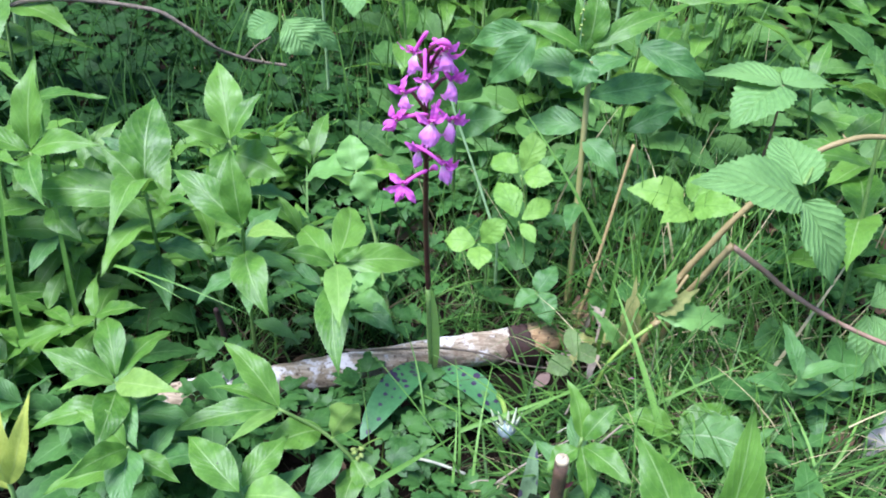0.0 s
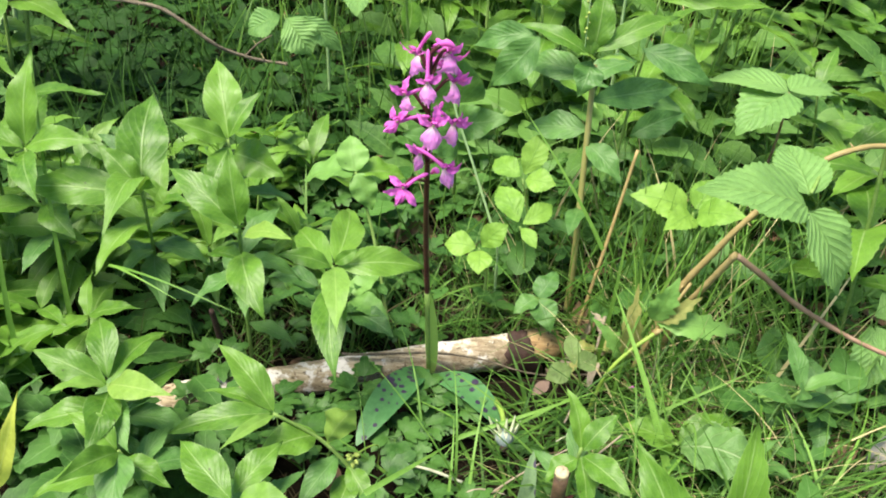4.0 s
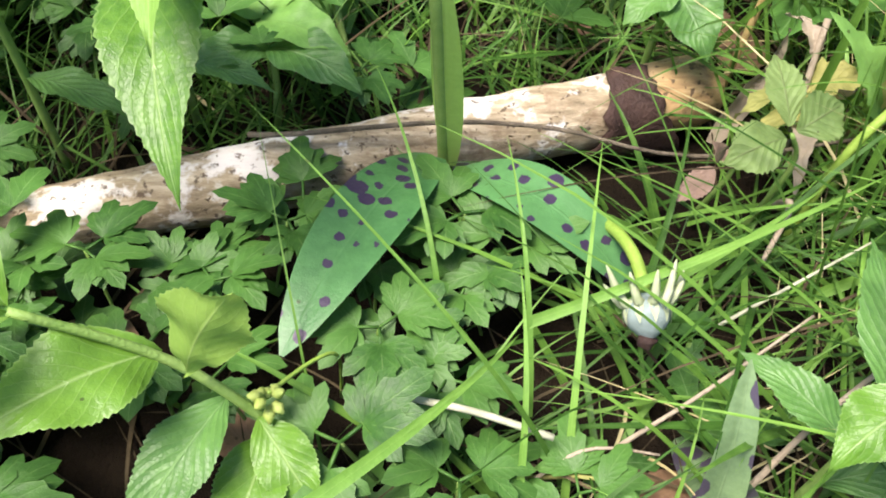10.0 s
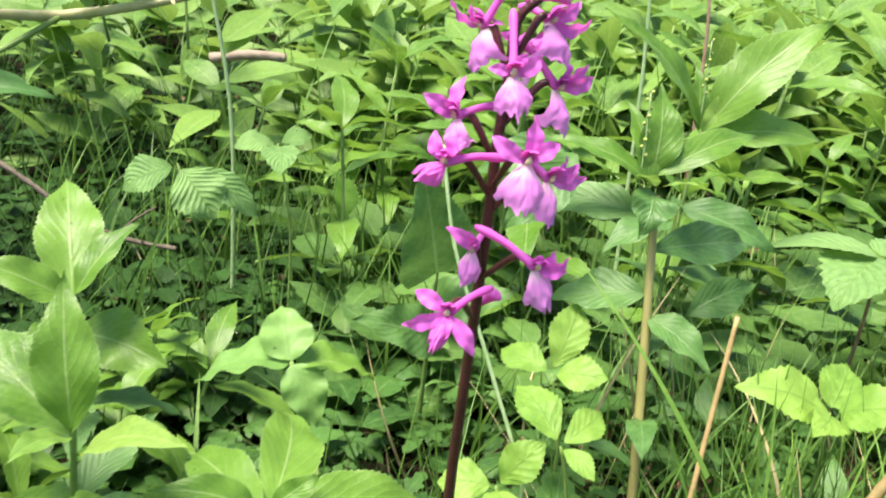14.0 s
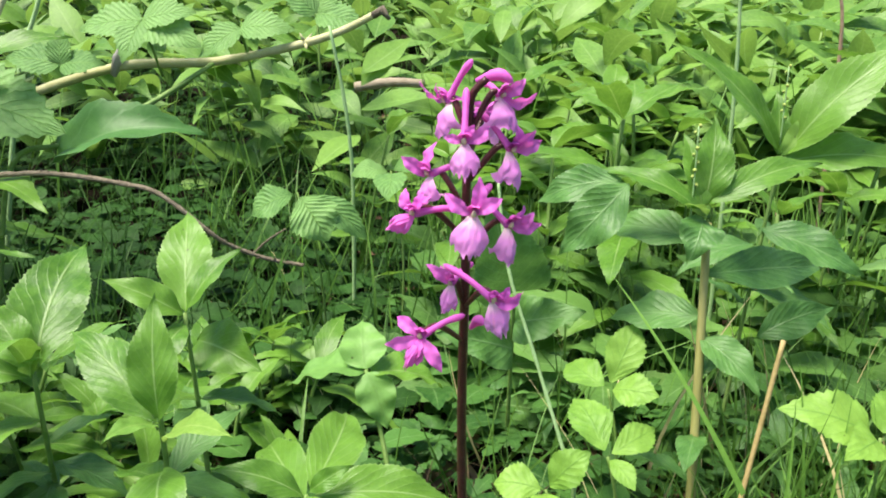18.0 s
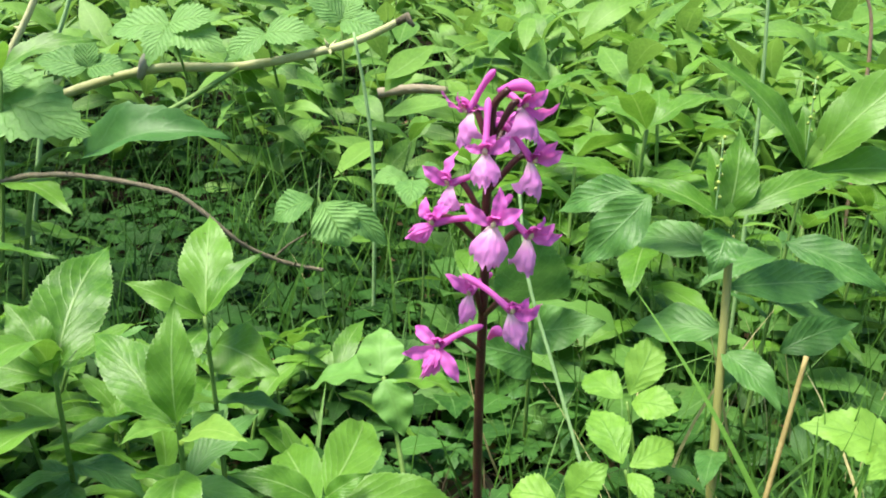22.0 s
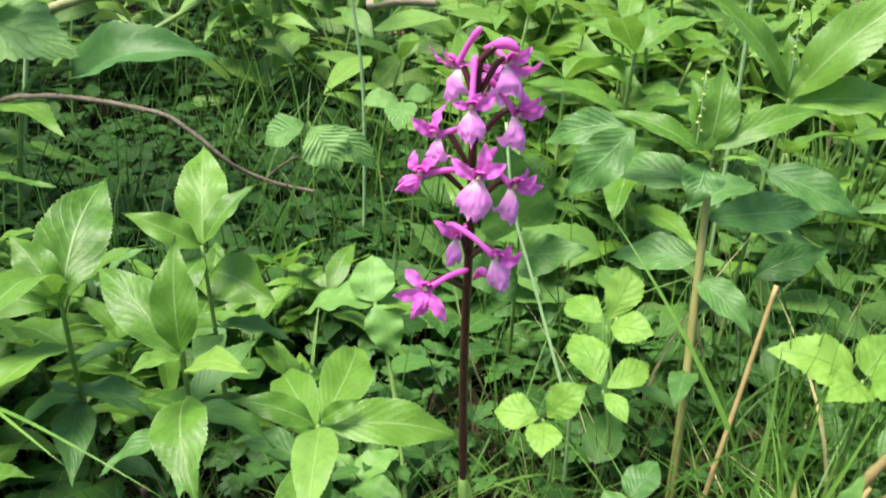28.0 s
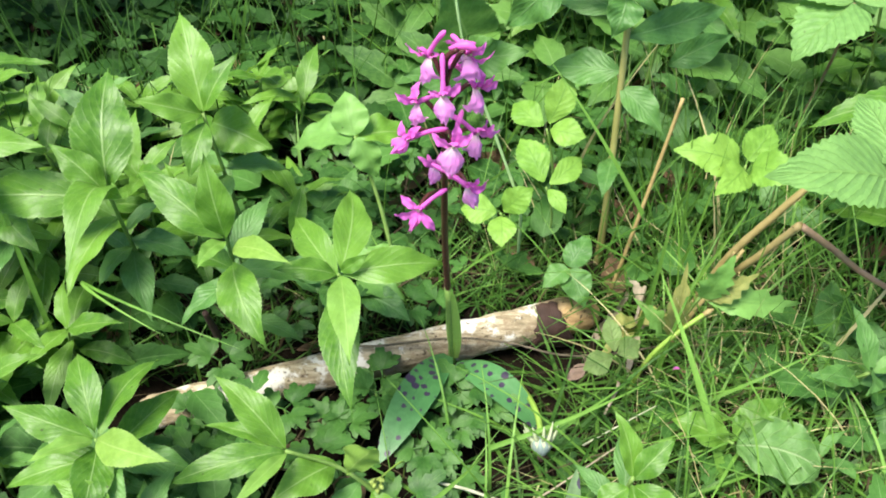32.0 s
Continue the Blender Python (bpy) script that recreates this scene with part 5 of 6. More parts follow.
leafy("small_ovate_plant", "small plant with rounded smooth bluish green leaves", "plant", [(0.070, 0.045, -0.02), (0.072, 0.042, 0.02), (0.074, 0.040, 0.036)], [
    ((0.074, 0.040, 0.036), (0.082, 0.018, 0.026), 0.020, dict(shape="ovate", up=(0, -0.6, 0.8), depth=0.02)),
    ((0.073, 0.041, 0.036), (0.056, 0.030, 0.030), 0.016, dict(shape="ovate", depth=0.02)),
    ((0.074, 0.042, 0.036), (0.088, 0.062, 0.045), 0.018, dict(shape="ovate", depth=0.02)),
], DARKMERC)
leafy("small_ovate_plant", "small plant with rounded smooth bluish green leaves", "plant", [(-0.058, 0.030, -0.02), (-0.055, 0.030, 0.008), (-0.056, 0.032, 0.018)], [
    ((-0.056, 0.034, 0.018), (-0.026, 0.016, 0.016), 0.020, dict(shape="ovate", depth=0.02)),
    ((-0.056, 0.033, 0.018), (-0.080, 0.020, 0.022), 0.018, dict(shape="ovate", depth=0.02)),
], DARKMERC)
leafy("pale_leaf_plant", "low plant with broad pale green leaves in the grass", "plant", [(0.055, -0.165, -0.018), (0.056, -0.16, 0.0), (0.056, -0.158, 0.012)], [
    ((0.056, -0.158, 0.012), (0.066, -0.127, 0.032), 0.024, dict(shape="ovate", mat=NETTLE)),
    ((0.058, -0.160, 0.012), (0.088, -0.172, 0.026), 0.022, dict(shape="ovate")),
], MERC)
leafy("lobed_leaf_plant", "pale yellow-green plant with jagged lobed leaves in front of the canes", "plant", [(0.132, 0.000, -0.018), (0.132, 0.000, 0.016), (0.142, 0.000, 0.058)], [
    ((0.142, 0.000, 0.058), (0.153, 0.000, 0.094), 0.020, dict(teeth=6, depth=0.30, up=(0, -0.7, 0.7))),
    ((0.142, 0.000, 0.058), (0.205, 0.000, 0.052), 0.020, dict(teeth=6, depth=0.30, up=(0, -0.6, 0.8))),
    ((0.133, 0.000, 0.020), (0.129, 0.000, 0.086), 0.016, dict(teeth=6, depth=0.30, up=(0, -0.8, 0.6), mat=YELLOWING)),
    ((0.133, 0.000, 0.018), (0.105, 0.000, 0.056), 0.016, dict(teeth=6, depth=0.30, up=(0, -0.7, 0.7))),
    ((0.142, 0.000, 0.058), (0.171, -0.000, 0.079), 0.016, dict(teeth=6, depth=0.30, up=(0, -0.8, 0.6), mat=YELLOWING)),
], NETTLE)
cane("fallen knobbly grey-brown twig", [(-0.54, 0.26, -0.01), (-0.47, 0.28, 0.09), (-0.381, 0.30, 0.125), (-0.354, 0.30, 0.131), (-0.332, 0.30, 0.133), (-0.302, 0.30, 0.132), (-0.272, 0.30, 0.129), (-0.251, 0.30, 0.125), (-0.230, 0.30, 0.112), (-0.209, 0.303, 0.094), (-0.197, 0.312, 0.083), (-0.174, 0.322, 0.072), (-0.147, 0.327, 0.067)], 0.0023, TWIG, name="branch", seed=4, thorns=16, knobs=0.42, taper=0.65)
cane("thin dark bent twig lying across the log", [(-0.060, 0.000, 0.012), (-0.046, -0.003, 0.015), (0.0, 0.004, 0.013), (0.033, 0.000, 0.014), (0.090, -0.006, 0.008), (0.217, 0.02, 0.010)], 0.0009, TWIG, name="twig", thorns=0)
cane("thin forked dead twig", [(-0.187, 0.325, 0.073), (-0.174, 0.326, 0.086), (-0.160, 0.325, 0.096)], 0.0010, TWIG, name="twig", thorns=0)
root = thing("dead_strap", "twisted tan dry leaf strap beside the log end", "dead leaf", at=(0.094, 0.020, -0.012))
part("blade", leaf(Geo(), (0, 0, 0), (0.018, 0.012, 0.039), 0.008, "strap", up=(-0.5, -0.7, 0.6), fold=0.7, bend=-0.06, wave=0.12, nl=14, twist=1.6), DEADSTRAP, root)
root = thing("withered_plant", "withered seedling with yellow and tan crumpled leaves beside the log end", "dead plant", at=(0.118, 0.012, -0.018))
o = V((0.118, 0.012, -0.018))
part("stem", tube(Geo(), spline([V(p) - o for p in [(0.118, 0.012, -0.018), (0.116, 0.016, 0.012), (0.120, 0.028, 0.034)]], 4), 0.0011, 6), DEADSTRAP, root)
for b, t, w, m in [((0.116, 0.014, 0.012), (0.092, 0.006, 0.018), 0.015, YELLOWING), ((0.117, 0.016, 0.014), (0.135, 0.016, 0.022), 0.014, YELLOWING), ((0.118, 0.022, 0.024), (0.113, 0.040, 0.030), 0.009, DEADSTRAP),
                   ((0.116, 0.012, 0.006), (0.106, -0.020, 0.008), 0.008, DEADSTRAP), ((0.117, 0.014, 0.010), (0.142, 0.026, 0.012), 0.012, DEADSTRAP), ((0.116, 0.013, 0.008), (0.088, -0.010, 0.010), 0.010, YELLOWING)]:
    part("leaf", leaf(Geo(), V(b) - o, V(t) - o, w, "ovate", teeth=7, depth=0.14, fold=0.5, bend=0.16, wave=0.10, seed=w * 900, twist=0.6, curl=0.2), m, root)
leafy("small_ovate_plant", "small plant with rounded pale bluish green leaves behind the log", "plant", [(-0.062, 0.060, -0.02), (-0.060, 0.056, 0.005), (-0.060, 0.050, 0.018)], [
    ((-0.060, 0.046, 0.020), (-0.030, 0.030, 0.020), 0.020, dict(shape="ovate", depth=0.02)),
    ((-0.060, 0.050, 0.019), (-0.085, 0.062, 0.026), 0.018, dict(shape="ovate", depth=0.02)),
    ((-0.060, 0.052, 0.019), (-0.040, 0.072, 0.026), 0.018, dict(shape="ovate", depth=0.02)),
], NETTLE)
cane("leaning dry brown dead stalk", [(0.108, 0.056, -0.02), (0.115, 0.063, 0.026), (0.125, 0.077, 0.082), (0.133, 0.088, 0.133)], 0.0014, DEADSTALK, name="dead_stalk", thorns=0, taper=0.8)
cane("slender pale green flower stalk", [(0.048, 0.078, -0.02), (0.045, 0.08, 0.052), (0.039, 0.083, 0.068), (0.022, 0.095, 0.111), (0.006, 0.105, 0.152), (-0.002, 0.115, 0.193)], 0.0011, PALESTALK, name="grass_stalk", thorns=0, taper=0.7)
cane("thin dark upright stem", [(0.34, 0.6, -0.01), (0.326, 0.6, 0.239), (0.311, 0.6, 0.30)], 0.0022, BROWNSTEM, name="dead_stalk", thorns=0)
cane("short dark upright dead stalk", [(-0.140, 0.005, -0.02), (-0.143, 0.003, 0.02), (-0.145, 0.0, 0.045)], 0.0028, BARK, name="dead_stalk", thorns=0)
cane("tall pale grass stem", [(0.16, 0.3, -0.02), (0.152, 0.3, 0.198), (0.143, 0.3, 0.30)], 0.0016, PALESTALK, name="grass_stalk", thorns=0)
cane("tall pale grass stem", [(-0.11, 0.35, -0.02), (-0.115, 0.35, 0.148), (-0.133, 0.35, 0.246)], 0.0018, PALESTALK, name="grass_stalk", thorns=0)
for a, b, r in [((-0.185, 0.75, 0.152), (-0.10, 0.76, 0.160), 0.008), ((0.30, 1.2, 0.195), (0.62, 1.24, 0.228), 0.009)]:
    cane("bare fallen pale grey branch among undergrowth", [a, V(a).lerp(V(b), 0.5) + Vector((0, 0, 0.004)), b], r * 0.8, DEADSTRAP, name="branch", thorns=0, taper=0.8)


# cut orchid stem near the lens
root = thing("cut_stem", "cut dark purple orchid stem with pale hollow top", "plant", at=(0.052, -0.192, -0.02))
part("stem", tube(Geo(), spline([(0, 0, 0), (0.001, -0.002, 0.09), (-0.002, -0.006, 0.169)], 5), [0.0032] * 8 + [0.0030] * 3, 10), PURPLEBROWN, root)
part("cut_face", tube(Geo(), [(-0.002, -0.006, 0.168), (-0.002, -0.006, 0.1705), (-0.002, -0.006, 0.1702)], [0.0030, 0.0027, 0.0015], 10), CUTFACE, root, "pale cut face")
part("petal", leaf(Geo(), (-0.001, -0.006, 0.152), (0.005, -0.006, 0.156), 0.003, "ovate", up=(0, -1, 0.3)), PURPLESTEM, root, "withered purple petal")

# drooping seed head
root = thing("seed_head", "drooping closed dandelion head with white tuft on pale stalk", "flower", at=(0.043, -0.010, -0.016))
o = V((0.043, -0.010, -0.016))
part("stalk", tube(Geo(), spline([V(p) - o for p in [(0.043, -0.010, -0.016), (0.041, -0.026, 0.004), (0.0435, -0.044, 0.0185), (0.0455, -0.058, 0.0245), (0.046, -0.070, 0.025)]], 5), 0.0017, 8), YELLOWSTALK, root)
ax = Vector((0.02, -0.88, -0.46)).normalized()
s1 = ax.orthogonal().normalized()
s2 = ax.cross(s1)
hc = V((0.046, -0.070, 0.0248)) - o
part("head", tube(Geo(), [hc + ax * (0.011 * k / 8) for k in range(9)], [0.0022, 0.0040, 0.0051, 0.0057, 0.0058, 0.0054, 0.0045, 0.0031, 0.0015], 16), GREYTUFT, root, "grey-green closed flower head")
part("tip", tube(Geo(), [hc + ax * 0.0105, hc + ax * 0.0125 + s1 * 0.001, hc + ax * 0.0135], [0.0026, 0.0022, 0.0006], 9), BARK, root, "dark withered tip")
for k in range(11):
    a = k * 0.5712 + 0.2 * math.sin(k * 7.0)
    d = s1 * math.cos(a) + s2 * math.sin(a)
    q = 0.0035 + 0.002 * math.sin(k * 2.3)
    part("bract", tube(Geo(), spline([hc + ax * 0.002 + d * 0.003, hc + ax * 0.0022 + d * 0.0060, hc - ax * (q + 0.0015) + d * 0.0100], 4), [0.0010, 0.0012, 0.0013, 0.0013, 0.0012, 0.0011, 0.0009, 0.0006, 0.0002], 6), BRACT, root, "pale green reflexed bract")
    part("scale", leaf(Geo(), hc + ax * 0.001 + d * 0.0036, hc + ax * 0.0078 + d * 0.0056, 0.0024, "lance", up=d, bend=0.14, nl=6, nw=1), BRACT, root)
root = thing("fallen_petal", "tiny fallen purple petal in the grass", "petal", at=(0.132, -0.02, 0.0))
part("petal", leaf(Geo(), (0, 0, 0.014), (0.003, -0.003, 0.018), 0.0028, "ovate"), PETAL, root)

root = thing("red_leaf", "small red fallen leaf among the litter", "dead leaf", at=(0.49, 0.54, 0.02))
part("blade", leaf(Geo(), (0, 0, 0.012), (0.024, 0.004, 0.020), 0.013, "ovate", up=(0, -0.6, 0.8), fold=0.3, wave=0.05), REDLEAF, root)

# narrow blotched orchid leaves in the grass
for b, t, w in [((0.060, -0.088, 0.006), (0.056, -0.125, 0.028), 0.013), ((0.054, -0.122, 0.0), (0.060, -0.098, 0.040), 0.0105)]:
    root = thing("orchid_leaf", "single narrow orchid leaf with dark purple blotches", "leaf", at=(b[0], b[1], -0.018))
    part("blade", leaf(Geo(), (0, 0, 0), V(t) - V((b[0], b[1], -0.018)), w, "orchid", bend=0.10, fold=0.32, up=(0, -0.7, 0.7), wave=0.04, nl=14, nw=3), PURPLELEAF, root)

# long single grass blades
BLADES = [((-0.034, -0.125, 0.03), (0.015, -0.078, 0.020), 0.0036), ((0.017, -0.075, 0.020), (0.113, -0.041, 0.036), 0.0030), ((0.040, -0.070, 0.018), (0.098, -0.041, 0.032), 0.0026), ((0.012, -0.118, 0.0), (0.015, -0.065, 0.032), 0.0022),
          ((0.115, 0.010, 0.0), (0.120, 0.03, 0.135), 0.0042), ((0.150, -0.09, 0.0), (0.112, 0.0, 0.085), 0.0060), ((0.135, 0.02, -0.01), (0.150, 0.0, 0.10), 0.0038), ((0.160, 0.0, -0.01), (0.172, 0.01, 0.105), 0.0034),
          ((0.130, 0.02, 0.0), (0.168, 0.03, 0.110), 0.0040), ((0.114, 0.05, 0.075), (0.051, 0.09, 0.160), 0.0032), ((0.15, 0.06, 0.0), (0.138, 0.08, 0.13), 0.0030), ((0.145, 0.05, 0.0), (0.160, 0.07, 0.12), 0.003),
          ((-0.262, -0.03, -0.01), (-0.215, -0.052, 0.235), 0.0050), ((-0.24, 0.0, -0.01), (-0.245, 0.05, 0.205), 0.004), ((-0.20, -0.012, 0.088), (-0.103, -0.066, 0.100), 0.0018), ((-0.20, -0.012, 0.088), (-0.141, -0.061, 0.105), 0.0020),
          ((0.20, -0.10, -0.01), (0.150, -0.04, 0.06), 0.003), ((0.10, -0.05, -0.01), (0.21, -0.03, 0.05), 0.0036), ((0.22, -0.06, -0.01), (0.14, -0.07, 0.06), 0.003), ((0.018, -0.09, 0.0), (0.014, -0.03, 0.04), 0.002)]
for b, t, w in BLADES:
    # sedge here stands for a plain grass blade
    root = thing("sedge", "single long bright green grass blade", "sedge", "long grass blades", at=b)
    d = V(t) - V(b)
    part("blade", leaf(Geo(), (0, 0, 0), d, w, "blade", bend=0.05 if d.z > 0.05 else 0.14 if d.z > 0.01 and w < 0.0025 else 0.10, nl=14, nw=1, fold=0.35, up=(0.1, -0.6, 0.8)), GRASS_ONE, root)
# broader arching blades right of the orchid, a few kinds copied
rnd = random.Random(64)
KINDS = []
for k in range(8):
    # again a grass blade under the name sedge
    root = thing("sedge", "long arching green grass blade", "sedge", "long grass blades")
    le, lean = rnd.uniform(0.08, 0.17), rnd.uniform(0.5, 1.2)
    end = Vector((lean * le, rnd.uniform(-0.02, 0.02), le * rnd.uniform(0.3, 0.75)))
    part("blade", leaf(Geo(), (0, 0, -0.01), end, rnd.uniform(0.0022, 0.0040), "blade", bend=rnd.uniform(0.12, 0.22), nl=16, nw=1, fold=0.35, twist=rnd.uniform(-0.8, 0.8), sway=rnd.uniform(-0.08, 0.08)), GRASS_ONE, root)
    KINDS.append(root)
for k in range(150):
    x, y = rnd.gauss(0.185, 0.07), rnd.gauss(-0.04, 0.075)
    if x < 0.10 and y > -0.05 or y < -0.2:
        x += 0.08
        y = max(y, -0.15)
    m = pose(x, y, ground_z(x, y), rnd.uniform(-12, 12), rnd.uniform(-12, 12), rnd.gauss(150, 70)) @ Matrix.Scale(rnd.uniform(0.7, 1.1), 4)
    blade = KINDS[k] if k < 8 else copy_thing(KINDS[k % 8], m)
    blade.matrix_basis = m
for k, (p, q, r, w, mat) in enumerate([((0.016, -0.106, 0.006), (0.034, -0.112, 0.010), (0.052, -0.128, 0.006), 0.0007, YELLOWING), ((0.010, -0.112, 0.005), (0.028, -0.104, 0.010), (0.047, -0.104, 0.007), 0.0006, DEADSTRAP), ((0.040, -0.098, 0.006), (0.060, -0.090, 0.012), (0.092, -0.070, 0.014), 0.0007, DEADSTRAP),
                                      ((0.066, -0.112, 0.004), (0.084, -0.100, 0.020), (0.112, -0.086, 0.044), 0.0010, DEADSTRAP), ((0.074, -0.062, 0.004), (0.092, -0.058, 0.012), (0.118, -0.044, 0.012), 0.0006, CREAM), ((0.100, -0.020, 0.006), (0.096, -0.034, 0.016), (0.088, -0.046, 0.006), 0.0014, DEADSTRAP)]):
    root = thing("straw", "thin bent dead straw among the grass", "straw", "dead straws", at=p)
    part("straw_stem", tube(Geo(), spline([(0, 0, -0.006), V(q) - V(p), V(r) - V(p)], 6), [w * (1 - 0.04 * i) for i in range(13)], 6), mat, root)
root = thing("flower_stalk", "bent yellow-green stalk with an orange tip in the grass", "stalk", at=(0.108, -0.022, -0.015))
part("stem", tube(Geo(), spline([(0, 0, 0), (0.006, 0.002, 0.036), (0.018, 0.006, 0.056), (0.035, 0.012, 0.070)], 5), [0.0014] * 14 + [0.0014, 0.0014], 8), YELLOWSTALK, root)
part("tip", tube(Geo(), [(0.0345, 0.0118, 0.0696), (0.0375, 0.0128, 0.0716), (0.0400, 0.0136, 0.0722)], [0.0016, 0.0017, 0.0007], 8), CANE, root, "orange-brown tip")
root = thing("straw", "pale dry straw lying on the grass", "straw", at=(-0.018, -0.091, 0.012))
part("straw_stem", tube(Geo(), spline([(0, 0, 0.003), (0.02, -0.0055, 0.0045), (0.039, -0.012, 0.003)], 4), 0.0009, 6), CREAM, root)


# ---- low lobed anemone-like plants round the orchid ----
def lobed(seed, mat):
    rnd = random.Random(seed)
    root = thing("anemone", "low wood anemone with deeply lobed green leaves", "plant", "wood anemones")
    c = Vector((rnd.uniform(-0.004, 0.004), 0, rnd.uniform(0.022, 0.034)))
    part("stem", tube(Geo(), spline([(0, 0, -0.012), c * 0.6, c], 3), 0.0006, 5), STEMGREEN, root)
    a0 = rnd.uniform(0, 6)
    for k in range(3):
        a = a0 + k * 2.09 + rnd.uniform(-0.3, 0.3)
        m = c + Vector((math.cos(a), math.sin(a), 0.15)) * 0.006
        g = Geo()
        for q in (-1, 0, 1):
            le = rnd.uniform(0.013, 0.018) * (1.15 if q == 0 else 0.95)
            b = a + q * 0.85
            for cut in (-1, 0, 1):
                e = b + cut * 0.50
                ll = le * (1 if cut == 0 else 0.74)
                leaf(g, m, m + Vector((math.cos(e), math.sin(e), rnd.uniform(-0.25, 0.2))) * ll, ll * 0.50, "lobe", teeth=3, depth=0.26, nw=1, fold=0.15, bend=0.1)
        tube(g, [c, m], 0.0005, 4)
        part("leaf", g, mat, root)
    return root


ANEM = [lobed(s, COVER) for s in range(5)]
SPOTS = [(-0.052, -0.034), (-0.076, -0.044), (-0.095, -0.050), (-0.062, -0.060), (-0.022, -0.044), (0.004, -0.037), (-0.010, -0.066), (-0.024, -0.072), (0.009, -0.052), (-0.208, 0.019), (-0.177, 0.018), (-0.148, -0.007), (-0.117, -0.045), (-0.065, -0.046), (-0.041, -0.020), (-0.020, -0.099),
         (-0.002, -0.114), (0.035, -0.115), (0.025, -0.040), (-0.236, -0.003), (-0.074, -0.082), (-0.052, -0.085), (-0.035, 0.030), (-0.098, 0.030), (-0.03, -0.14), (0.0, -0.085)]
rnd = random.Random(21)
SPOTS += [(rnd.uniform(-0.30, -0.02), rnd.uniform(0.06, 0.40)) for k in range(110)] + [(rnd.uniform(0.0, 0.35), rnd.uniform(0.10, 0.45)) for k in range(90)] + [(rnd.uniform(-0.25, -0.09), rnd.uniform(-0.2, -0.04)) for k in range(40)]
SPOTS = [p for k, p in enumerate(SPOTS) if k < 27 or not shady(*p) or k % 2]
for k, (x, y) in enumerate(SPOTS):
    m = pose(x, y, ground_z(x, y) + 0.002, rnd.uniform(-15, 15), rnd.uniform(-15, 15), rnd.uniform(0, 360)) @ Matrix.Scale(rnd.uniform(0.75, 1.1), 4)
    if k < len(ANEM):
        ANEM[k].matrix_basis = m
    else:
        c = copy_thing(ANEM[k % len(ANEM)], m)
        c.matrix_basis = m


# ---- rows of the same plants, built once and copied ----
def gen_mercury(seed, height, nleaves=4, mat=None, size=1.0, label=ML):
    rnd = random.Random(seed)
    mat = mat or MERC
    root = thing("mercury_plant", label, "plant", "woodland undergrowth")
    lean = Vector((rnd.uniform(-0.1, 0.1), rnd.uniform(-0.1, 0.1), 1)) * height
    pts = [Vector((0, 0, -0.01)), lean * 0.5 + Vector((rnd.uniform(-0.01, 0.01), 0, 0)), lean]
    part("stem", tube(Geo(), spline(pts, 4), 0.0011 + 0.004 * max(0, height - 0.1), 6), STEMGREEN, root)
    for tier in range(nleaves):
        h = 1 - tier * 0.2
        c = lean * h
        for k in range(3 if tier == 0 else 2):
            a = tier * 1.4 + k * (2.1 if tier == 0 else math.pi) + rnd.uniform(-0.3, 0.3)
            le = rnd.uniform(0.055, 0.085) * (0.85 if tier == 0 else 1) * size
            rise = rnd.uniform(0.2, 0.7) if tier == 0 else rnd.uniform(-0.25, 0.35)
            t = c + Vector((math.cos(a), math.sin(a), rise)).normalized() * le
            part("leaf", leaf(Geo(), c, t, le * rnd.uniform(0.26, 0.37), up=(rnd.uniform(-0.4, 0.4), rnd.uniform(-0.5, 0.3), 1), teeth=14, depth=0.07, fold=0.26, bend=0.08, curl=rnd.uniform(0, 0.22), wave=0.05, seed=k + tier, twist=rnd.uniform(-0.5, 0.5), sway=rnd.uniform(-0.05, 0.05)), mat, root)
    return root


def clear_of(x, y):
    """Whether a spot is free for a wild plant: not where the main plants, the log or the way of the lens are."""
    if -0.27 < x < 0.30 and -0.6 < y < 0.24:
        return False
    return True


MERCS = [gen_mercury(s, h) for s, h in ((1, 0.15), (2, 0.18), (3, 0.2), (4, 0.13), (5, 0.17), (6, 0.16))]
LOW = [gen_mercury(s, h, 3, DARKMERC, 0.56, "short dog's mercury plant with small leaves coloured shade-dark") for s, h in ((31, 0.04), (32, 0.05), (33, 0.06), (34, 0.035))]
SHORT = [gen_mercury(s, h, 3, MERC, 0.72, "short dog's mercury plant with crowded fresh leaves") for s, h in ((41, 0.06), (42, 0.075), (43, 0.05))]
rnd = random.Random(11)


def plant_out(kinds, spots, lo, hi):
    for k, (x, y) in enumerate(spots):
        m = pose(x, y, ground_z(x, y), rnd.uniform(-8, 8), rnd.uniform(-8, 8), rnd.uniform(0, 360)) @ Matrix.Scale(rnd.uniform(lo, hi), 4)
        c = kinds[k] if k < len(kinds) else copy_thing(kinds[k % len(kinds)], m)
        c.matrix_basis = m


spots = []
while len(spots) < 160:
    y = rnd.uniform(0.0, 1.35)
    x = rnd.uniform(-0.35 - y * 0.72, 0.35 + y * 0.72)
    if clear_of(x, y) and rnd.random() < (0.05 if shady(x, y) else 0.45 if y < 0.5 else 0.9):
        spots.append((x, y))
plant_out(MERCS, spots, 0.8, 1.15)
low = [(rnd.uniform(-0.36, -0.08), rnd.uniform(-0.22, 0.26)) for k in range(26)]
low += [(rnd.uniform(0.0, 0.40), rnd.uniform(0.11, 0.42)) for k in range(30)] + [(rnd.uniform(0.2, 0.42), rnd.uniform(-0.25, 0.2)) for k in range(7)]
low = [(x, y) for x, y in low if not (-0.22 < x < 0.14 and -0.045 < y - (0.0165 + 0.258 * x) < 0.10)]
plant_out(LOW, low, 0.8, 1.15)
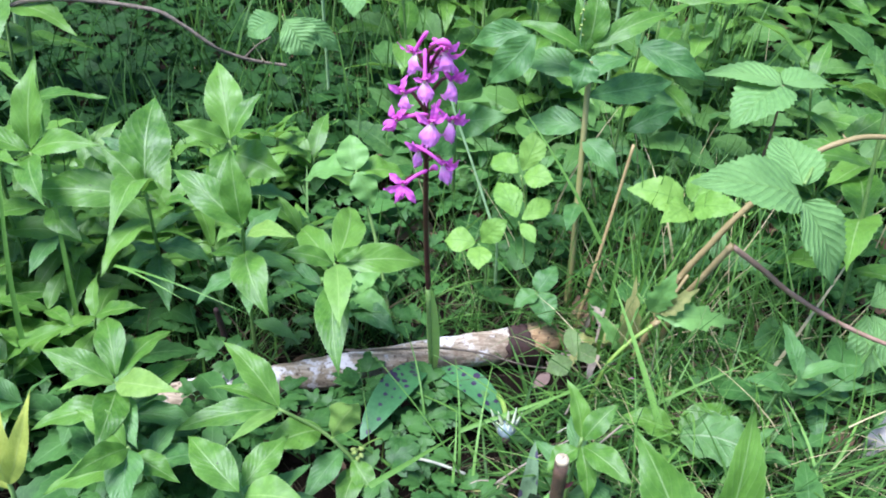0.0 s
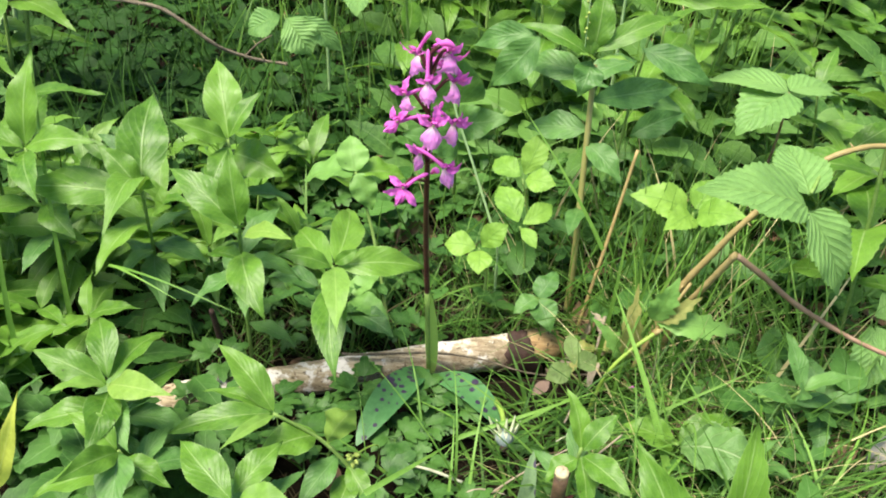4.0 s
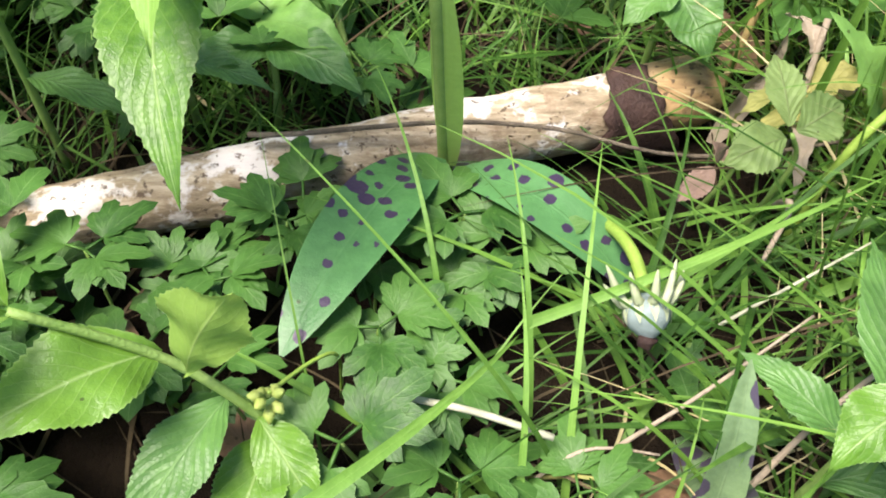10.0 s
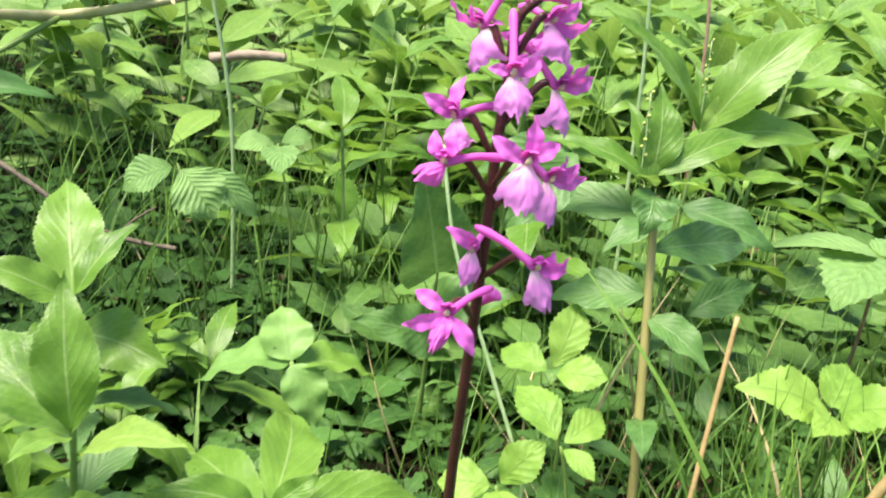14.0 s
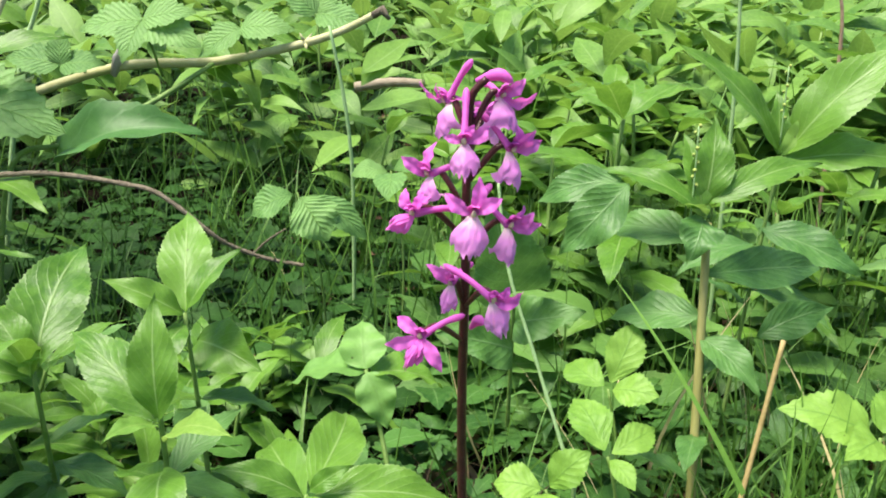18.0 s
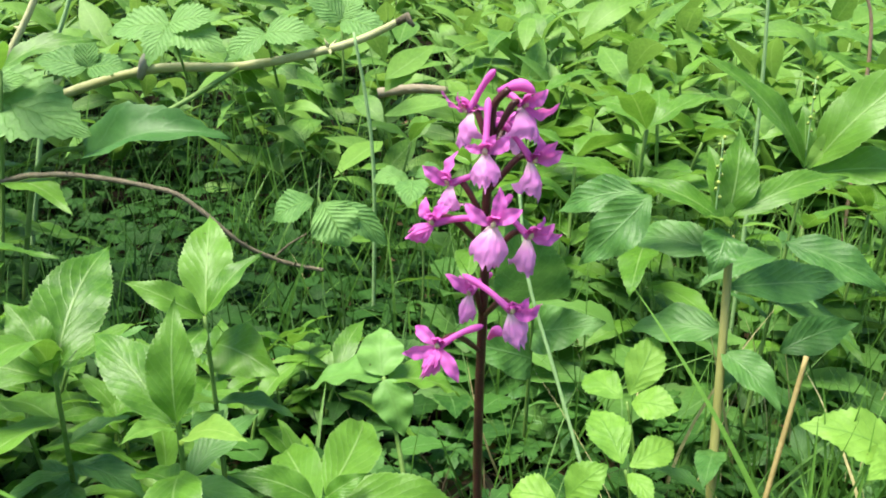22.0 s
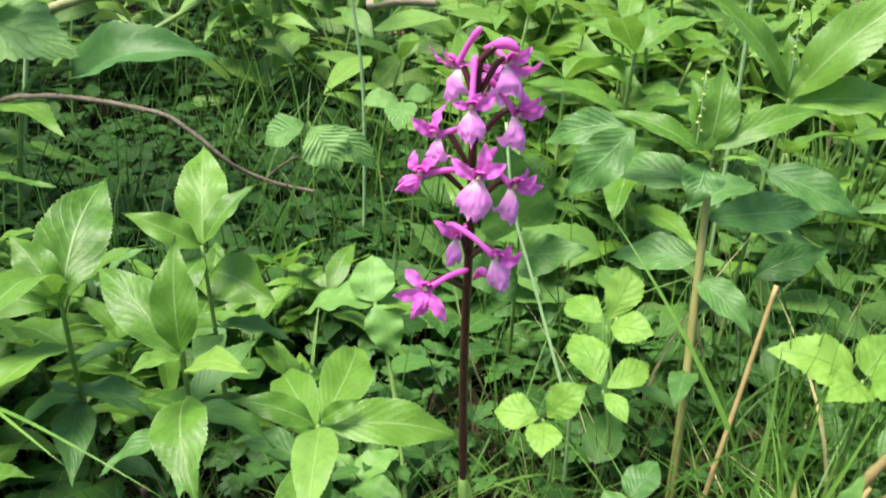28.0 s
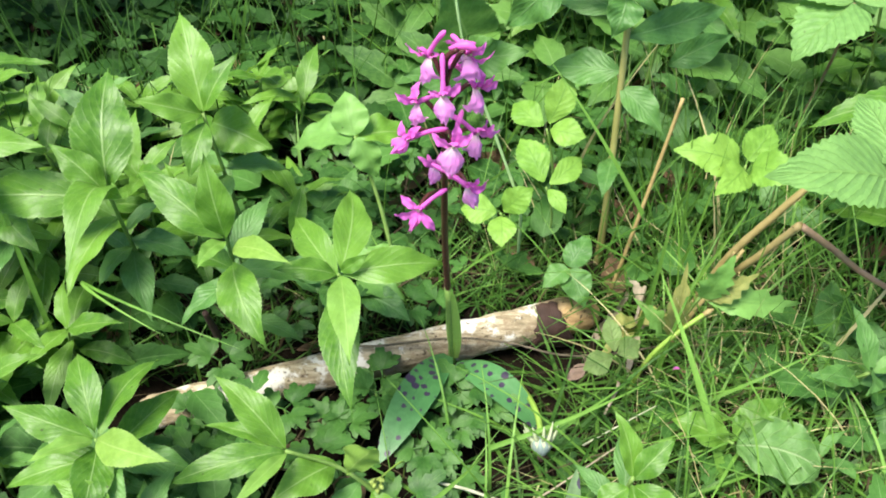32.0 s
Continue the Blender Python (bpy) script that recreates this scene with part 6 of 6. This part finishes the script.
short = [(rnd.uniform(-0.36, -0.10), rnd.uniform(-0.08, 0.22)) for k in range(52)]
plant_out(SHORT, [(-0.252, -0.012), (-0.228, 0.0), (-0.278, 0.03), (-0.255, -0.055), (-0.25, 0.05), (-0.29, -0.02)] + [(x, y) for x, y in short if not (-0.24 < x and -0.055 < y - (0.0165 + 0.258 * x) < 0.085)], 0.85, 1.15)


# ---- mass planting ----
def build_far_field():
    g = Geo()
    rnd = random.Random(5)
    for i in range(6600):
        y = 0.66 + rnd.random() ** 2.0 * 15
        x = rnd.uniform(-0.7 - y * 0.8, 0.7 + y * 0.8) * (1 + 0.7 * rnd.random() ** 4)
        if y < 0.9 and rnd.random() < (0.9 - y) * 3 and abs(x) < 0.9 or shady(x, y) and rnd.random() < 0.85:
            continue
        h = rnd.uniform(0.12, 0.24)
        b = Vector((x, y, ground_z(x, y)))
        for k in range(10 if y < 4 else 7):
            a, q = rnd.uniform(0, 6.28), rnd.uniform(0.15, 1)
            c = b + Vector((0, 0, h * q))
            le = rnd.uniform(0.065, 0.105) * (1 + 0.05 * y)
            leaf(g, c, c + Vector((math.cos(a), math.sin(a), rnd.uniform(-0.4, 0.9))).normalized() * le, le * rnd.uniform(0.26, 0.42), nl=8 if y < 1.6 else 5 if y < 4 else 3, nw=1, up=(rnd.uniform(-0.6, 0.6), rnd.uniform(-0.9, 0.2), 1.1), bend=rnd.uniform(-0.02, 0.2), fold=0.3)
    ob = part("undergrowth", g, MERC_STUFF)
    tagged(ob, "far carpet of fresh green woodland herbs", "undergrowth", kind="stuff")


build_far_field()


def build_surround():
    """The same herbs beside and behind the clearing, and low ones kept below the camera."""
    g = Geo()
    rnd = random.Random(6)
    count = 0
    while count < 9500:
        r, a = 0.4 + 8 * rnd.random() ** 1.3, rnd.uniform(0, 6.2832)
        x, y = r * math.cos(a), r * math.sin(a)
        if abs(x) < 0.42 + max(0, y + 0.3) * 0.66 and y > -0.42:
            continue
        count += 1
        h = rnd.uniform(0.01, 0.04) if y < 0 and r < 0.8 else rnd.uniform(0.05, 0.11) if y < 0 and r < 1.3 else rnd.uniform(0.12, 0.22)
        b = Vector((x, y, ground_z(x, y)))
        for k in range(4):
            a, q = rnd.uniform(0, 6.28), rnd.uniform(0.15, 1)
            c = b + Vector((0, 0, h * q))
            le = rnd.uniform(0.06, 0.10) * (1 + 0.16 * r)
            leaf(g, c, c + Vector((math.cos(a), math.sin(a), rnd.uniform(-0.4, 0.8))).normalized() * le, le * rnd.uniform(0.34, 0.5), nl=3, nw=1, up=(rnd.uniform(-0.6, 0.6), rnd.uniform(-0.6, 0.6), 0.8), bend=0.1, fold=0.3)
    ob = part("undergrowth", g, MERC_STUFF)
    tagged(ob, "carpet of woodland herbs beside the clearing", "undergrowth", kind="stuff")


build_surround()


def behind_log(x, y):
    return -0.19 < x < 0.07 and 0.0 < y - (0.0165 + 0.258 * x) < 0.085


def near_log(x, y, d):
    return -0.23 < x < 0.10 and abs(y - (0.0165 + 0.258 * x)) < d or math.hypot(x - 0.085, y - 0.022) < 0.030 + d * 0.5


def build_cover():
    """Small lobed and ovate leaves close to the soil, in a colour darkened for shade under the brambles."""
    light, ivy = Geo(), Geo()
    rnd = random.Random(8)
    for i in range(8400):
        y = -0.45 + rnd.random() ** 1.25 * 1.9
        x = rnd.uniform(-0.4 - max(0, y + .3) * 0.6, 0.4 + max(0, y + .3) * 0.6)
        front = -0.10 < x < 0.12 and -0.2 < y < 0.02
        h = rnd.uniform(0.002, 0.010) if front else rnd.uniform(0.004, 0.05)
        if near_log(x, y, 0.020) or (behind_log(x, y) and rnd.random() < 0.8) or (-0.055 < x < 0.055 and -0.095 < y < 0.0 and rnd.random() < 0.55) or (front and rnd.random() < 0.85):
            continue
        if 0.07 < x < 0.36 and -0.15 < y < 0.10 and rnd.random() < 0.82 or shady(x, y) and rnd.random() < 0.45:
            continue
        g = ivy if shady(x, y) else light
        c = Vector((x, y, ground_z(x, y) + h))
        a0 = rnd.uniform(0, 6.28)
        big = rnd.random() < 0.3 and not front
        le = rnd.uniform(0.026, 0.045) if big else rnd.uniform(0.010, 0.020)
        if big:
            t = c + Vector((math.cos(a0), math.sin(a0), rnd.uniform(-0.2, 0.3))) * le
            leaf(g, c, t, le * rnd.uniform(0.5, 0.75), "ovate", teeth=5, depth=0.1, nw=1, fold=0.15, bend=0.08)
        else:
            for k in range(3):
                a = a0 + (k - 1) * 1.25
                t = c + Vector((math.cos(a), math.sin(a), rnd.uniform(-0.25, 0.35))) * le
                leaf(g, c, t, le * 0.60, "lobe", teeth=3, depth=0.36, nw=1, fold=0.15, seed=i * 0.37)
    ob = part("ivy", ivy, SHADED_STUFF)
    tagged(ob, "low leaf carpet coloured shade-dark under the brambles", "ground cover", kind="stuff")
    ob = part("ground_cover", light, COVER_STUFF)
    tagged(ob, "low carpet of small lobed dark green woodland leaves", "ground cover", kind="stuff")


build_cover()


def build_hollow():
    """Small leaves and thin grass in the hollow under the brambles, with its shade put into their colours."""
    leaves, grass = Geo(), Geo()
    rnd = random.Random(171)
    for i in range(4300):
        y = 0.12 + 1.5 * rnd.random() ** 1.2
        x = rnd.uniform(-0.78, 0.0) * (y + 0.27)
        if not shady(x, y):
            continue
        c = Vector((x, y, ground_z(x, y)))
        if rnd.random() < 0.48:
            c.z += rnd.uniform(0.004, 0.05)
            a, le = rnd.uniform(0, 6.28), rnd.uniform(0.016, 0.034)
            leaf(leaves, c, c + Vector((math.cos(a), math.sin(a), rnd.uniform(-0.3, 0.4))) * le, le * rnd.uniform(0.45, 0.8), rnd.choice(("lobe", "ovate")), teeth=5, depth=0.14, nw=1, fold=0.2, bend=0.08, up=(0, -0.3, 1))
        else:
            t = c + Vector((rnd.gauss(0, 0.45), rnd.gauss(0, 0.45), 1)).normalized() * rnd.uniform(0.05, 0.15)
            leaf(grass, c, t, rnd.uniform(0.0010, 0.0026), "blade", bend=rnd.uniform(0, 0.15), curl=rnd.uniform(0, 0.3), nl=6, nw=1, fold=0.3, up=(rnd.uniform(-1, 1), -0.6, 0.4))
    ob = part("ivy", leaves, SHADED_STUFF)
    tagged(ob, "small anemone and other leaves coloured shade-dark in the hollow", "ground cover", kind="stuff")
    ob = part("grass", grass, SHADEDGRASS)
    tagged(ob, "thin grass coloured shade-dark in the hollow under the brambles", "grass", kind="stuff")


build_hollow()


def build_litter():
    g = Geo()
    rnd = random.Random(14)
    for i in range(900):
        y = rnd.uniform(0.15, 1.3) if rnd.random() < 0.93 else rnd.uniform(-0.2, 0.2)
        x = rnd.uniform(-0.3, 0.4) if rnd.random() < 0.4 else rnd.uniform(0.1, 0.5 + 0.5 * max(0, y))
        if near_log(x, y, 0.015):
            continue
        c = Vector((x, y, ground_z(x, y) + rnd.uniform(0.001, 0.006)))
        a, le = rnd.uniform(0, 6.28), rnd.uniform(0.02, 0.05)
        t = c + Vector((math.cos(a), math.sin(a), rnd.uniform(-0.05, 0.2))) * le
        leaf(g, c, t, le * rnd.uniform(0.4, 0.7), "ovate", nl=7, nw=1, bend=rnd.uniform(-0.1, 0.2), fold=rnd.uniform(-0.3, 0.5), wave=0.05, seed=i)
    ob = part("leaf_litter", g, LITTER)
    tagged(ob, "scattered brown and pinkish dead leaves on the soil", "leaf litter", kind="stuff")


build_litter()


def build_grass(count, seed, material, label, width, flat=False):
    g = Geo()
    rnd = random.Random(seed)
    for i in range(count):
        if not flat and rnd.random() < 0.66:
            x, y = rnd.gauss(0.165, 0.065), rnd.gauss(-0.03, 0.09)
        else:
            x, y = rnd.uniform(-0.32, 0.38), rnd.uniform(-0.2, 0.45)
        if near_log(x, y, 0.016) or (-0.05 < x < 0.05 and -0.09 < y < 0.0 and rnd.random() < 0.7):
            continue
        if material is DRYGRASS and x < 0.09 and y < 0.02:
            continue
        b = Vector((x, y, ground_z(x, y)))
        a = rnd.gauss(2.4, 0.9) if rnd.random() < 0.6 else rnd.uniform(0, 6.28)
        le = rnd.uniform(0.035, 0.12)
        if x < 0.12 and -0.08 < y < 0.03:
            le *= 0.55
        el = rnd.uniform(0.1, 0.95) if x < 0.08 else rnd.uniform(0.08, 1.1)
        el = rnd.uniform(0.02, 0.16) if flat else el
        t = b + Vector((math.cos(a) * math.cos(el), math.sin(a) * math.cos(el), math.sin(el))) * le
        leaf(g, b, t, width * rnd.choice((0.4, 0.6, 0.8, 1.0, 1.2) if flat else (0.5, 0.7, 0.9, 1.2, 1.5, 2.2)), "blade", bend=rnd.uniform(0.02, 0.14), curl=rnd.uniform(0, 0.12), nl=6, nw=1, fold=0.3)
    ob = part("debris" if flat else "grass", g, material)
    tagged(ob, label, "debris" if flat else "grass", kind="stuff")


def build_thin_stems():
    """Thin upright and leaning stems among the herbs beyond the log."""
    g, dry = Geo(), Geo()
    rnd = random.Random(47)
    for i in range(850):
        x, y = (rnd.uniform(-0.05, 0.42), rnd.uniform(0.07, 0.6)) if i < 520 else (rnd.gauss(0.18, 0.07), rnd.gauss(0.10, 0.07))
        if near_log(x, y, 0.02) or x < 0.09 and y < 0.09:
            continue
        b = Vector((x, y, ground_z(x, y)))
        t = b + Vector((rnd.gauss(0, 0.35), rnd.gauss(0, 0.35), 1)).normalized() * (rnd.uniform(0.05, 0.13) if i < 520 else rnd.uniform(0.06, 0.16))
        leaf(dry if rnd.random() < 0.12 else g, b, t, rnd.choice((0.0010, 0.0014, 0.002, 0.003)), "blade", bend=rnd.uniform(0, 0.12), curl=rnd.uniform(0, 0.3), nl=7, nw=1, fold=0.3, up=(rnd.uniform(-1, 1), -0.6, 0.4))
    ob = part("grass", g, GRASS)
    tagged(ob, "thin upright grass among the herbs beyond the log", "grass", kind="stuff")
    ob = part("dry_grass", dry, DRYGRASS)
    tagged(ob, "thin dry stems among the herbs beyond the log", "grass", kind="stuff")


def build_back_grass():
    """Fine arching grass and thin dead stems behind the log."""
    g, dim, dry = Geo(), Geo(), Geo()
    rnd = random.Random(91)
    for i in range(900):
        x = rnd.uniform(-0.24, 0.07)
        y = 0.0165 + 0.258 * x + 0.014 + 0.11 * rnd.random() ** 1.2
        b = Vector((x, y, ground_z(x, y)))
        a, el, le = rnd.uniform(0, 6.28), rnd.uniform(0.08, 0.9), rnd.uniform(0.03, 0.085)
        t = b + Vector((math.cos(a) * math.cos(el), abs(math.sin(a)) * 0.6 * math.cos(el), math.sin(el))) * le
        # dim blades carry the shade behind the log in their colour
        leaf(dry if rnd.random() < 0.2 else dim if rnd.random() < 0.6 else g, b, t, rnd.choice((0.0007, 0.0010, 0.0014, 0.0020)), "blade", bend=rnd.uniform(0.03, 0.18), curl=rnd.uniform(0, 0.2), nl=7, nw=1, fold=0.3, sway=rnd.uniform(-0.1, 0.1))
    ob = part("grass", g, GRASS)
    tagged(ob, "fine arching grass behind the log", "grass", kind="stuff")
    ob = part("grass", dim, SHADEDGRASS)
    tagged(ob, "low grass coloured shade-dark behind the log", "grass", kind="stuff")
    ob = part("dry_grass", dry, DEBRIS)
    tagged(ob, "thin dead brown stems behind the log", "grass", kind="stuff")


def build_matted_grass():
    """Long thin blades lying over one another beside the orchid, green over dead."""
    g, dim, dry, dead = Geo(), Geo(), Geo(), Geo()
    rnd = random.Random(133)
    for i in range(1700):
        x, y = rnd.uniform(-0.02, 0.36), -0.26 + 0.34 * rnd.random()
        if x < 0.05 and y > -0.075 or near_log(x, y, 0.012):
            continue
        deep = 0.006 if x < 0.07 else 0.026
        b = Vector((x, y, ground_z(x, y) + deep * rnd.random()))
        a = rnd.gauss(0.45, 0.55) + (math.pi if rnd.random() < 0.45 else 0) if rnd.random() < 0.75 else rnd.uniform(0, 6.28)
        low = rnd.random() < 0.55
        el, le = rnd.uniform(0.0, 0.16) if low else rnd.uniform(0.15, 0.75), rnd.uniform(0.04, 0.13)
        if x < 0.06:
            le *= 0.6
        t = b + Vector((math.cos(a) * math.cos(el), math.sin(a) * math.cos(el), math.sin(el))) * le
        q = rnd.random()
        # dim blades darken the gaps by colour
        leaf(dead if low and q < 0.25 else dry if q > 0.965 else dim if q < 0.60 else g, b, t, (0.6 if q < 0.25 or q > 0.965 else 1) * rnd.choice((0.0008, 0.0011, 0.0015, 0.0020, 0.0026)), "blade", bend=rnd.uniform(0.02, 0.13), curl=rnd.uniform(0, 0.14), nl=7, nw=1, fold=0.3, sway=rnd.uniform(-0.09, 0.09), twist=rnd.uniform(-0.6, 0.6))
    for geo, mat, name, label in ((g, GRASS, "grass", "matted long thin green grass beside the orchid"), (dim, SHADEDGRASS, "grass", "grass blades coloured shade-dark beside the orchid"), (dry, DRYGRASS, "dry_grass", "straw-coloured blades among matted grass"), (dead, DEBRIS, "debris", "dead brown blades under the matted grass")):
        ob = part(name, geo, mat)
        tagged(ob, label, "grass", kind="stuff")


def build_tall_grass():
    g = Geo()
    rnd = random.Random(19)
    for i in range(2000):
        y = rnd.uniform(0.28, 0.6) if rnd.random() < 0.25 else 0.5 + 4.0 * rnd.random() ** 1.5
        x = rnd.gauss(-0.1 * y, 0.14 + 0.35 * y) if y > 0.6 else rnd.uniform(-0.3, 0.35)
        if not clear_of(x, y) or (shady(x, y) and rnd.random() < 0.55):
            continue
        b = Vector((x, y, ground_z(x, y)))
        le = rnd.uniform(0.07, 0.15) if y < 0.6 else rnd.uniform(0.12, 0.27)
        t = b + Vector((rnd.gauss(0, 0.3), rnd.gauss(0, 0.3), 1)).normalized() * le
        leaf(g, b, t, rnd.uniform(0.002, 0.005), "blade", bend=rnd.uniform(0, 0.1), curl=rnd.uniform(0, 0.25), nl=6, nw=1, fold=0.3, up=(rnd.uniform(-1, 1), -0.6, 0.4))
    ob = part("tall_grass", g, GRASS)
    tagged(ob, "tall thin bright grass among the undergrowth", "grass", kind="stuff")


build_tall_grass()


def build_middle_leaves():
    """Single leaves of low herbs that close the gaps between the plants behind the orchid."""
    light, shade = Geo(), Geo()
    rnd = random.Random(23)
    for i in range(3000):
        y = rnd.uniform(0.22, 1.5)
        x = rnd.uniform(-0.4 - y * 0.6, 0.4 + y * 0.6)
        # leaves in the hollow take the colour darkened for shade
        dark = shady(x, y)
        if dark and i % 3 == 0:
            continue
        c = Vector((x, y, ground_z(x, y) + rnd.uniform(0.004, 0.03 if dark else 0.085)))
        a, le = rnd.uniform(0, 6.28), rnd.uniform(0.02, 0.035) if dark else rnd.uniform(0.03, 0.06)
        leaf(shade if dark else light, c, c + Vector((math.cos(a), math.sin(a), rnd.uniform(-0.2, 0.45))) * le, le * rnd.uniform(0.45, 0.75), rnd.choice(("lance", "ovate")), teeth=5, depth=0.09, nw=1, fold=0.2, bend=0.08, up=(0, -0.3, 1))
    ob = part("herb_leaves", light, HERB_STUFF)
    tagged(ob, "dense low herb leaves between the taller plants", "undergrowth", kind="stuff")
    ob = part("ivy_leaves", shade, SHADED_STUFF)
    tagged(ob, "small herb leaves coloured shade-dark under the brambles", "undergrowth", kind="stuff")


build_middle_leaves()
build_grass(500, 3, GRASS, "tangle of fine bright green grass blades", 0.0019)
build_back_grass()
build_matted_grass()
build_thin_stems()
build_grass(1000, 6, DEBRIS, "dark fallen stalks and rotting grass on the soil", 0.0012, flat=True)
build_grass(200, 4, DRYGRASS, "thin straw-coloured dry grass among the green", 0.0009)


# ---- woodland edge in the distance ----
TRUNK = plain_material("tree_bark", (0.030, 0.022, 0.015), (0.12, 0.09, 0.065), 6, 0.85, 0.8, stretch=(1, 1, 0.2))
WOODLEAF = leaf_material("canopy_leaf", (0.10, 0.19, 0.02), (0.33, 0.42, 0.07), (0.3, 0.4, 0.1), tfac=0.45, island=True)


def build_tree(seed, x, y, r, h):
    rnd = random.Random(seed)
    z = ground_z(x, y)
    root = thing("tree", "distant dark woodland tree with light green foliage", "tree", "trees behind the clearing", at=(x, y, z - 0.1))
    lean = Vector((rnd.uniform(-0.08, 0.08), rnd.uniform(-0.05, 0.05), 1))
    pts = [lean * (h * k / 6) + Vector((rnd.uniform(-0.1, 0.1), 0, 0)) * (k > 0) for k in range(7)]
    part("trunk", tube(Geo(), spline(pts, 3), [r * (1.25 if k == 0 else 1) * (1 - 0.7 * k / 18) for k in range(19)], 10), TRUNK, root)
    crown = Geo()
    for q in range(6):
        b = pts[2 + q % 4]
        a = rnd.uniform(0, 6.28)
        e = b + Vector((math.cos(a), math.sin(a), rnd.uniform(0.2, 0.8))) * rnd.uniform(1.0, 2.2)
        part("limb", tube(Geo(), spline([b, b.lerp(e, 0.5) + Vector((0, 0, -0.12)), e], 3), [r * 0.35 * (1 - 0.11 * k) for k in range(7)], 6), TRUNK, root)
        for k in range(90):
            c = b.lerp(e, rnd.uniform(0.3, 1.1)) + Vector((rnd.gauss(0, 0.5), rnd.gauss(0, 0.5), rnd.gauss(0, 0.35)))
            t = c + Vector((rnd.uniform(-1, 1), rnd.uniform(-1, 1), rnd.uniform(-0.8, 0.4))).normalized() * rnd.uniform(0.10, 0.2)
            leaf(crown, c, t, 0.09, "ovate", nl=3, nw=1)
    part("crown", crown, WOODLEAF, root)


rnd = random.Random(77)
for k in range(22):
    y = rnd.uniform(7, 19)
    build_tree(100 + k, rnd.uniform(-0.75, 0.85) * y, y, rnd.uniform(0.07, 0.2), rnd.uniform(5, 9))


# unseen trees added beside and behind, closing the place and dimming the low sky
for k in range(14):
    a = rnd.uniform(0.75, 2 * math.pi - 0.75) + math.pi / 2
    r = rnd.uniform(6, 15)
    build_tree(200 + k, r * math.cos(a), r * math.sin(a), rnd.uniform(0.08, 0.2), rnd.uniform(5, 9))


def build_shrubs():
    g = Geo()
    rnd = random.Random(55)
    for i in range(9000):
        y = rnd.uniform(9, 21)
        x = rnd.uniform(-0.9, 0.9) * y
        c = Vector((x, y, ground_z(x, y) + abs(rnd.gauss(0, 1.0))))
        t = c + Vector((rnd.uniform(-1, 1), rnd.uniform(-1, 1), rnd.uniform(-0.5, 0.8))).normalized() * rnd.uniform(0.15, 0.3)
        leaf(g, c, t, 0.13, "ovate", nl=3, nw=1)
    ob = part("shrubs", g, WOODLEAF)
    tagged(ob, "loose light green shrubs at the woodland edge", "shrub", kind="stuff")


build_shrubs()
